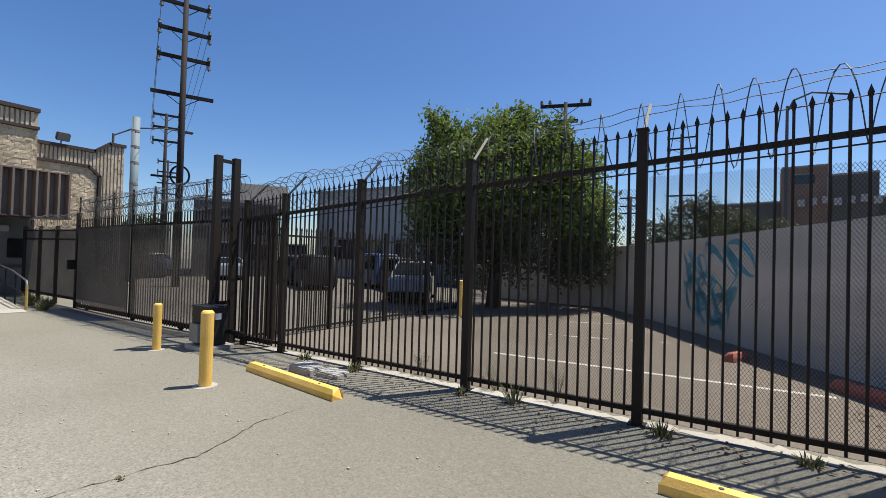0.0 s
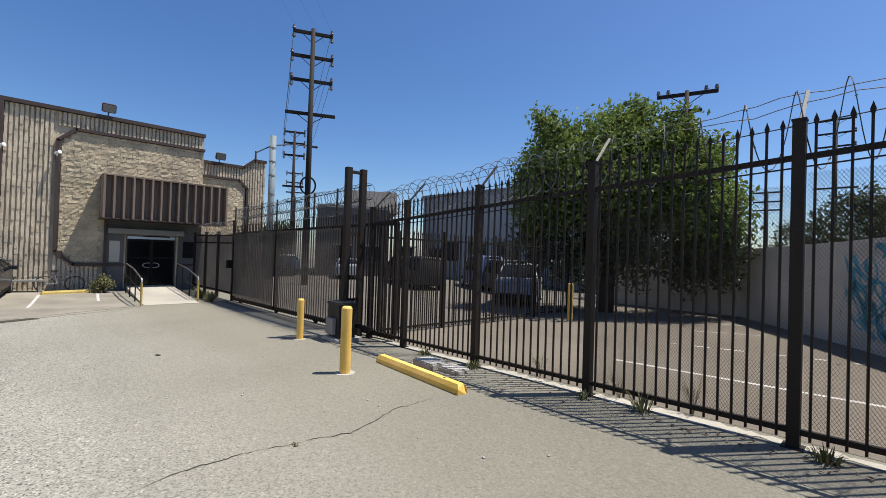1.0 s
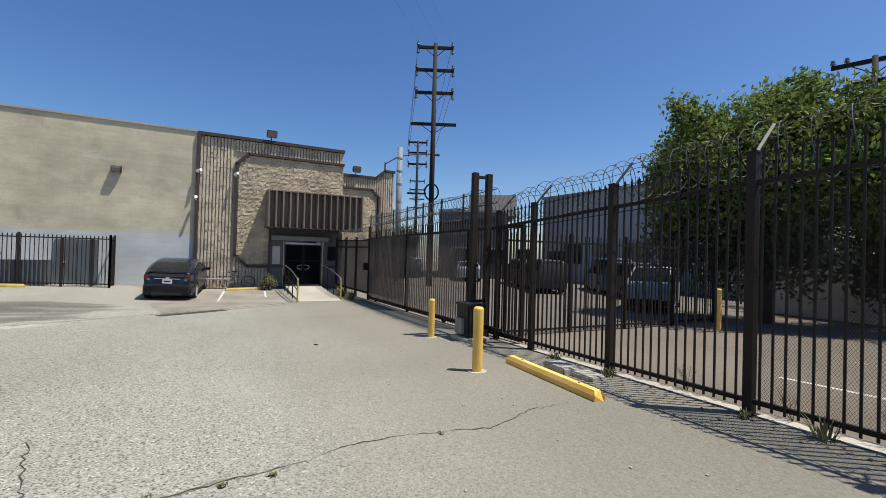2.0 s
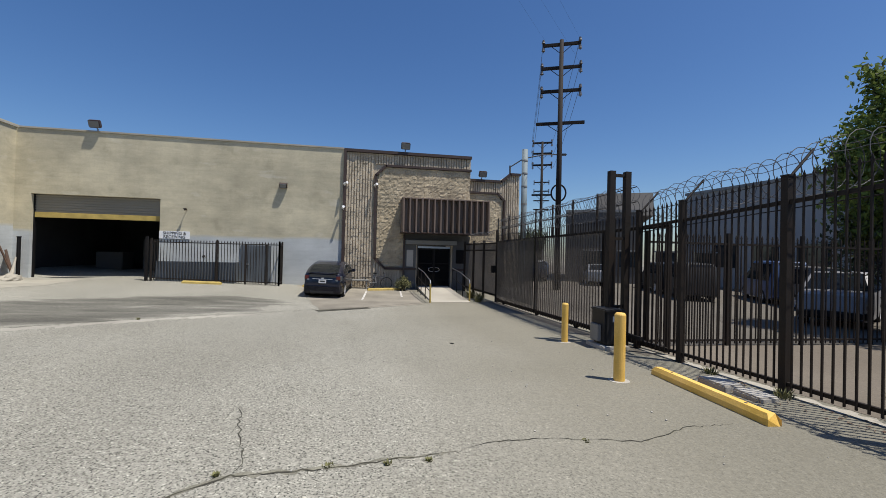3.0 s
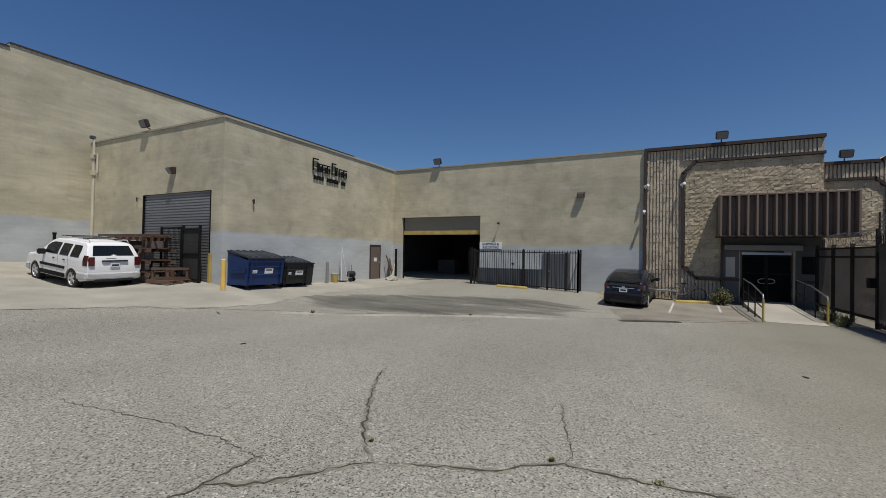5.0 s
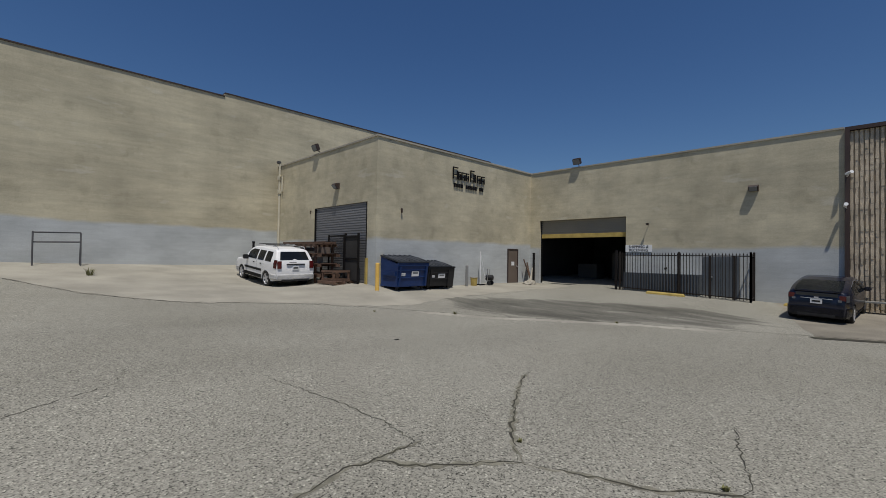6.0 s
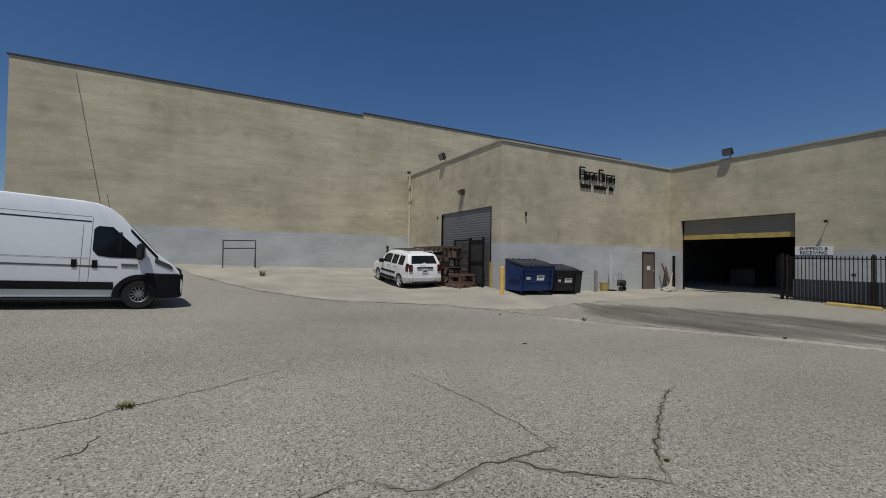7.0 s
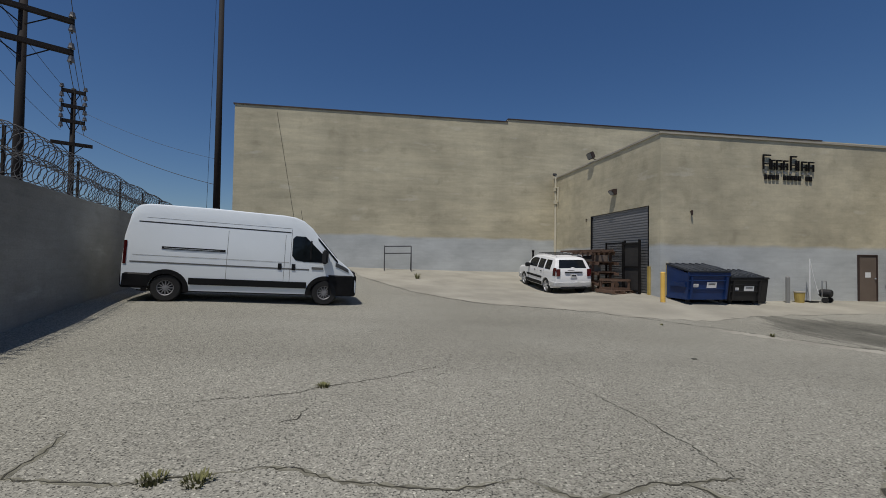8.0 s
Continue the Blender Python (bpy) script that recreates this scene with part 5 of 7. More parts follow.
def dumpster(x, y, w, d, h, paint, label, rz=0):
    t = thing("dumpster", label, "dumpster", x, y, gz(x, y) + 0.02, rz, "dumpsters")
    bm = bmesh.new()
    prism(bm, [(-d / 2, 0.12), (d / 2 - 0.12, 0.12), (d / 2, h * 0.72), (d / 2, h * 0.78), (-d / 2, h)], "x", -w / 2, w / 2)
    part("bin", bm, paint, t)
    part("rim", boxed(-w / 2 - 0.03, w / 2 + 0.03, d / 2 - 0.02, d / 2 + 0.03, h * 0.72, h * 0.82, 0.01), paint, t)
    for k in range(5):
        xx = -w / 2 + 0.12 + (w - 0.24) * k / 4
        if k in (0, 4):
            part("rib", prismed([(d / 2 - 0.12, 0.14), (d / 2 - 0.05, 0.14), (d / 2 + 0.05, h * 0.7), (d / 2 - 0.02, h * 0.7)], "x", xx - 0.04, xx + 0.04), paint, t)
    for z in (h * 0.36, h * 0.58):
        part("front_ridge", prismed([(d / 2 - 0.12 + 0.12 * (z - 0.12) / (h * 0.72 - 0.12), z), (d / 2 - 0.09 + 0.12 * (z - 0.12) / (h * 0.72 - 0.12), z + 0.015), (d / 2 - 0.12 + 0.12 * (z + 0.03 - 0.12) / (h * 0.72 - 0.12), z + 0.03)], "x", -w / 2 + 0.02, w / 2 - 0.02), paint, t)
    for s in (-1, 1):
        part("fork_pocket", boxed(s * w / 2 - 0.06, s * w / 2 + 0.06, -d * 0.3, d * 0.38, h * 0.42, h * 0.55, 0.01), paint, t)
        x0, x1 = sorted((s * 0.015, s * (w / 2 + 0.02)))
        lid = part("lid", prismed([(-d / 2 - 0.02, h + 0.0), (d / 2 + 0.06, h * 0.82), (d / 2 + 0.06, h * 0.82 + 0.05), (0.0, h * 0.92 + 0.07), (-d / 2 - 0.02, h + 0.06)], "x", x0, x1), LIDPLASTIC, t, "dark plastic lid")
        for k in range(3):
            xx = x0 + (x1 - x0) * (k + 0.5) / 3
            part("lid_rib", prismed([(-d / 2, h + 0.055), (d / 2, h * 0.82 + 0.06), (d / 2, h * 0.82 + 0.085), (-d / 2, h + 0.085)], "x", xx - 0.04, xx + 0.04), LIDPLASTIC, lid)
    for s in (-1, 1):
        for yy in (-d / 2 + 0.14, d / 2 - 0.26):
            part("caster", lathe([(0.07, -0.03), (0.08, 0.0), (0.07, 0.03)], 12), RUBBER, t).matrix_basis = pose(s * (w / 2 - 0.15), yy, 0.06)
    y = lambda z: d / 2 - 0.12 + 0.12 * (z - 0.12) / (h * 0.72 - 0.12)
    for xa, wa, z0, z1 in ((-0.12, 0.40, h * 0.40, h * 0.56), (w * 0.33, 0.26, h * 0.42, h * 0.51), (-0.1, 0.6, h * 0.735, h * 0.765)):
        part("label_plate", prismed([(y(z0) + 0.004, z0), (y(z0) + 0.012, z0), (y(z1) + 0.012, z1), (y(z1) + 0.004, z1)], "x", xa - wa / 2, xa + wa / 2), WHITE, t, "white label without readable words")
        if z1 < h * 0.7:
            part("label_bar", prismed([(y(z0) + 0.014, z0 + 0.07), (y(z0) + 0.016, z0 + 0.07), (y(z1) + 0.016, z1 - 0.05), (y(z1) + 0.014, z1 - 0.05)], "x", xa - wa * 0.35, xa + wa * 0.35), GREYPAINT, t)
    return t


dumpster(-11.35, -15.18, 1.68, 1.15, 1.36, BLUESTEEL, "blue steel dumpster with dark lids against the wall", 1)
dumpster(-13.15, -15.35, 1.3, 1.05, 1.2, PLASTIC, "black dumpster with dark lids against the wall", -3)
t = thing("wheeled_bin", "black wheeled waste bin beside the dumpsters", "waste bin", -14.2, -15.5, gz(-14.2, -15.5), 5)
bm = bmesh.new()
vs = box(bm, -0.28, 0.28, -0.3, 0.3, 0.04, 0.95, 0.03)
for v in bm.verts:
    if v.co.z < 0.5:
        v.co.x *= 0.78
        v.co.y *= 0.78
part("bin", bm, PLASTIC, t)
part("lid", boxed(-0.31, 0.31, -0.33, 0.34, 0.94, 1.02, 0.03), PLASTIC, t)
for s in (-1, 1):
    part("bin_wheel", lathe([(0.1, -0.03), (0.1, 0.03)], 14), RUBBER, t).matrix_basis = pose(s * 0.24, -0.24, 0.1, 0, 0, 90)

# guards and odds and ends along the sign wall
g = thing("corner_guard", "worn yellow steel guard on the wall corner", "guard", XP - 0.05, YS + 0.06, gz(XP, YS))
part("channel", boxed(-0.32, -0.18, -0.04, 0.06, 0.1, 1.35, 0.01), YELLOWFADE, g)
part("channel", boxed(0.06, 0.14, -0.75, -0.62, 0.0, 1.2, 0.01), YELLOWFADE, g)
g = thing("guard_post", "short dark steel guard post", "post", -15.6, -15.45, gz(-15.6, -15.45))
part("pipe", tubed([(0, 0, -0.1), (0, 0, 1.0)], 0.075, 12), GREYPAINT, g)
part("cap", lathe([(0.076, 0.0), (0.06, 0.05), (0.01, 0.07)], 12), GREYPAINT, g).matrix_basis = pose(0, 0, 1.0, 90, 0, 0)
g = thing("wash_stand", "thin pole with a hose and small pumps by the wall", "pole stand", -16.75, -15.55, gz(-16.75, -15.55))
part("pole", tubed([(0, 0, 0), (0.0, 0, 1.75)], 0.022, 8), WHITE, g)
part("hose", tubed([(0, 0.02, 1.65), (-0.1, 0.03, 1.2), (-0.25, 0.05, 0.6), (-0.3, 0.1, 0.35)], 0.015), WHITE, g)
part("base", boxed(-0.2, 0.2, -0.2, 0.2, 0.0, 0.05, 0.01), BLACK, g)
g = thing("hand_truck", "small pump cart with a yellow bucket", "cart", -17.25, -15.4, gz(-17.25, -15.4), 20)
part("frame", tubed([(-0.2, 0, 0.1), (-0.2, 0, 0.85), (0.2, 0, 0.85), (0.2, 0, 0.1)], 0.02), STEEL, g)
part("tank", lathe([(0.12, -0.2), (0.16, -0.15), (0.16, 0.15), (0.12, 0.2)], 14), PLASTIC, g).matrix_basis = pose(0, 0.05, 0.38)
for s in (-1, 1):
    part("cart_wheel", lathe([(0.11, -0.03), (0.11, 0.03)], 14), RUBBER, g).matrix_basis = pose(s * 0.22, 0.1, 0.11, 0, 0, 90)
g = thing("bucket", "pale yellow bucket by the wall", "bucket", -16.2, -15.5, gz(-16.2, -15.5))
part("pail", tubed([(0, 0, 0), (0, 0, 0.42)], 0.15, 14, 0.19), YELLOWFADE, g)
part("pail_rim", tubed([(0, 0, 0.40), (0, 0, 0.44)], 0.2, 14), CONCRETE, g)

# junk beside the loading door
g = thing("leaning_board", "brown board leaning in the corner by the door", "board", -21.35, -15.62, gz(-21.3, -15.6))
part("board", boxed(-0.3, 0.3, -0.02, 0.02, 0, 1.25, 0.005), PALLET, g).matrix_basis = pose(0, 0.15, 0, 12, 0, 30)
part("batten", boxed(-0.04, 0.04, -0.04, 0.0, 0, 1.5), PALLET, g).matrix_basis = pose(0.15, 0.3, 0, 14, 14, 10)
g = thing("tarpaulin_heap", "pale crumpled tarpaulin heaped on the ground", "tarpaulin", -20.7, -15.15, gz(-20.7, -15.15), 15)
bm = bmesh.new()
bmesh.ops.create_icosphere(bm, subdivisions=4, radius=1.0)
for v in bm.verts:
    k = 1 + 0.25 * noise.noise(v.co * 2.5) + 0.12 * noise.noise(v.co * 6)
    v.co = Vector((v.co.x * 0.62 * k, v.co.y * 0.32 * k, max(-0.02, v.co.z * 0.26 * k)))
part("folds", bm, CONCRETE, g, smooth=True)
part("tipped_edge", tubed([(-0.1, 0, 0.15), (-0.4, -0.05, 0.45), (-0.75, -0.1, 0.95)], 0.09, 8, 0.03), CONCRETE, g)
g = thing("guard_post", "dark steel post beside the loading door", "post", XD + 0.35, -15.4, gz(XD, -15.4))
part("pipe", tubed([(0, 0, -0.1), (0, 0, 1.75)], 0.07, 10), BLACK, g)
part("cap", tubed([(0, 0, 1.75), (0, 0, 1.8)], 0.08, 10), BLACK, g)
for y, h, w in ((-14.4, 1.15, 1.3), (-12.0, 1.9, 1.5), (-10.9, 1.9, 1.2)):
    g = thing("stacked_goods", "dim stacked goods on a pallet inside the dock", "goods", XD - 5.0, y, 0.2)
    part("load", boxed(-0.6, 0.6, -w / 2, w / 2, 0.14, h, 0.03), DARKBUILD, g)
    for k in (-1, 0, 1):
        part("pallet_bearer", boxed(-0.6, 0.6, k * w * 0.4 - 0.05, k * w * 0.4 + 0.05, 0, 0.14), PALLET, g)


# pallets piled beside the gate of the roller door
def pallet(x, y, z, rz):
    p = thing("pallet", "reddish wooden pallet under a small crate", "pallet", x, y, z, rz)
    for k in range(7):
        yy = -0.5 + k * 0.166
        part("deck_board", boxed(-0.6, 0.6, yy - 0.045, yy + 0.045, 0.12, 0.142), PALLET, p)
    for k in (-0.5, 0, 0.5):
        part("bearer", boxed(-0.6 + 0.0, 0.6, k - 0.045, k + 0.045, 0.022, 0.12), PALLET, p)
    for k in (-0.52, 0, 0.52):
        part("base_board", boxed(k - 0.05, k + 0.05, -0.55, 0.55, 0.0, 0.022), PALLET, p)
    return p


rack = thing("timber_rack", "reddish timber crates racked beside the roller door", "crate rack", -9.45, -19.6, gz(-9.45, -19.6), 2)
for lvl in range(4):
    z = lvl * 0.45
    w = 1.5 if lvl < 3 else 1.2
    for yy in (-1.0, 0.0, 1.0):
        for xx in (-0.4, 0.45):
            part("upright", boxed(xx - 0.04, xx + 0.04, yy * 0.95 - 0.04, yy * 0.95 + 0.04, z + 0.0, z + 0.38), PALLET, rack)
    for xx in (-0.45, 0.5):
        part("side_board", boxed(xx - 0.02, xx + 0.02, -w + 0.35 * (lvl % 2), w, z + 0.28, z + 0.40), PALLET, rack)
    for k in range(6):
        yy = -1.1 + k * 0.44
        part("deck_board", boxed(-0.55, 0.6, yy - 0.12, yy + 0.12, z + 0.40, z + 0.43), PALLET, rack)
pallet(-9.45, -17.55, gz(-9.45, -17.55), 95)
crate = thing("open_crate", "small open wooden crate frame standing on a pallet", "crate", -9.45, -17.6, gz(-9.45, -17.55) + 0.143, 6)
for xx in (-0.38, 0.38):
    for yy in (-0.38, 0.38):
        part("upright", boxed(xx - 0.04, xx + 0.04, yy - 0.04, yy + 0.04, 0.0, 0.42), PALLET, crate)
for z in (0.0, 0.36):
    for k in (-0.38, 0.38):
        part("side_board", boxed(-0.44, 0.44, k * 1.12 - 0.012, k * 1.12 + 0.012, z, z + 0.08), PALLET, crate)
        part("side_board", boxed(k * 1.12 - 0.012, k * 1.12 + 0.012, -0.40, 0.40, z, z + 0.08), PALLET, crate)
for k, (yy, zz, sx) in enumerate(((-0.9, 0.45, 0.5), (0.3, 0.9, 0.42), (0.9, 1.35, 0.4), (-0.5, 1.35, 0.5))):
    o = solid("storage_box", boxed(-sx / 2, sx / 2, -0.3, 0.3, 0, 0.28, 0.01), (DARKBUILD, KERB_CONC, DOORBROWN, DARKBUILD)[k], ("dark box on the timber rack", "pale box on the timber rack", "brown box on the timber rack", "dark box on the timber rack")[k], "box")
    o.matrix_basis = pose(-9.4, -19.6 + yy, gz(-9.45, -19.6) + zz - 0.02, 0, 0, 2)
lad = thing("roof_ladder", "long ladder-like timber frame lying over the crates", "frame", -9.35, -20.1, gz(-9.45, -19.6) + 1.78, 5)
for s in (-0.25, 0.25):
    part("stile", boxed(s - 0.03, s + 0.03, -1.7, 1.9, 0.0, 0.09), PALLET, lad)
for k in range(8):
    part("rung", boxed(-0.25, 0.25, -1.5 + k * 0.45, -1.44 + k * 0.45, 0.02, 0.06), PALLET, lad)
# gate leaves before the roller door
gt = thing("mesh_gate", "black mesh gate before the roller door", "gate", XP + 0.35, -18.2, gz(XP, -18.2))
for a, b, p, q in ((-1.0, -0.94, 0, 2.15), (0.34, 0.4, 0, 2.15)):
    part("gate_post", boxed(-0.03, 0.03, a, b, p, q), BLACK, gt)
for z in (0.1, 2.08):
    part("gate_rail", boxed(-0.025, 0.025, -0.94, 0.34, z, z + 0.05), BLACK, gt)
bm = bmesh.new()
for k in range(16):
    tube(bm, [(0, -0.92 + k * 0.083, 0.12), (0, -0.92 + k * 0.083, 2.1)], 0.007, 4)
for k in range(24):
    tube(bm, [(0, -0.94, 0.15 + k * 0.083), (0, 0.34, 0.15 + k * 0.083)], 0.007, 4)
part("mesh", bm, BLACK, gt)["kind"] = "stuff"
gt = thing("sheet_gate", "black sheet-metal gate leaf before the roller door", "gate", XP + 0.35, -17.15, gz(XP, -17.1))
part("sheet", boxed(-0.015, 0.015, -0.58, 0.5, 0.06, 2.1), DULLSHEET, gt)
for yy in (-0.58, 0.44):
    part("gate_post", boxed(-0.04, 0.04, yy, yy + 0.07, 0, 2.2), BLACK, gt)
for z in (0.08, 1.05, 2.0):
    part("gate_rail", boxed(0.015, 0.05, -0.51, 0.44, z, z + 0.06), BLACK, gt)

# pipe frame at the tall wall
fr = thing("pipe_frame", "empty grey steel pipe frame before the tall wall", "frame", -0.72, YB + 0.6, gz(-0.72, YB + 0.6))
for x in (-0.75, 0.75):
    part("leg", tubed([(x, 0.25, -0.02), (x, 0, 1.4)], 0.03, 8), WIRE, fr)
    part("brace", tubed([(x, -0.25, -0.02), (x, 0, 1.0)], 0.025, 8), WIRE, fr)
for z in (1.4, 1.0):
    part("cross_pipe", tubed([(-0.75, 0, z), (0.75, 0, z - 0.04)], 0.03, 8), WIRE, fr)

# bench, bicycle and shrub by the entrance
bn = thing("bench", "low grey bench against the wall", "bench", -21.45, -1.05, gz(-21.45, -1.05))
part("seat", boxed(-0.2, 0.2, -0.55, 0.55, 0.38, 0.44, 0.01), GREYPAINT, bn)
for yy in (-0.45, 0.45):
    part("leg", boxed(-0.16, 0.16, yy - 0.03, yy + 0.03, -0.02, 0.38), GREYPAINT, bn)
bk = thing("bicycle", "small grey bicycle leaning at the wall", "bicycle", -21.35, -0.05, gz(-21.35, 0) + 0.01, 90)
for x in (-0.42, 0.42):
    bm = bmesh.new()
    tube(bm, [(x + 0.28 * math.cos(t), 0, 0.29 + 0.28 * math.sin(t)) for t in np.linspace(0, 2 * math.pi, 25)], 0.018, 6, caps=False)
    for k in range(8):
        tube(bm, [(x, 0, 0.29), (x + 0.27 * math.cos(k * math.pi / 4), 0, 0.29 + 0.27 * math.sin(k * math.pi / 4))], 0.003, 3)
    part("bike_wheel", bm, RUBBER, bk)
bm = bmesh.new()
for p in (((-0.42, 0, 0.29), (-0.15, 0, 0.68)), ((-0.15, 0, 0.62), (0.3, 0, 0.62)), ((0.3, 0, 0.72), (0.42, 0, 0.29)), ((-0.1, 0, 0.3), (0.3, 0, 0.6)), ((-0.42, 0, 0.29), (-0.1, 0, 0.3)), ((-0.1, 0, 0.3), (-0.16, 0, 0.75))):
    tube(bm, p, 0.018, 6)
part("bike_frame", bm, GREYPAINT, bk)
part("handlebar", tubed([(0.28, -0.25, 0.8), (0.3, 0, 0.74), (0.28, 0.25, 0.8)], 0.014), BLACK, bk)
part("saddle", boxed(-0.28, -0.04, -0.06, 0.06, 0.75, 0.8, 0.02), PLASTIC, bk)


# plants
def leaf_cloud(name, blobs, count, size, mat, parent, seed, shell=0.55):
    """Many small folded leaves round a set of uneven clumps; blobs are centre and radii."""
    rng = np.random.default_rng(seed)
    vol = np.array([b[3] * b[4] * b[5] for b in blobs]) ** 0.67
    pick = rng.choice(len(blobs), count, p=vol / vol.sum())
    d = rng.normal(size=(count, 3))
    d /= np.linalg.norm(d, axis=1)[:, None]
    r = shell + (1.08 - shell) * rng.random(count) ** 0.6
    b = np.array([bl[:6] for bl in blobs])[pick]
    lump = 1 + 0.16 * np.sin(d[:, 0] * 7 + pick) * np.cos(d[:, 2] * 6 + pick * 2)
    c = b[:, :3] + d * b[:, 3:] * (r * lump)[:, None]
    # leaves sit in sprays of seven round a twig
    c = c[np.arange(count) // 7 * 7] + rng.normal(size=(count, 3)) * size * 0.75
    u = rng.normal(size=(count, 3))
    u /= np.linalg.norm(u, axis=1)[:, None]
    w = np.cross(u, rng.normal(size=(count, 3)))
    w /= np.linalg.norm(w, axis=1)[:, None]
    s = size * rng.uniform(0.6, 1.3, count)[:, None]
    fold = np.cross(u, w) * s * 0.12
    v = np.stack([c - u * s * 0.5, c + w * s * 0.26 + fold, c + u * s * 0.5, c - w * s * 0.26 + fold], 1).reshape(-1, 3)
    i = np.arange(count) * 4
    faces = np.concatenate([np.stack([i, i + 1, i + 2], 1), np.stack([i, i + 2, i + 3], 1)])
    me = bpy.data.meshes.new(name)
    me.from_pydata(v.tolist(), [], faces.tolist())
    me.materials.append(mat)
    o = part(name, me, mat, parent)
    o["kind"] = "stuff"
    return o


def limb(bm, a, b, r0, r1, rnd, bend=0.25, n=6):
    a, b = Vector(a), Vector(b)
    k = (b - a).length * bend
    o = Vector((rnd.uniform(-k, k), rnd.uniform(-k, k), rnd.uniform(0, k)))
    tube(bm, [a, a.lerp(b, 0.33) + o * 0.6, a.lerp(b, 0.66) + o * 0.7, b], r0, n, r1)


def big_tree():
    rnd = random.Random(11)
    x, y = -7.85, 15.3
    t = thing("street_tree", "large dense green broadleaf tree overhanging the side lot", "tree", x, y, -0.3)
    bm = bmesh.new()
    limb(bm, (0, 0, -0.1), (0.1, 0.1, 2.3), 0.32, 0.22, rnd, 0.05, 10)
    tips = []
    for k in range(9):
        an, ra = k * 0.7 + rnd.uniform(-0.3, 0.3), rnd.uniform(1.4, 2.6)
        tip = (ra * math.cos(an), ra * math.sin(an), rnd.uniform(4.2, 6.6))
        limb(bm, (0.08, 0.08, rnd.uniform(1.6, 2.3)), tip, 0.13, 0.03, rnd)
        for _ in range(3):
            q = Vector(tip) + Vector((rnd.uniform(-1, 1), rnd.uniform(-1, 1), rnd.uniform(-0.2, 1.0)))
            limb(bm, Vector(tip) * 0.8 + Vector((0, 0, 0.6)), q, 0.04, 0.012, rnd, 0.2, 5)
    part("trunk", bm, BARK, t, smooth=True)
    blobs = [(0.2, -0.3, 5.0, 2.4, 2.3, 2.0), (-1.6, -0.8, 5.4, 1.5, 1.5, 1.6), (1.7, 0.3, 5.0, 1.6, 1.6, 1.8), (0.1, 0.0, 6.6, 1.5, 1.4, 1.15), (-2.2, -1.0, 4.0, 1.3, 1.3, 1.5),
             (3.0, 0.6, 4.2, 1.25, 1.3, 1.7), (2.9, 0.8, 5.6, 0.9, 0.9, 0.8), (-1.7, -1.0, 6.9, 0.8, 0.8, 0.8), (-2.2, -1.3, 7.5, 0.42, 0.42, 0.4), (0.9, 0.3, 7.4, 0.7, 0.7, 0.6), (-0.3, -0.2, 3.4, 2.9, 1.9, 1.5),
             (-2.7, -1.0, 2.7, 0.9, 1.0, 1.3), (3.0, 0.8, 2.9, 1.0, 1.0, 1.3), (1.3, -0.6, 2.6, 1.5, 1.3, 1.1), (-1.0, -0.9, 2.4, 1.5, 1.2, 1.0), (2.2, 0.2, 6.6, 0.8, 0.8, 0.7), (-2.9, -0.9, 5.2, 0.9, 0.9, 1.1), (3.6, 1.0, 3.6, 0.7, 0.8, 1.2), (-0.6, 0.6, 1.7, 2.6, 1.4, 0.8), (2.6, 1.2, 1.8, 1.3, 1.0, 0.9), (2.4, 2.4, 3.2, 1.1, 1.1, 1.5), (2.5, 2.6, 1.7, 1.2, 0.9, 1.0), (3.6, 1.4, 2.4, 0.8, 0.8, 1.2)]
    leaf_cloud("crown", [b for b in blobs if b[2] > 3.5], 30000, 0.20, LEAF, t, 4, 0.45)
    # lower and inner leaves are coloured darker in place of the crown's shade
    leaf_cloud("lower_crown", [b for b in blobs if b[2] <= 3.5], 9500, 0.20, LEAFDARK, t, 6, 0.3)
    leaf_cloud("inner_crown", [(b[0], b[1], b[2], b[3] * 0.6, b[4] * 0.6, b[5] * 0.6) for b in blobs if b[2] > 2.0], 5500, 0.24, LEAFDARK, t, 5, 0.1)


big_tree()


def shrub(name, x, y, z, blobs, count, size, mat, label, seed):
    t = thing(name, label, "shrub", x, y, z)
    rnd = random.Random(seed)
    bm = bmesh.new()
    for b in blobs:
        limb(bm, (b[0] * 0.4, b[1] * 0.4, -0.05), (b[0], b[1], b[2]), 0.05, 0.015, rnd)
    part("stems", bm, BARK, t)
    leaf_cloud("foliage", blobs, count, size, mat, t, seed, 0.3)


shrub("hedge", -1.1, 22.3, -0.1, [(-1.8, 0, 2.8, 1.1, 0.8, 1.0), (-0.6, 0, 3.2, 1.2, 0.9, 1.3), (-0.1, 0.1, 4.3, 0.7, 0.6, 0.6), (0.9, 0, 3.2, 1.2, 0.9, 1.1), (1.9, 0, 2.8, 0.9, 0.8, 0.9), (2.8, 0.2, 2.9, 0.7, 0.6, 0.7)], 9000, 0.16, LEAFDARK, "dark green bushes behind the boundary wall", 21)
shrub("bush", -9.2, 20.3, -0.3, [(-1.5, 0, 1.2, 1.3, 0.8, 1.2), (0.2, 0, 1.8, 1.5, 0.9, 1.6), (2.2, 0, 1.5, 1.4, 0.8, 1.4), (4.2, -0.4, 2.2, 1.2, 0.8, 1.6)], 3200, 0.17, LEAFDARK, "dark bushes behind the tree at the end of the lot", 25)
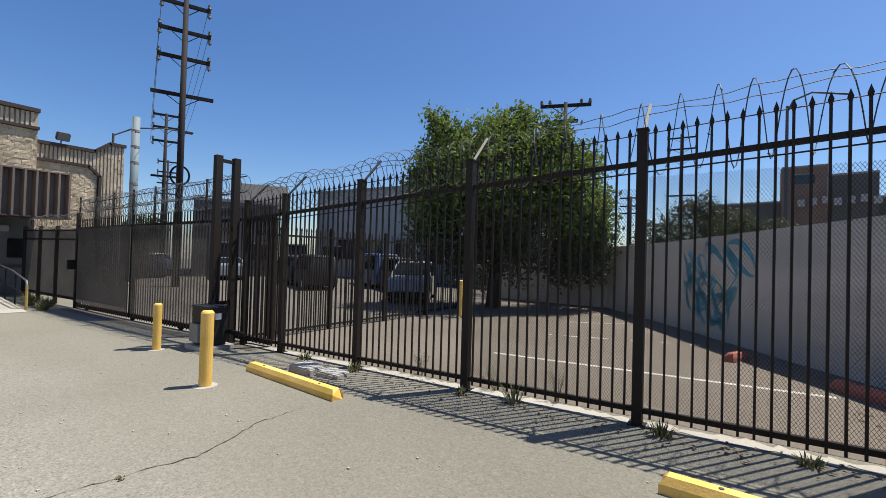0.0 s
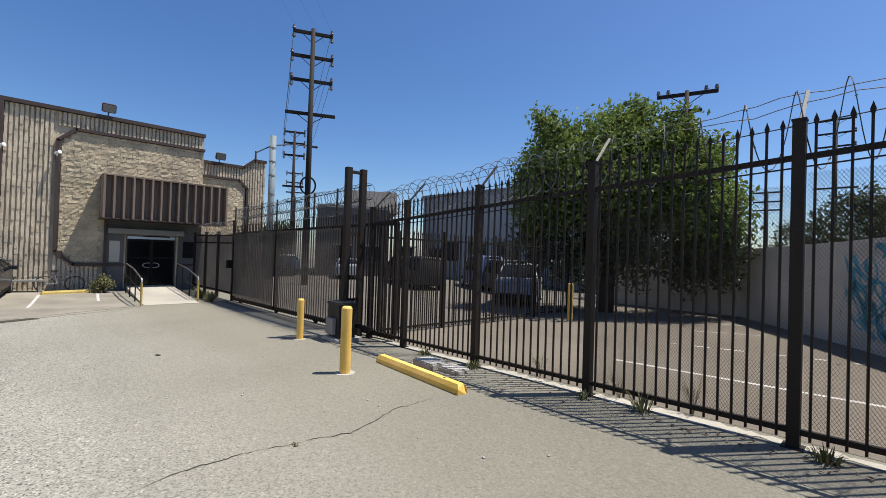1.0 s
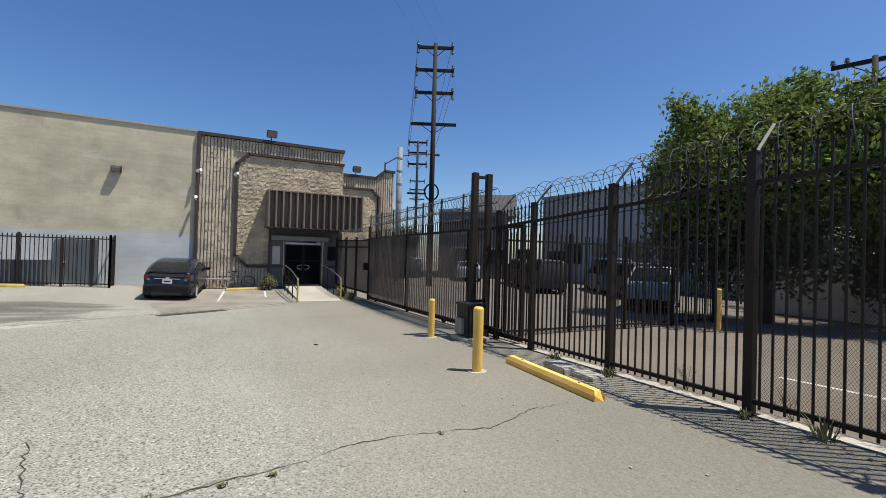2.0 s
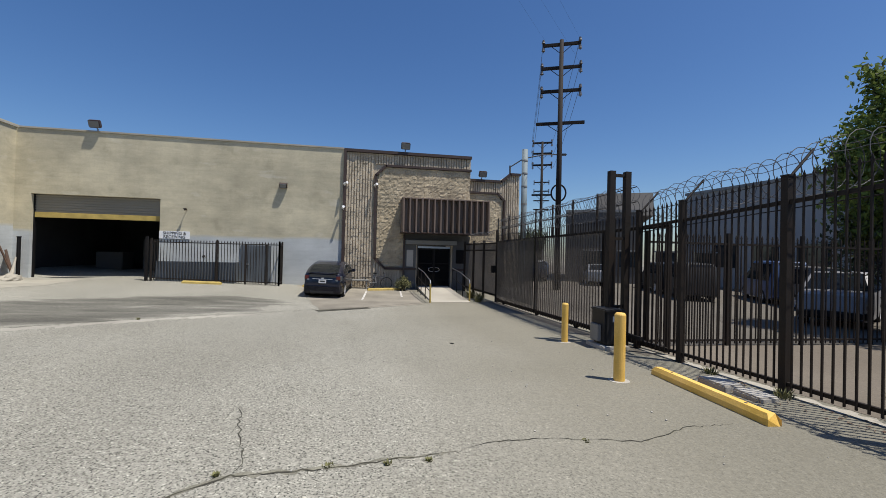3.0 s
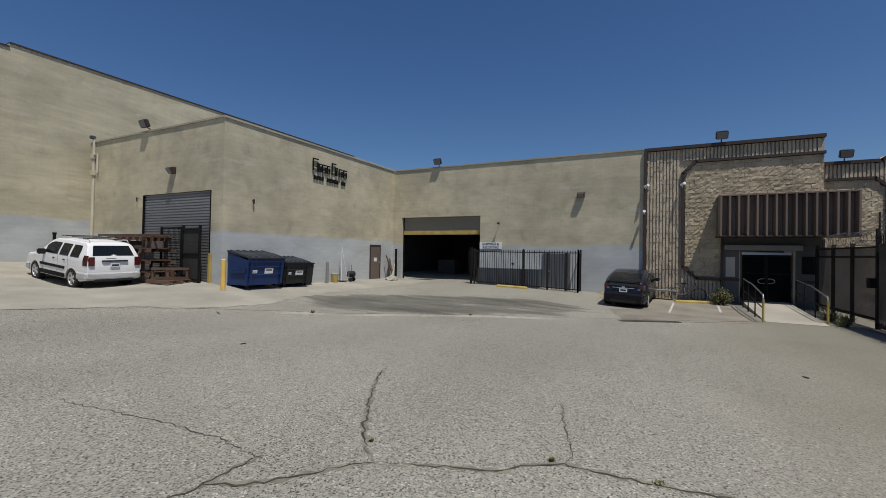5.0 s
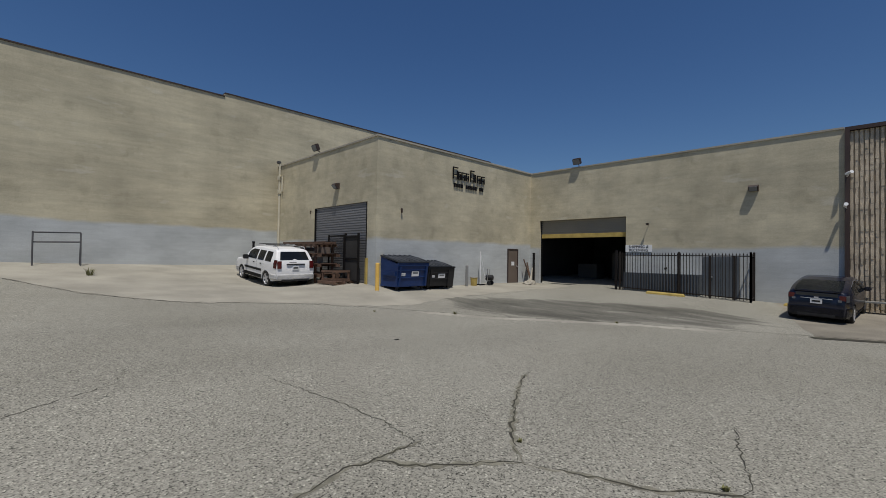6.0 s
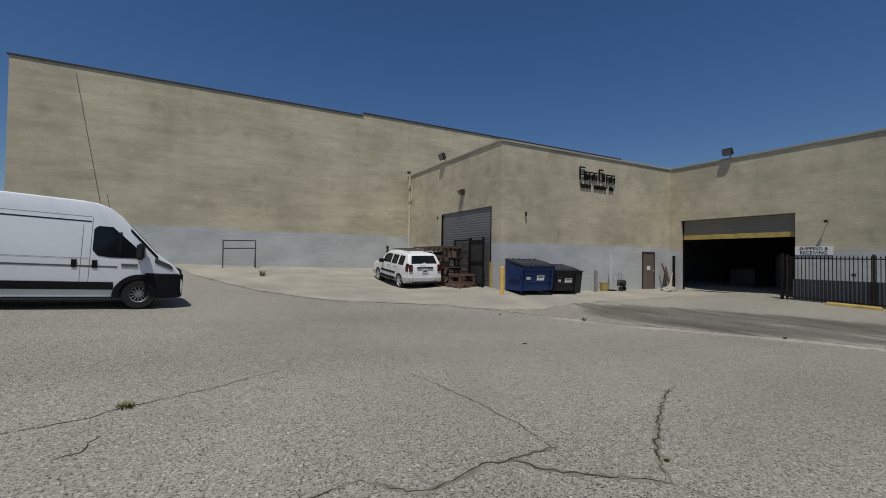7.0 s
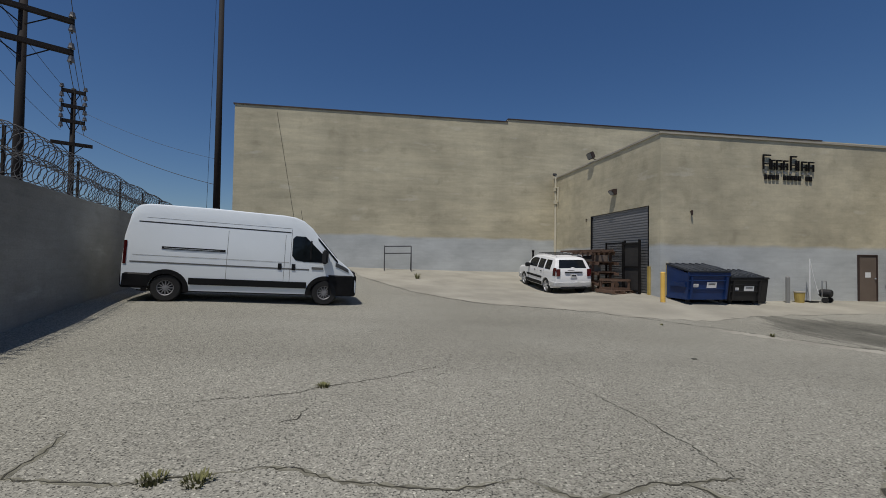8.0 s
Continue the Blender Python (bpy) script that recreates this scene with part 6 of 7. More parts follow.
shrub("entrance_shrub", -20.95, 1.15, gz(-20.95, 1.15), [(0, -0.12, 0.28, 0.22, 0.26, 0.24), (0.05, 0.15, 0.34, 0.22, 0.22, 0.22), (0, 0.0, 0.5, 0.16, 0.18, 0.17)], 1100, 0.08, WEED, "yellowish green shrub beside the entrance", 22)
shrub("far_tree", -31.0, 11.2, -0.3, [(0, 0, 2.4, 1.4, 1.3, 1.2), (0.8, 0.5, 3.1, 1.0, 1.0, 0.9), (-0.9, 0.2, 1.8, 1.0, 1.0, 0.9)], 5000, 0.17, LEAFDARK, "dark street tree beyond the sliding gate", 23)


def tuft(x, y, r, h, n, label, seed, mat=None):
    """A clump of weeds growing out of the ground."""
    rnd = random.Random(seed)
    bm = bmesh.new()
    for _ in range(n):
        a, q = rnd.uniform(0, 6.28), r * rnd.random() ** 0.7
        px, py = q * math.cos(a) * 0.5, q * math.sin(a) * 0.5
        lean = Vector((math.cos(a), math.sin(a), 0)) * rnd.uniform(0.2, 1.0) * h * 0.7
        hh, w = h * rnd.uniform(0.4, 1.0), 0.006 + 0.004 * rnd.random()
        sx, sy = -math.sin(a) * w, math.cos(a) * w
        b = [bm.verts.new((px + sx, py + sy, 0)), bm.verts.new((px - sx, py - sy, 0))]
        m = [bm.verts.new((px + lean.x * 0.4 + sx, py + lean.y * 0.4 + sy, hh * 0.6)), bm.verts.new((px + lean.x * 0.4 - sx, py + lean.y * 0.4 - sy, hh * 0.6))]
        t = bm.verts.new((px + lean.x, py + lean.y, hh))
        bm.faces.new((b[0], b[1], m[1], m[0]))
        bm.faces.new((m[0], m[1], t))
    o = solid("weed_tuft", bm, mat or WEED, label, "weed")
    o.matrix_basis = pose(x, y, gz(x, y) - 0.005)
    o["kind"] = "stuff"


k = 40
for x, y, r, h, n in ((-3.95, 1.4, 0.14, 0.03, 40), (-3.7, -1.9, 0.06, 0.06, 30), (-3.75, -1.05, 0.14, 0.035, 50), (-3.72, -0.55, 0.10, 0.05, 40), (-3.74, -0.2, 0.09, 0.05, 40), (1.26, -6.86, 0.16, 0.06, 90),
                      (1.91, -4.48, 0.2, 0.07, 90), (2.25, -4.53, 0.2, 0.06, 80), (-1.55, -22.3, 0.2, 0.35, 60), (-9.9, -10.8, 0.12, 0.12, 40), (-3.2, -3.5, 0.07, 0.05, 25),
                      (-17.9, 4.2, 0.3, 0.4, 150), (-18.6, 4.0, 0.3, 0.5, 150), (-17.2, 3.95, 0.25, 0.3, 100), (-12.2, -6.4, 0.08, 0.08, 20), (-7.6, -12.1, 0.08, 0.07, 20),
                      (-0.55, 4.85, 0.2, 0.16, 60), (-2.2, 4.9, 0.18, 0.3, 40), (-2.9, 4.82, 0.15, 0.12, 40), (-4.9, 4.86, 0.2, 0.15, 60), (-6.2, 4.9, 0.25, 0.12, 70), (0.6, 4.85, 0.2, 0.1, 50), (-9.3, 4.7, 0.25, 0.15, 80)):
    k_size = 0.7 if h <= 0.06 and x < 0 else 1.0
    tuft(x, y, r * k_size, h * k_size, n, "small dry weeds in a ground crack", k)
    k += 1
for x, y, h, sd in ((-1.75, 5.25, 0.55, 71), (-2.6, 5.2, 0.35, 72), (-3.9, 5.3, 0.4, 73)):
    t = thing("tall_weed", "thin dry branching weed at the fence foot", "weed", x, y, gz(x, y))
    rnd = random.Random(sd)
    bm = bmesh.new()
    for _ in range(9):
        tip = Vector((rnd.uniform(-0.22, 0.22), rnd.uniform(-0.15, 0.15), h * rnd.uniform(0.5, 1.0)))
        tube(bm, [(0, 0, 0), tip * 0.5 + Vector((0, 0, 0.04)), tip], 0.004, 3, 0.002)
        for q in range(4):
            s = tip * rnd.uniform(0.4, 0.95)
            tube(bm, [s, s + Vector((rnd.uniform(-0.07, 0.07), rnd.uniform(-0.07, 0.07), rnd.uniform(0.02, 0.09)))], 0.003, 3, 0.001)
    part("stalks", bm, WEED, t)


# utility poles and wires
def insulator(bm, p, h):
    x, y, z = p
    tube(bm, [(x, y, z), (x, y, z + h * 0.3)], 0.03, 6)
    tube(bm, [(x, y, z + h * 0.3), (x, y, z + h * 0.55), (x, y, z + h)], 0.11, 8, 0.07)


def utility_pole(x, y, height, r, arms, turn, label, z0=-0.6, hang=True):
    """A wooden pole with crossarms: (height, half length, with insulators)."""
    p = thing("utility_pole", label, "utility pole", x, y, z0, turn, "utility poles")
    part("pole", tubed([(0, 0, 0), (0, 0, height - z0)], r, 12, r * 0.62), WOODPOLE, p, smooth=True)
    for z, h, ins in arms:
        z -= z0
        arm = part("crossarm", boxed(-0.07 + r * 0.75, 0.07 + r * 0.75, -h, h, z - 0.09, z + 0.09, 0.01), WOODPOLE, p)
        for s in (-1, 1):
            part("brace", tubed([(r * 0.75, s * h * 0.55, z - 0.06), (r * 0.75, s * 0.05, z - 0.55)], 0.022, 5), WOODPOLE, arm)
        if ins:
            for s in (-0.95, -0.62, 0.62, 0.95) if ins > 1 else (-0.95, 0.95):
                bm = bmesh.new()
                insulator(bm, (r * 0.75, s * h, z + 0.07), 0.26)
                part("insulator", bm, PORCELAIN, arm)
                if hang:
                    bm = bmesh.new()
                    insulator(bm, (r * 0.75, s * h, z - 0.42), 0.3)
                    part("insulator", bm, PORCELAIN, arm)
    return p


main = utility_pole(-23.62, 10.5, 14.6, 0.19, [(14.4, 1.12, 1), (13.0, 1.18, 1), (11.6, 1.18, 1), (9.66, 1.4, 0)], 155, "tall weathered wooden utility pole with four crossarms")
ring = part("cable_coil", tubed([(0.25, 0.42 * math.cos(t), 6.1 + 0.5 * math.sin(t)) for t in np.linspace(0, 6.28, 25)], 0.05, 6), BLACK, main, "dark slack-cable ring")
utility_pole(-41.3, 17.1, 13.5, 0.18, [(13.4, 1.0, 1), (12.3, 1.0, 1), (11.1, 1.0, 1), (8.0, 1.0, 0)], 155, "wooden utility pole farther down the street")
utility_pole(-63.0, 26.5, 13.5, 0.18, [(13.3, 1.2, 1), (11.9, 1.2, 1), (10.4, 1.2, 0), (9.0, 1.2, 0)], 155, "distant wooden utility pole")
utility_pole(-7.9, 23.75, 10.65, 0.16, [(10.5, 1.4, 2), (9.6, 0.7, 0)], 110, "wooden utility pole with a slanting crossarm behind the tree", hang=False)
utility_pole(-5.2, 59.8, 17.6, 0.25, [(17.2, 1.6, 1), (15.8, 1.6, 1), (14.4, 1.6, 1), (10.0, 1.8, 0)], 95, "distant railway power pole", hang=False)
utility_pole(-11.3, 62.0, 10.5, 0.2, [(10.3, 1.4, 0), (9.2, 1.4, 0), (8.2, 1.4, 0)], 95, "distant low railway pole", hang=False)
south = utility_pole(12.35, -17.1, 11.6, 0.17, [(11.2, 1.3, 1), (9.95, 1.3, 1), (8.85, 1.3, 1)], 125, "dark wooden utility pole behind the boundary wall")
utility_pole(16.6, -26.4, 10.6, 0.16, [(10.4, 0.5, 1), (9.6, 0.5, 1), (8.8, 0.5, 1), (7.6, 0.85, 0)], 122, "wooden utility pole beyond the boundary wall")
utility_pole(9.07, -25.6, 17.5, 0.2, [(18.0, 1.2, 1)], 100, "tall dark wooden pole at the corner of the tall wall")


def cable(name, a, b, sag, r=0.012, group=""):
    a, b = Vector(a), Vector(b)
    o = solid(name, tubed([a.lerp(b, t) - Vector((0, 0, sag * 4 * t * (1 - t))) for t in np.linspace(0, 1, 15)], r, 4), DARKWIRE, "thin dark overhead wire between the poles", "wire", group="overhead wires")


for z, s in ((14.7, 1.06), (13.3, 1.12), (11.9, 1.12)):
    for q in (-1, 1):
        dx, dy = -math.sin(radians(155)) * q * s, math.cos(radians(155)) * q * s
        cable("overhead_wire", (-23.62 + dx, 10.5 + dy, z), (-41.3 + dx, 17.1 + dy, z - 1.1), 0.35)
for z, q in ((14.7, -1), (14.7, 1), (13.3, -1)):
    cable("overhead_wire", (-23.62 - math.sin(radians(155)) * q, 10.5 + math.cos(radians(155)) * q, z), (12.4 + q * 0.8, -17.1 - q * 1.0, z - 3.3), 0.6, 0.003)
for z in (11.2, 9.95, 8.85):
    for q in (-1, 1):
        cable("overhead_wire", (12.4 - math.sin(radians(125)) * q * 1.2, -17.1 + math.cos(radians(125)) * q * 1.2, z - 0.15), (16.6 - q * 0.3, -26.4 - q * 0.4, z - 0.6), 0.15)
cable("overhead_wire", (16.6, -26.4, 9.6), (9.0, -25.6, 7.0), 0.3, 0.008)
cable("overhead_wire", (16.6, -26.4, 8.4), (9.0, -25.6, 5.6), 0.3, 0.014)
cable("guy_wire", (9.3, -25.5, 17.0), (9.55, -25.4, 1.0), 0.0, 0.01)
cable("wall_cable", (6.1, YB + 0.03, 9.9), (4.9, YB + 0.03, 3.0), 0.0, 0.007)

# smokestack and street lamp by the set-back bay
t = thing("vent_stack", "tall galvanised vent stack with seam bands", "vent stack", -28.0, 10.05, -0.3)
part("duct", tubed([(0, 0, 0), (0, 0, 9.35)], 0.2, 18), STACK, t, smooth=True)
for z in (5.5, 6.7, 7.6, 8.5):
    part("band", tubed([(0, 0, z), (0, 0, z + 0.12)], 0.212, 18), GREYPAINT, t)
t = thing("street_lamp", "street lamp arm with a cobra head", "street lamp", -28.6, 9.2, -0.3)
part("mast", tubed([(0, 0, 0), (0, 0, 8.3)], 0.08, 10, 0.06), WIRE, t)
part("arm", tubed([(0, 0, 8.2), (0.3, 0.9, 8.8), (0.75, 2.2, 9.05), (1.05, 3.0, 9.05)], 0.04, 8), WIRE, t)
part("lamp_head", boxed(-0.14, 0.14, -0.35, 0.35, -0.06, 0.06, 0.04), WIRE, t).matrix_basis = pose(1.15, 3.3, 9.04, 0, 0, -18)
t = thing("street_lamp", "tall galvanised street lamp with a long curved arm", "street lamp", 2.9, 34.9, 0.0)
part("mast", tubed([(0, 0, 0), (0, 0, 12.0)], 0.14, 10, 0.08), WIRE, t)
part("arm", tubed([(0, 0, 11.6), (0.3, -0.05, 12.3), (1.2, -0.2, 12.6), (2.9, -0.4, 12.1)], 0.06, 8), WIRE, t)

# buildings beyond
def block(name, label, pts, z1, mat, windows=(), roof_mat=None):
    """A far building on a four-cornered plan; windows: (side, along, sill, width, height)."""
    b = thing(name, label, "building", pts[0][0], pts[0][1], -0.5)
    loc = [(x - pts[0][0], y - pts[0][1]) for x, y in pts]
    part("wall", prismed(loc, "z", 0, z1 + 0.5), mat, b)
    cx, cy = sum(p[0] for p in loc) / len(loc), sum(p[1] for p in loc) / len(loc)
    part("roof", prismed([(cx + (x - cx) * 1.01, cy + (y - cy) * 1.01) for x, y in loc], "z", z1 + 0.5, z1 + 0.7), roof_mat or GREYPAINT, b)
    for side, along, sill, w, h in windows:
        p, q = Vector(loc[side]), Vector(loc[(side + 1) % len(loc)])
        d = (q - p).normalized()
        n = Vector((d.y, -d.x))
        a = math.degrees(math.atan2(d.y, d.x))
        o = part("window", boxed(-w / 2, w / 2, -0.05, 0.05, 0, h), GLASS, b)
        c = p + d * along
        o.matrix_basis = pose(c.x, c.y, sill + 0.5, 0, 0, a)
        part("window_frame", boxed(-w / 2 - 0.08, w / 2 + 0.08, -0.08, 0.08, h, h + 0.1), GREYPAINT, o)
    return b


block("warehouse", "long pale rendered warehouse across the street", [(-10.0, 26.0), (-30.0, 24.6), (-31.0, 44.0), (-10.0, 44.0)], 6.8, PALEBUILD,
      [(0, 2 + 2.9 * i, 1.2, 1.8, 1.6) for i in range(6)])
block("shed", "low dark shed building across the street", [(-29.0, 20.0), (-41.0, 26.0), (-43.5, 21.0), (-31.5, 15.0)], 5.2, DARKBUILD, [(3, 2 + 2.6 * i, 1.0, 1.4, 1.2) for i in range(4)])
t = thing("gable_roof", "dark pitched roof rising over the shed", "roof", -31.0, 17.5, 5.0, 150)
part("slope", prismed([(0.0, 0.0), (8.0, 0.0), (1.0, 1.9)], "y", -4.0, 0.0), DARKBUILD, t)
block("street_building", "dim low building far down the street", [(-52.0, 12.0), (-56.0, 24.0), (-66.0, 22.0), (-62.0, 10.0)], 4.2, DARKBUILD, [(0, 1.5 + 2.4 * i, 1.0, 1.4, 1.5) for i in range(4)])
block("brick_tower", "brown brick rooftop house with sprayed panels", [(4.6, 60.0), (8.4, 59.6), (8.6, 64.0), (4.8, 64.4)], 12.4, BRICKRED, [(0, 1.9, 10.6, 1.8, 1.0)])
block("viaduct", "long dark concrete viaduct in the distance", [(-2.0, 62.0), (40.0, 55.0), (41.0, 60.0), (-1.0, 67.0)], 8.8, DARKBUILD)
block("rooftop_house", "dark sprayed rooftop house on the viaduct", [(8.8, 59.8), (12.2, 59.2), (12.5, 62.0), (9.0, 62.6)], 11.3, DARKBUILD)
for i in range(9):
    o = solid("sprayed_panel", boxed(-0.3, 0.3, -0.03, 0.03, 0, 0.75), PALEBUILD, "pale sprayed mark on the far parapet", "spray mark")
    o.matrix_basis = pose(6.2 + i * 0.95, 58.9 - i * 0.15, 8.05 + 0.12 * (i % 3), 0, 4 * (i % 3) - 4, -9)
block("far_block", "pale low block beyond the railway", [(-60, 70), (-20, 82), (-24, 95), (-64, 83)], 6.0, PALEBUILD, [(0, 3 + 4 * i, 2.0, 2.0, 1.5) for i in range(8)])
block("far_block", "grey low block south of the yard", [(20, -60), (34, -30), (44, -34), (30, -64)], 4.0, DARKBUILD)


# marks on the ground
rnd = random.Random(5)
EDGE = [(1.2, -22.4), (-1.1, -17.75), (-2.9, -15.55), (-5.6, -14.35), (-7.5, -13.15), (-9.2, -12.7), (-10.9, -12.9), (-13.2, -13.3), (-17.0, -12.9), (XD + 0.02, -12.7)]
BACK = [(2.2, YB - 0.4), (-0.6, YB - 0.4), (-4.0, YB - 0.4), (-7.5, YB - 0.4), (-10.8, YB - 0.4), (-10.7, -19.0), (-11.0, YS - 0.02), (-13.2, YS - 0.02), (-17.0, YS - 0.02), (XD + 0.02, YS - 0.02)]


def lofted(front, back, lift, n, m, wobble):
    """A patch laid on the ground between two lines, ragged along the front one."""
    bm = bmesh.new()
    g = []
    for i in range(n + 1):
        u = i / n * (len(front) - 1)
        k = min(int(u), len(front) - 2)
        a, b = Vector(front[k]).lerp(Vector(front[k + 1]), u - k), Vector(back[k]).lerp(Vector(back[k + 1]), u - k)
        q = Vector((a.x, a.y, 0.0))
        o = wobble * (noise.noise(q * 0.9) + 0.6 * noise.noise(q * 3.1))
        a += (b - a).normalized() * o
        g.append([bm.verts.new((p.x, p.y, gz(p.x, p.y) + lift)) for p in (a.lerp(b, j / m) for j in range(m + 1))])
    for p, q in zip(g, g[1:]):
        for j in range(m):
            bm.faces.new((p[j], p[j + 1], q[j + 1], q[j]))
    return bm


solid("concrete_apron", lofted(EDGE, BACK, 0.008, 150, 40, 0.4), APRON, "pale worn concrete apron along the walls", "apron", "structure", smooth=True)
CRACKS = (
    (0.010, [(3.1, -6.15), (2.66, -6.3), (2.32, -6.42), (1.98, -6.5), (1.62, -6.57), (1.28, -6.86), (1.0, -6.99), (0.37, -7.3), (-0.12, -7.63), (-0.6, -7.95), (-0.86, -8.81)]),
    (0.007, [(1.61, -5.61), (1.43, -5.73), (1.34, -6.09)]),
    (0.014, [(-2.19, -7.38), (-2.27, -6.64), (-2.4, -5.91), (-2.46, -5.42), (-2.46, -5.05), (-2.5, -4.72), (-2.44, -4.4), (-2.42, -4.1), (-2.39, -3.91)]),
    (0.020, [(-0.59, -4.33), (-0.78, -4.10), (-0.94, -3.97), (-1.24, -4.0), (-1.63, -4.13), (-1.91, -4.1), (-2.2, -4.13), (-2.47, -4.12)]),
    (0.026, [(-1.91, -4.1), (-2.08, -3.84), (-2.17, -3.73), (-2.57, -3.46), (-2.84, -3.24)]),
    (0.026, [(-2.84, -3.24), (-3.08, -3.49), (-3.45, -3.79), (-3.88, -4.07), (-4.56, -4.49), (-5.21, -4.85), (-5.6, -4.97)]),
    (0.018, [(1.72, -4.63), (1.49, -4.68), (1.23, -4.64), (0.9, -4.42), (0.6, -4.34), (0.13, -4.21), (-0.17, -4.22), (-0.36, -4.28), (-0.59, -4.33)]),
    (0.018, [(3.47, -5.50), (3.35, -5.20), (3.33, -4.63), (2.49, -4.48), (1.72, -4.63)]),
    (0.022, [(-2.84, -3.24), (-2.95, -3.0), (-3.13, -2.6), (-3.27, -2.24), (-3.5, -2.06), (-3.69, -1.80), (-3.69, -1.52), (-3.70, -1.18), (-3.75, -0.84), (-3.82, -0.36), (-3.87, 0.12)]),
    (0.011, [(-3.87, 0.12), (-4.02, 0.42), (-4.07, 0.9), (-3.98, 1.43), (-3.85, 2.0), (-4.13, 2.66), (-4.16, 3.33)]),
    (0.010, [(-3.72, -1.76), (-4.04, -1.79), (-4.62, -1.97), (-5.39, -2.17)]),
)
for wide, pts in CRACKS:
    if wide >= 0.018:
        solid("crack_margin", strip(pts, wide * 3.0, 0.002, 0.03, rnd, True), CRACKDUST, "crumbled dusty margin along a crack", "crack", "structure")
    solid("ground_crack", strip(pts, max(wide, 0.014) * 0.8, 0.005, 0.026, rnd, True), CRACK, "dark jagged crack in the asphalt", "crack", "structure")
SEAM = EDGE[:5] + [(-9.25, -11.7), (-10.0, -10.9), (-11.3, -8.5), (-13.4, -4.0), (-15.5, -0.5), (-16.7, 1.7)]
solid("swale", strip([(x + 0.22, y + 0.1) for x, y in SEAM[5:9]], 0.42, 0.0035, 0.05, rnd), SWALE, "pale worn gutter strip beside the paving joint", "gutter", "structure")
solid("pavement_joint", strip(SEAM, 0.028, 0.010, 0.04, rnd), CRACK, "weedy joint between two lots of paving", "joint", "structure")
solid("kerb_lip", strip([(-14.1, -2.2), (-15.1, -0.55)], 0.30, 0.012), CRACK, "dark broken edge of the parking slab", "kerb", "structure")
solid("parking_slab", sheet([(-14.2, -2.1), (-16.3, 1.55), (XD, 1.6), (XD, -3.9)], 0.006, 24, 0.08), SLAB, "darker brownish worn parking slab before the entrance", "parking slab", "structure", smooth=True)
for a, b in (((-17.6, -0.8), (-20.6, -0.6)), ((-18.6, 0.9), (-20.6, 1.0))):
    solid("parking_line", strip([a, b], 0.08, 0.012), WHITELINE, "faded pale parking line", "road marking", "structure")
for a, b in (((-3.76, 7.44), (1.18, 7.57)), ((-4.2, 10.15), (-0.51, 10.85)), ((-4.1, 12.76), (-2.47, 13.38)), ((-4.0, 15.0), (-3.2, 15.3))):
    solid("parking_line", strip([a, b], 0.10, 0.004), WHITELINE, "worn white parking line in the side lot", "road marking", "structure")
# dark asphalt strip painted in for the shadow along the gate
solid("gate_track_shadow", strip([(-7.6, 4.95), (-17.4, 4.6)], 0.5, 0.005), STREET, "strip along the sliding-gate track, coloured dark in place of the gate's shadow", "gate track", "structure")
solid("fence_footing", strip([(4.0, 5.08), (-8.2, 5.08)], 0.19, 0.006, 0.03, rnd), CONCRETE, "rough pale concrete footing under the fence", "footing", "structure")
bm = bmesh.new()
for _ in range(420):
    x, y = rnd.uniform(-6, 4), 4.75 - abs(rnd.gauss(0, 0.22)) + rnd.uniform(0, 0.3)
    if rnd.random() < 0.35:
        x, y = rnd.uniform(1.2, 3.4), rnd.uniform(5.8, 8.2)
    a, s, z = rnd.uniform(0, 6.3), rnd.uniform(0.012, 0.04), gz(x, y) + 0.012
    c, q = math.cos(a) * s, math.sin(a) * s
    v = [bm.verts.new((x + c, y + q, z)), bm.verts.new((x - q * 0.5, y + c * 0.5, z + 0.01)), bm.verts.new((x - c, y - q, z)), bm.verts.new((x + q * 0.5, y - c * 0.5, z + 0.006))]
    bm.faces.new((v[0], v[1], v[2]))
    bm.faces.new((v[0], v[2], v[3]))
solid("leaf_litter", bm, PALLET, "dry leaf litter along the fence foot", "leaf litter", "stuff")
bm = bmesh.new()
for _ in range(260):
    x, y = rnd.uniform(-12, 4), rnd.uniform(-9, 4)
    s, z = rnd.uniform(0.004, 0.013), gz(x, y)
    box(bm, x - s, x + s, y - s * 0.8, y + s * 0.8, z - 0.002, z + s)
solid("loose_gravel", bm, KERB_CONC, "scattered loose gravel on the asphalt", "gravel", "stuff")
for x, y in ((-8.95, 1.1), (-5.4, -8.2), (-0.9, 10.4)):
    o = solid("litter_scrap", boxed(-0.05, 0.05, -0.025, 0.025, 0, 0.012, 0.004), BLACK, "small dark scrap lying on the ground", "scrap")
    o.matrix_basis = pose(x, y, gz(x, y), 0, 0, rnd.uniform(0, 180))

# sprayed swirls on the boundary wall
d = Vector((1.84 + 1.17, 8.5 - 13.45)).normalized()
tag = thing("wall_graffiti", "faded teal spray-painted swirls on the grey wall", "graffiti", -1.17, 13.45, 0)
n = Vector((-d.y, d.x)) * -0.006
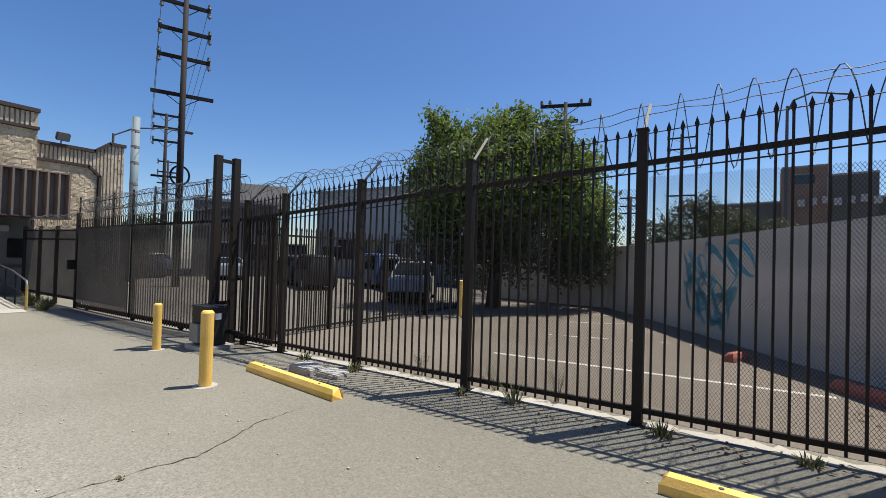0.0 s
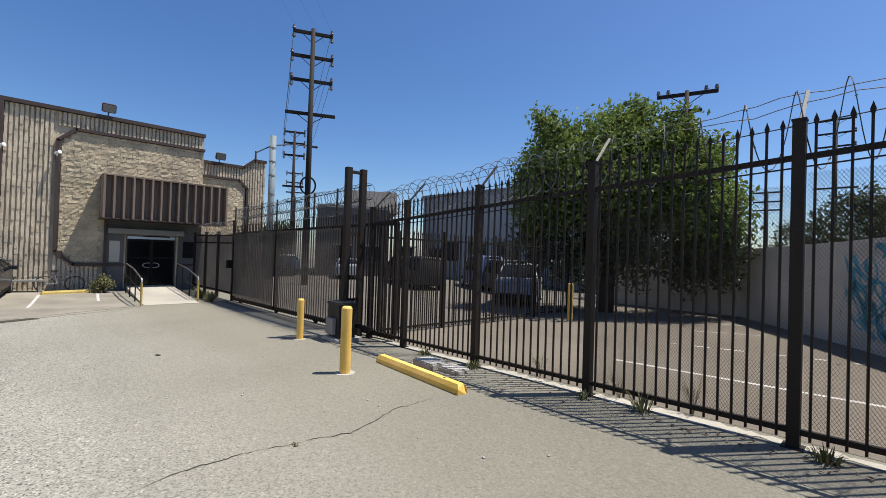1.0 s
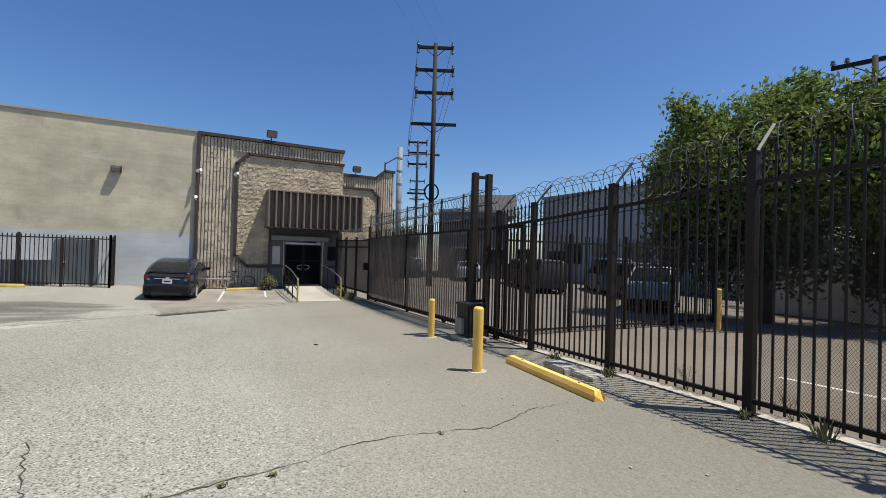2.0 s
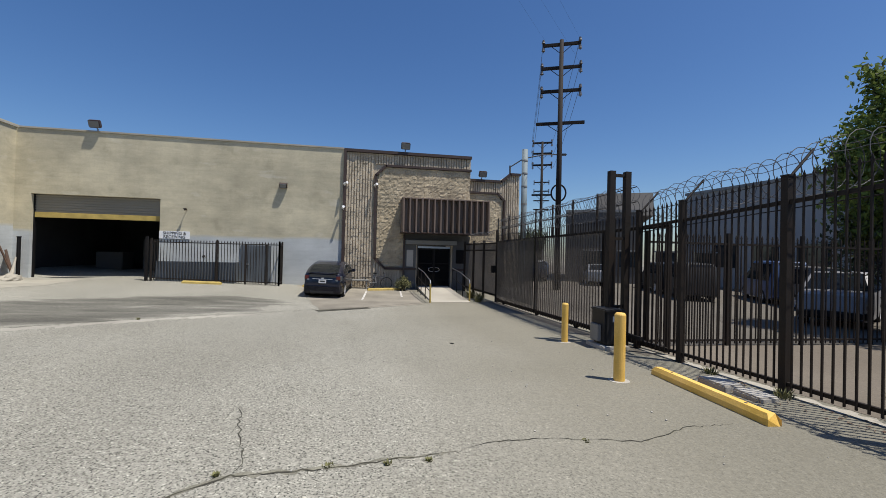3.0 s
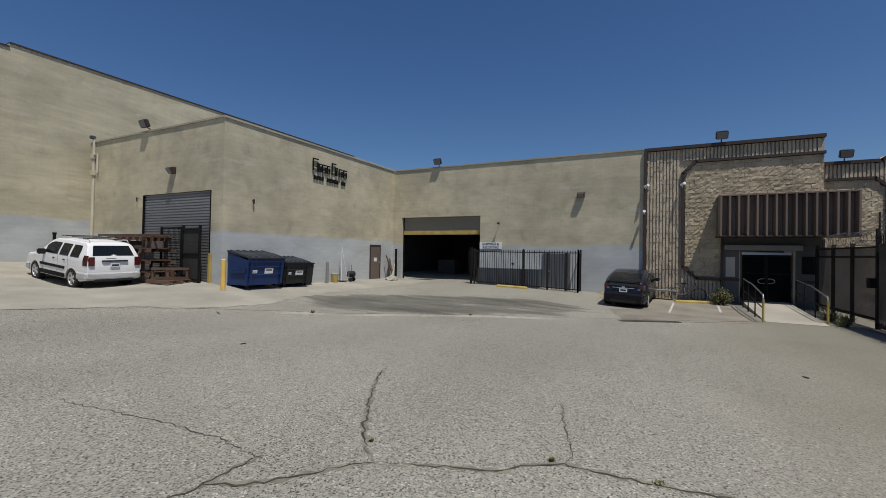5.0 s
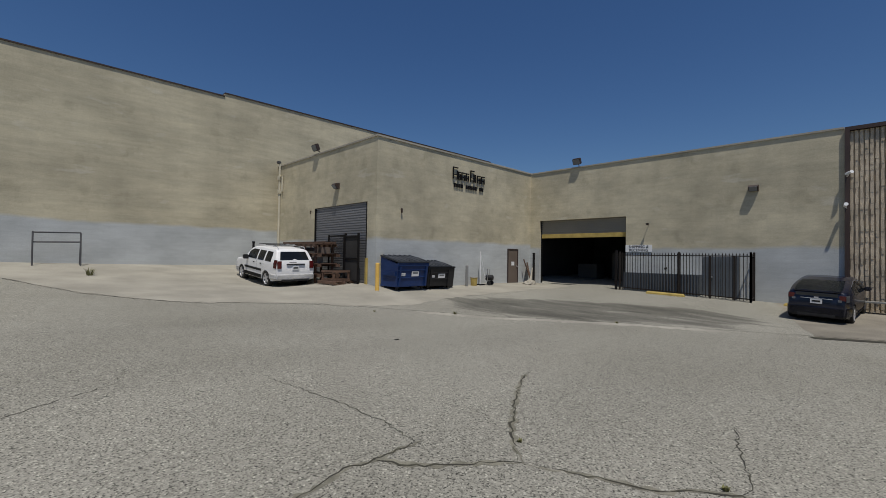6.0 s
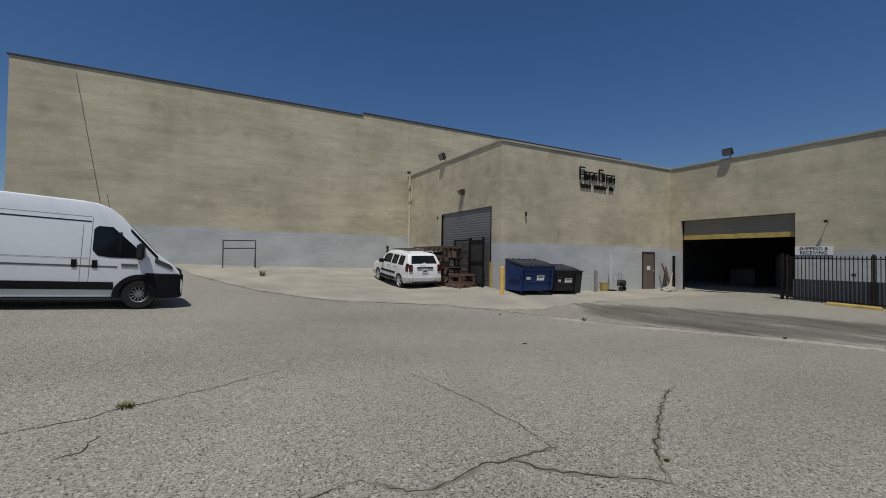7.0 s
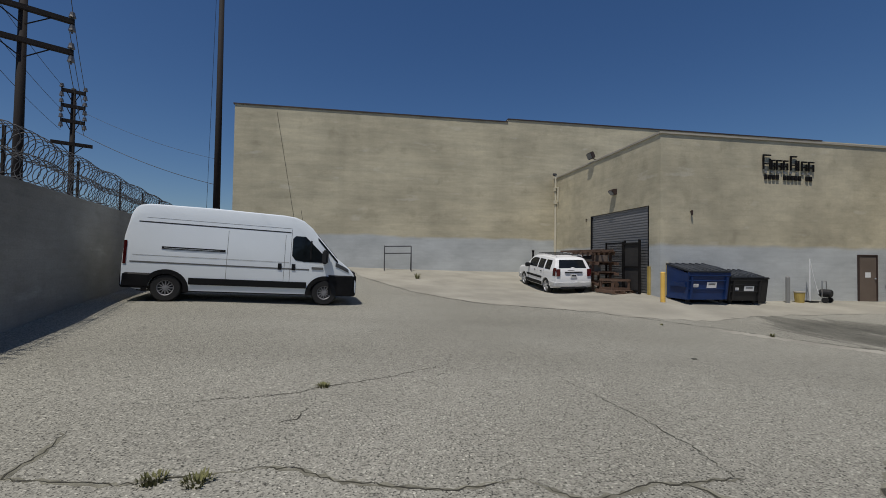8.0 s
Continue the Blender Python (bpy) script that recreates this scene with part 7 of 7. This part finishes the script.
for i in range(26):
    s0, z0 = 0.5 + rnd.uniform(0, 2.1), rnd.uniform(0.6, 1.9)
    pts = [(s0 + 0.42 * math.sin(u * 2.2 + i) * (0.6 + 0.1 * i % 1), z0 + 0.38 * math.cos(u * 2.9 + i * 1.7)) for u in np.linspace(0, 2.2, 14)]
    bm = bmesh.new()
    row = []
    for k, (s, z) in enumerate(pts):
        w = 0.045 + 0.03 * math.sin(k * 0.8 + i)
        row.append([bm.verts.new((d.x * (s + q * 0.5) + n.x, d.y * (s + q * 0.5) + n.y, z + q)) for q in (-w, w)])
    for p, q in zip(row, row[1:]):
        bm.faces.new((p[0], p[1], q[1], q[0]))
    part("stroke", bm, TEALPAINT, tag)


# steel picket fences
def picket_mesh(h, r=0.011, tip=0.12):
    """One upright with a spear head; its foot at z 0."""
    bm = bmesh.new()
    box(bm, -r, r, -r, r, 0.0, h - tip)
    ring = [bm.verts.new((x, y, h - tip * 0.62)) for x, y in ((-r * 2.0, -r * 0.7), (r * 2.0, -r * 0.7), (r * 2.0, r * 0.7), (-r * 2.0, r * 0.7))]
    low = [bm.verts.new((x, y, h - tip)) for x, y in ((-r, -r * 0.7), (r, -r * 0.7), (r, r * 0.7), (-r, r * 0.7))]
    top = bm.verts.new((0, 0, h))
    for k in range(4):
        bm.faces.new((low[k], low[(k + 1) % 4], ring[(k + 1) % 4], ring[k]))
        bm.faces.new((ring[k], ring[(k + 1) % 4], top))
    return mesh_of(bm, "picket", RUSTBLACK)


def post_mesh(h, r=0.052):
    bm = boxed(-r, r, -r, r, -0.25, h)
    box(bm, -r * 1.15, r * 1.15, -r * 1.15, r * 1.15, h, h + 0.02)
    box(bm, -r * 1.7, r * 1.7, -r * 1.7, r * 1.7, -0.02, 0.012)
    return mesh_of(bm, "post", RUSTBLACK)


def rail(a, b, w, h):
    """A square rail between two points."""
    a, b = Vector(a), Vector(b)
    d = b - a
    bm = boxed(0, d.length, -w / 2, w / 2, -h / 2, h / 2)
    bmesh.ops.transform(bm, matrix=Matrix.Translation(a) @ d.to_track_quat("X", "Z").to_matrix().to_4x4(), verts=bm.verts)
    return bm


YF = 5.03
POST_X = (3.5, 1.35, -0.81, -2.97, -5.05, -7.04, -8.3)


def post_top(x):
    return 3.19 + 0.056 * x


fence = thing("security_fence", "tall black steel picket fence with spear heads and razor wire arms", "fence", 0, 0, 0)
PICK = {}


def picket(parent, x, y, foot, top, turn=0.0, name="picket"):
    h = round(top - foot, 2)
    if h not in PICK:
        PICK[h] = picket_mesh(h)
    o = part(name, PICK[h], RUSTBLACK, parent)
    o.matrix_basis = pose(x, y, foot, 0, 0, turn)


for x in POST_X:
    h = round(post_top(x) - gz(x, YF), 2)
    o = part("fence_post", post_mesh(h), RUSTBLACK, fence)
    o.matrix_basis = pose(x, YF, gz(x, YF))
    part("wire_arm", tubed([(x, YF, post_top(x) - 0.06), (x, YF + 0.10, post_top(x) + 0.06), (x, YF + 0.44, post_top(x) + 0.42)], 0.02, 6), CONCRETE if -4 < x < 1 else RUSTBLACK, fence)
for a, b in zip(POST_X, POST_X[1:]):
    part("top_rail", rail((a - 0.05, YF, post_top(a) - 0.36), (b + 0.05, YF, post_top(b) - 0.36), 0.05, 0.055), RUSTBLACK, fence)
    part("bottom_rail", rail((a - 0.05, YF, gz(a, YF) + 0.16), (b + 0.05, YF, gz(b, YF) + 0.16), 0.05, 0.055), RUSTBLACK, fence)
    count = round((a - b) / 0.1275)
    for k in range(1, count):
        x = a + (b - a) * k / count
        picket(fence, x, YF - 0.036, gz(x, YF) + 0.09, post_top(x) + 0.04)
part("barbed_strand", tubed([(x, YF - 0.03, post_top(x) - 0.05) for x in POST_X], 0.006, 4), RUSTBLACK, fence)
part("tie_rod", tubed([(x, YF + 0.04, post_top(x) - 0.45) for x in POST_X], 0.009, 5), RUSTBLACK, fence)


def diamond_mesh(x0, x1, lo, hi, y, pitch, r):
    """Expanded metal as two families of slanting strands."""
    bm = bmesh.new()
    z0, z1 = min(lo(x0), lo(x1)), max(hi(x0), hi(x1))
    slope = 1.55
    for s in (1, -1):
        c = -(z1 - z0) / slope
        while c < (x1 - x0):
            pts = []
            for z in (z0, z1):
                x = (x0 + c + (z - z0) / slope) if s > 0 else (x1 - c - (z - z0) / slope)
                pts.append(Vector((x, y + 0.002 * s, z)))
            a, b = pts
            for p, q in ((a, b), (b, a)):
                for lim in (x0, x1):
                    if (p.x < x0 - 1e-6 and lim == x0) or (p.x > x1 + 1e-6 and lim == x1):
                        f = (lim - p.x) / (q.x - p.x)
                        p += (q - p) * f
            if (a - b).length > 0.03:
                tube(bm, [a, b], r, 3, caps=False)
            c += pitch
    return bm


for a, b in zip(POST_X[:3], POST_X[1:4]):
    o = part("expanded_mesh", diamond_mesh(b + 0.06, a - 0.06, lambda x: gz(x, YF) + 0.2, lambda x: post_top(x) - 0.62, YF + 0.045, 0.031, 0.0019), RUSTBLACK, fence, "fine diamond-pattern steel mesh")
    o["kind"] = "stuff"


def coil(pts, radius, pitch, seed, r=0.006, mat=None, squash=1.0):
    """Razor wire: a loose helix with short barbs, along a line of points."""
    rn = random.Random(seed)
    bm = bmesh.new()
    line = []
    for a, b in zip(pts, pts[1:]):
        a, b = Vector(a), Vector(b)
        m = max(2, int((b - a).length / pitch * 16))
        line += [a.lerp(b, i / m) for i in range(m)]
    path = []
    for i, p in enumerate(line):
        d = (line[min(i + 1, len(line) - 1)] - line[max(i - 1, 0)]).normalized()
        n = Vector((-d.y, d.x, 0)).normalized()
        t = 2 * math.pi * i / 16
        w = radius * (1 + 0.10 * math.sin(i * 0.037 + seed) + 0.05 * math.sin(i * 0.21))
        path.append(p + d * 0.25 * pitch * math.sin(i * 0.05 + seed) + n * math.cos(t) * w * squash + Vector((0, 0, math.sin(t) * w)))
    tube(bm, path, r, 4)
    for i in range(0, len(path), 3):
        p = path[i]
        e = Vector((rn.uniform(-1, 1), rn.uniform(-1, 1), rn.uniform(-1, 1))).normalized() * 0.022
        f = e.cross(Vector((rn.uniform(-1, 1), 1, rn.uniform(-1, 1)))).normalized() * 0.009
        a, b, c, q = (bm.verts.new(p + v) for v in (e, f, -e, -f))
        bm.faces.new((a, b, c, q))
    return bm


w = thing("razor_wire", "loose coil of razor wire along the fence arms", "razor wire", 0, 0, 0, 0, "razor wire coils")
part("coil", coil([(x, YF + 0.26, post_top(x) - 0.02) for x in (3.6, 1.35, -0.81, -2.97)], 0.40, 0.37, 2, 0.006, None, 0.6), WIRE, w)["kind"] = "stuff"
part("coil", coil([(x, YF + 0.30, post_top(x) + 0.10) for x in (-2.97, -5.05, -7.04, -8.4)], 0.33, 0.21, 3, 0.006), WIRE, w)["kind"] = "stuff"
for dy, dz, ph in ((0.42, 0.38, 0.0), (0.28, 0.24, 1.7)):
    pts = []
    for k in range(60):
        x = 3.6 - 11.9 * k / 59
        pts.append((x, YF + dy + 0.012 * math.sin(k * 1.3 + ph), post_top(x) + dz + 0.022 * math.sin(k * 0.9 + ph) + 0.012 * math.sin(k * 2.3)))
    part("strand", tubed(pts, 0.005, 4), WIRE, w)

# portal posts of the sliding gate
for yy in (4.55, 4.93):
    o = solid("gate_post", boxed(-0.065, 0.065, -0.065, 0.065, -0.2, 3.62 - gz(-8.62, yy)), RUSTBLACK, "tall black square gate portal post", "gate post", group="gate portal posts")
    o.matrix_basis = pose(-8.62, yy, gz(-8.62, yy))
solid("gate_portal_bar", boxed(-8.66, -8.58, 4.615, 4.865, 3.5, 3.56), RUSTBLACK, "short black bar joining the gate portal posts", "bar")
for z in (0.6, 2.1):
    solid("gate_portal_bar", boxed(-8.66, -8.58, 4.615, 4.865, z, z + 0.06), RUSTBLACK, "short black bar joining the gate portal posts", "bar")

GATE_A, GATE_B = Vector((-7.55, 5.2)), Vector((-17.2, 4.78))


def gate_y(x):
    return GATE_A.y + (GATE_B.y - GATE_A.y) * (x - GATE_A.x) / (GATE_B.x - GATE_A.x)


gate = thing("sliding_gate", "long black steel sliding gate partly screened with mesh", "gate", 0, 0, 0)


def gate_low(x):
    return gz(x, 5.0) + 0.10


def gate_top(x):
    return 2.37 + (x + 8.0) * 0.012


for x in (-7.6, -9.7, -13.55, -17.15):
    part("gate_upright", boxed(x - 0.045, x + 0.045, gate_y(x) - 0.045, gate_y(x) + 0.045, gate_low(x), gate_top(x) + 0.02), RUSTBLACK, gate)
for f, h in ((gate_top, 0.07), (gate_low, 0.11)):
    part("gate_rail", rail((-7.6, gate_y(-7.6), f(-7.6)), (-17.15, gate_y(-17.15), f(-17.15)), 0.07, h), RUSTBLACK, gate)
x = -7.7
while x > -17.1:
    picket(gate, x, gate_y(x) - 0.06, gate_low(x) - 0.04, gate_top(x) + 0.32, -2.5)
    x -= 0.128
for x in (-9.0, -11.0, -13.5, -16.5):
    part("gate_roller", lathe([(0.08, -0.03), (0.08, 0.03)], 14), BLACK, gate).matrix_basis = pose(x, gate_y(x), gz(x, 5.0) + 0.08)
for x0, x1, thick in ((-17.1, -13.62, 0.0036), (-13.48, -9.78, 0.0020)):
    bm = bmesh.new()
    xx = x0
    while xx < x1:
        tube(bm, [(xx, gate_y(xx) - 0.085, gate_low(xx) + 0.12), (xx, gate_y(xx) - 0.085, gate_top(xx) - 0.03)], thick, 3, caps=False)
        xx += 0.02
    z = 0.05
    while z < 2.3:
        tube(bm, [(x0, gate_y(x0) - 0.08, z), (x1, gate_y(x1) - 0.08, z)], thick, 3, caps=False)
        z += 0.02
    o = part("gate_screen", bm, SCREEN, gate, "dense dark wire screen")
    o["kind"] = "stuff"
part("bracket_rail", tubed([(-8.7, 5.22, 3.32), (-17.4, 5.0, 3.1)], 0.012, 5), RUSTBLACK, gate)
part("bracket_rail", tubed([(-8.7, 5.22, 2.98), (-17.4, 5.0, 2.8)], 0.012, 5), RUSTBLACK, gate)
for k in range(8):
    x = -8.9 - k * 1.2
    part("bracket", boxed(x - 0.02, x + 0.02, gate_y(x) - 0.02, gate_y(x) + 0.02, gate_top(x), gate_top(x) + 1.0), RUSTBLACK, gate)
w = thing("razor_wire", "tight coils of razor wire above the sliding gate", "razor wire", 0, 0, 0, 0, "razor wire coils")
part("coil", coil([(-8.7, 5.16, 3.16), (-17.4, 4.85, 2.98)], 0.2, 0.16, 5, 0.006), WIRE, w)["kind"] = "stuff"
part("coil", coil([(-8.7, 5.2, 2.85), (-17.4, 4.9, 2.7)], 0.17, 0.15, 6, 0.006), WIRE, w)["kind"] = "stuff"

# gate leaf between the sliding gate and the building
side = thing("side_gate", "dark screened steel gate beside the entrance ramp", "gate", 0, 0, 0)
A, B = Vector((-17.3, 4.75)), Vector((-21.4, 4.35))
for t in (0.0, 0.36, 0.68, 1.0):
    p = A.lerp(B, t)
    part("gate_upright", boxed(p.x - 0.05, p.x + 0.05, p.y - 0.05, p.y + 0.05, gz(p.x, p.y) - 0.2, 2.35 if t else 2.75), RUSTBLACK, side)
for z in (2.2, 1.9):
    part("gate_rail", rail((A.x, A.y, z), (B.x, B.y, z), 0.05, 0.06), RUSTBLACK, side)
part("gate_rail", rail((A.x, A.y, 0.0), (B.x, B.y, 0.05), 0.05, 0.08), RUSTBLACK, side)
part("lock_box", boxed(-17.42, -17.24, 4.52, 4.7, 0.95, 1.25, 0.01), BLACK, side)
bm = bmesh.new()
for k in range(200):
    p = A.lerp(B, k / 199)
    tube(bm, [(p.x, p.y + 0.03, -0.05), (p.x, p.y + 0.03, 2.2)], 0.0045, 3, caps=False)
for k in range(90):
    tube(bm, [(A.x, A.y + 0.035, -0.05 + k * 0.025), (B.x, B.y + 0.035, -0.05 + k * 0.025)], 0.0028, 3, caps=False)
part("gate_screen", bm, SCREEN, side, "dense dark wire screen")["kind"] = "stuff"
w = thing("razor_wire", "rolled razor wire on the side gate", "razor wire", 0, 0, 0, 0, "razor wire coils")
part("coil", coil([(A.x, A.y, 2.5), (B.x, B.y, 2.45)], 0.24, 0.2, 8, 0.006), WIRE, w)["kind"] = "stuff"

# cross fence inside the street side and the dock fence
def plain_fence(label, a, b, foot, top, step, posts, category="fence", rails=(0.12, -0.22)):
    f = thing("picket_fence", label, category, 0, 0, 0)
    a, b = Vector(a), Vector(b)
    d = b - a
    turn = math.degrees(math.atan2(d.y, d.x))
    for k in range(posts + 1):
        p = a.lerp(b, k / posts)
        o = part("fence_post", boxed(-0.035, 0.035, -0.035, 0.035, -0.1, top - foot(p) + 0.03), RUSTBLACK, f)
        o.matrix_basis = pose(p.x, p.y, foot(p), 0, 0, turn)
    part("bottom_rail", rail((a.x, a.y, foot(a) + rails[0]), (b.x, b.y, foot(b) + rails[0]), 0.04, 0.045), RUSTBLACK, f)
    part("top_rail", rail((a.x, a.y, top + rails[1]), (b.x, b.y, top + rails[1]), 0.04, 0.045), RUSTBLACK, f)
    n = int(d.length / step)
    for k in range(1, n):
        p = a.lerp(b, k / n)
        picket(f, p.x, p.y, foot(p) + 0.05, top, turn)
    return f


ground_at = lambda p: gz(p.x, p.y)
plain_fence("black steel picket fence dividing the side lot", (-8.5, 5.4), (-8.45, 13.6), ground_at, 2.3, 0.14, 4)
plain_fence("black picket fence along the far street", (-9.5, 20.6), (-22.0, 27.0), ground_at, 2.0, 0.2, 5)
plain_fence("low black picket fence on top of the end wall", (-9.4, 19.1), (-4.2, 17.9), lambda p: 2.2, 3.3, 0.15, 3)
dockf = plain_fence("black picket fence enclosing steps before the dock wall", (-21.05, -10.05), (-21.05, -4.65), ground_at, 2.05, 0.125, 2, rails=(0.14, -0.14))
plain_fence("short black picket return of the dock fence", (-21.05, -4.65), (-21.75, -4.65), ground_at, 2.05, 0.125, 1, rails=(0.14, -0.14))
part("gate_leaf_frame", boxed(-21.09, -21.01, -6.15, -6.08, 0.05, 1.9), RUSTBLACK, dockf)
part("gate_leaf_frame", boxed(-21.09, -21.01, -5.25, -5.18, 0.05, 1.9), RUSTBLACK, dockf)
g = solid("guard_post", boxed(-21.09, -20.99, -10.28, -10.18, 0.0, 2.15), BLACK, "black steel post beside the loading door", "post")
g = thing("steel_door", "dark slate-blue double steel door behind the dock fence", "door", XD, -5.87, 0.03, 0, "", "structure")
for y0, y1 in ((-0.68, -0.01), (0.01, 0.68)):
    part("leaf", boxed(0.0, 0.05, y0, y1, -0.1, 1.85, 0.006), PLINTH, g)
part("door_handle", boxed(0.04, 0.09, -0.38, -0.3, 0.9, 0.98), STEEL, g)
# added box whose dark colour stands in for the low recess behind the fence
solid("dock_plinth", boxed(XD + 0.0, XD + 0.7, -9.9, -6.62, -0.2, 1.05), PLINTH, "dark slate-coloured box standing in for the recess at the wall", "plinth", "structure")

# razor wire on the southern boundary wall
def along(pts, z):
    return [(x + 0.1, y, z) for x, y in pts]


w = thing("razor_wire", "double coil of razor wire on the boundary wall", "razor wire", 0, 0, 0, 0, "razor wire coils")
run = EAST_S[1:]
part("coil", coil(along(run, 3.42), 0.27, 0.22, 11, 0.009), WIRE, w)["kind"] = "stuff"
part("coil", coil(along(run, 3.86), 0.27, 0.22, 12, 0.009), WIRE, w)["kind"] = "stuff"
for z in (3.2, 3.62, 4.05):
    part("strand", tubed(along(run, z), 0.007, 4), WIRE, w)
for a, b in zip(run, run[1:]):
    m = int(math.hypot(b[0] - a[0], b[1] - a[1]) / 2.2)
    for k in range(m):
        x, y = a[0] + (b[0] - a[0]) * k / m + 0.1, a[1] + (b[1] - a[1]) * k / m
        part("wire_post", boxed(x - 0.02, x + 0.02, y - 0.02, y + 0.02, 3.1, 4.05), RUSTBLACK, w)
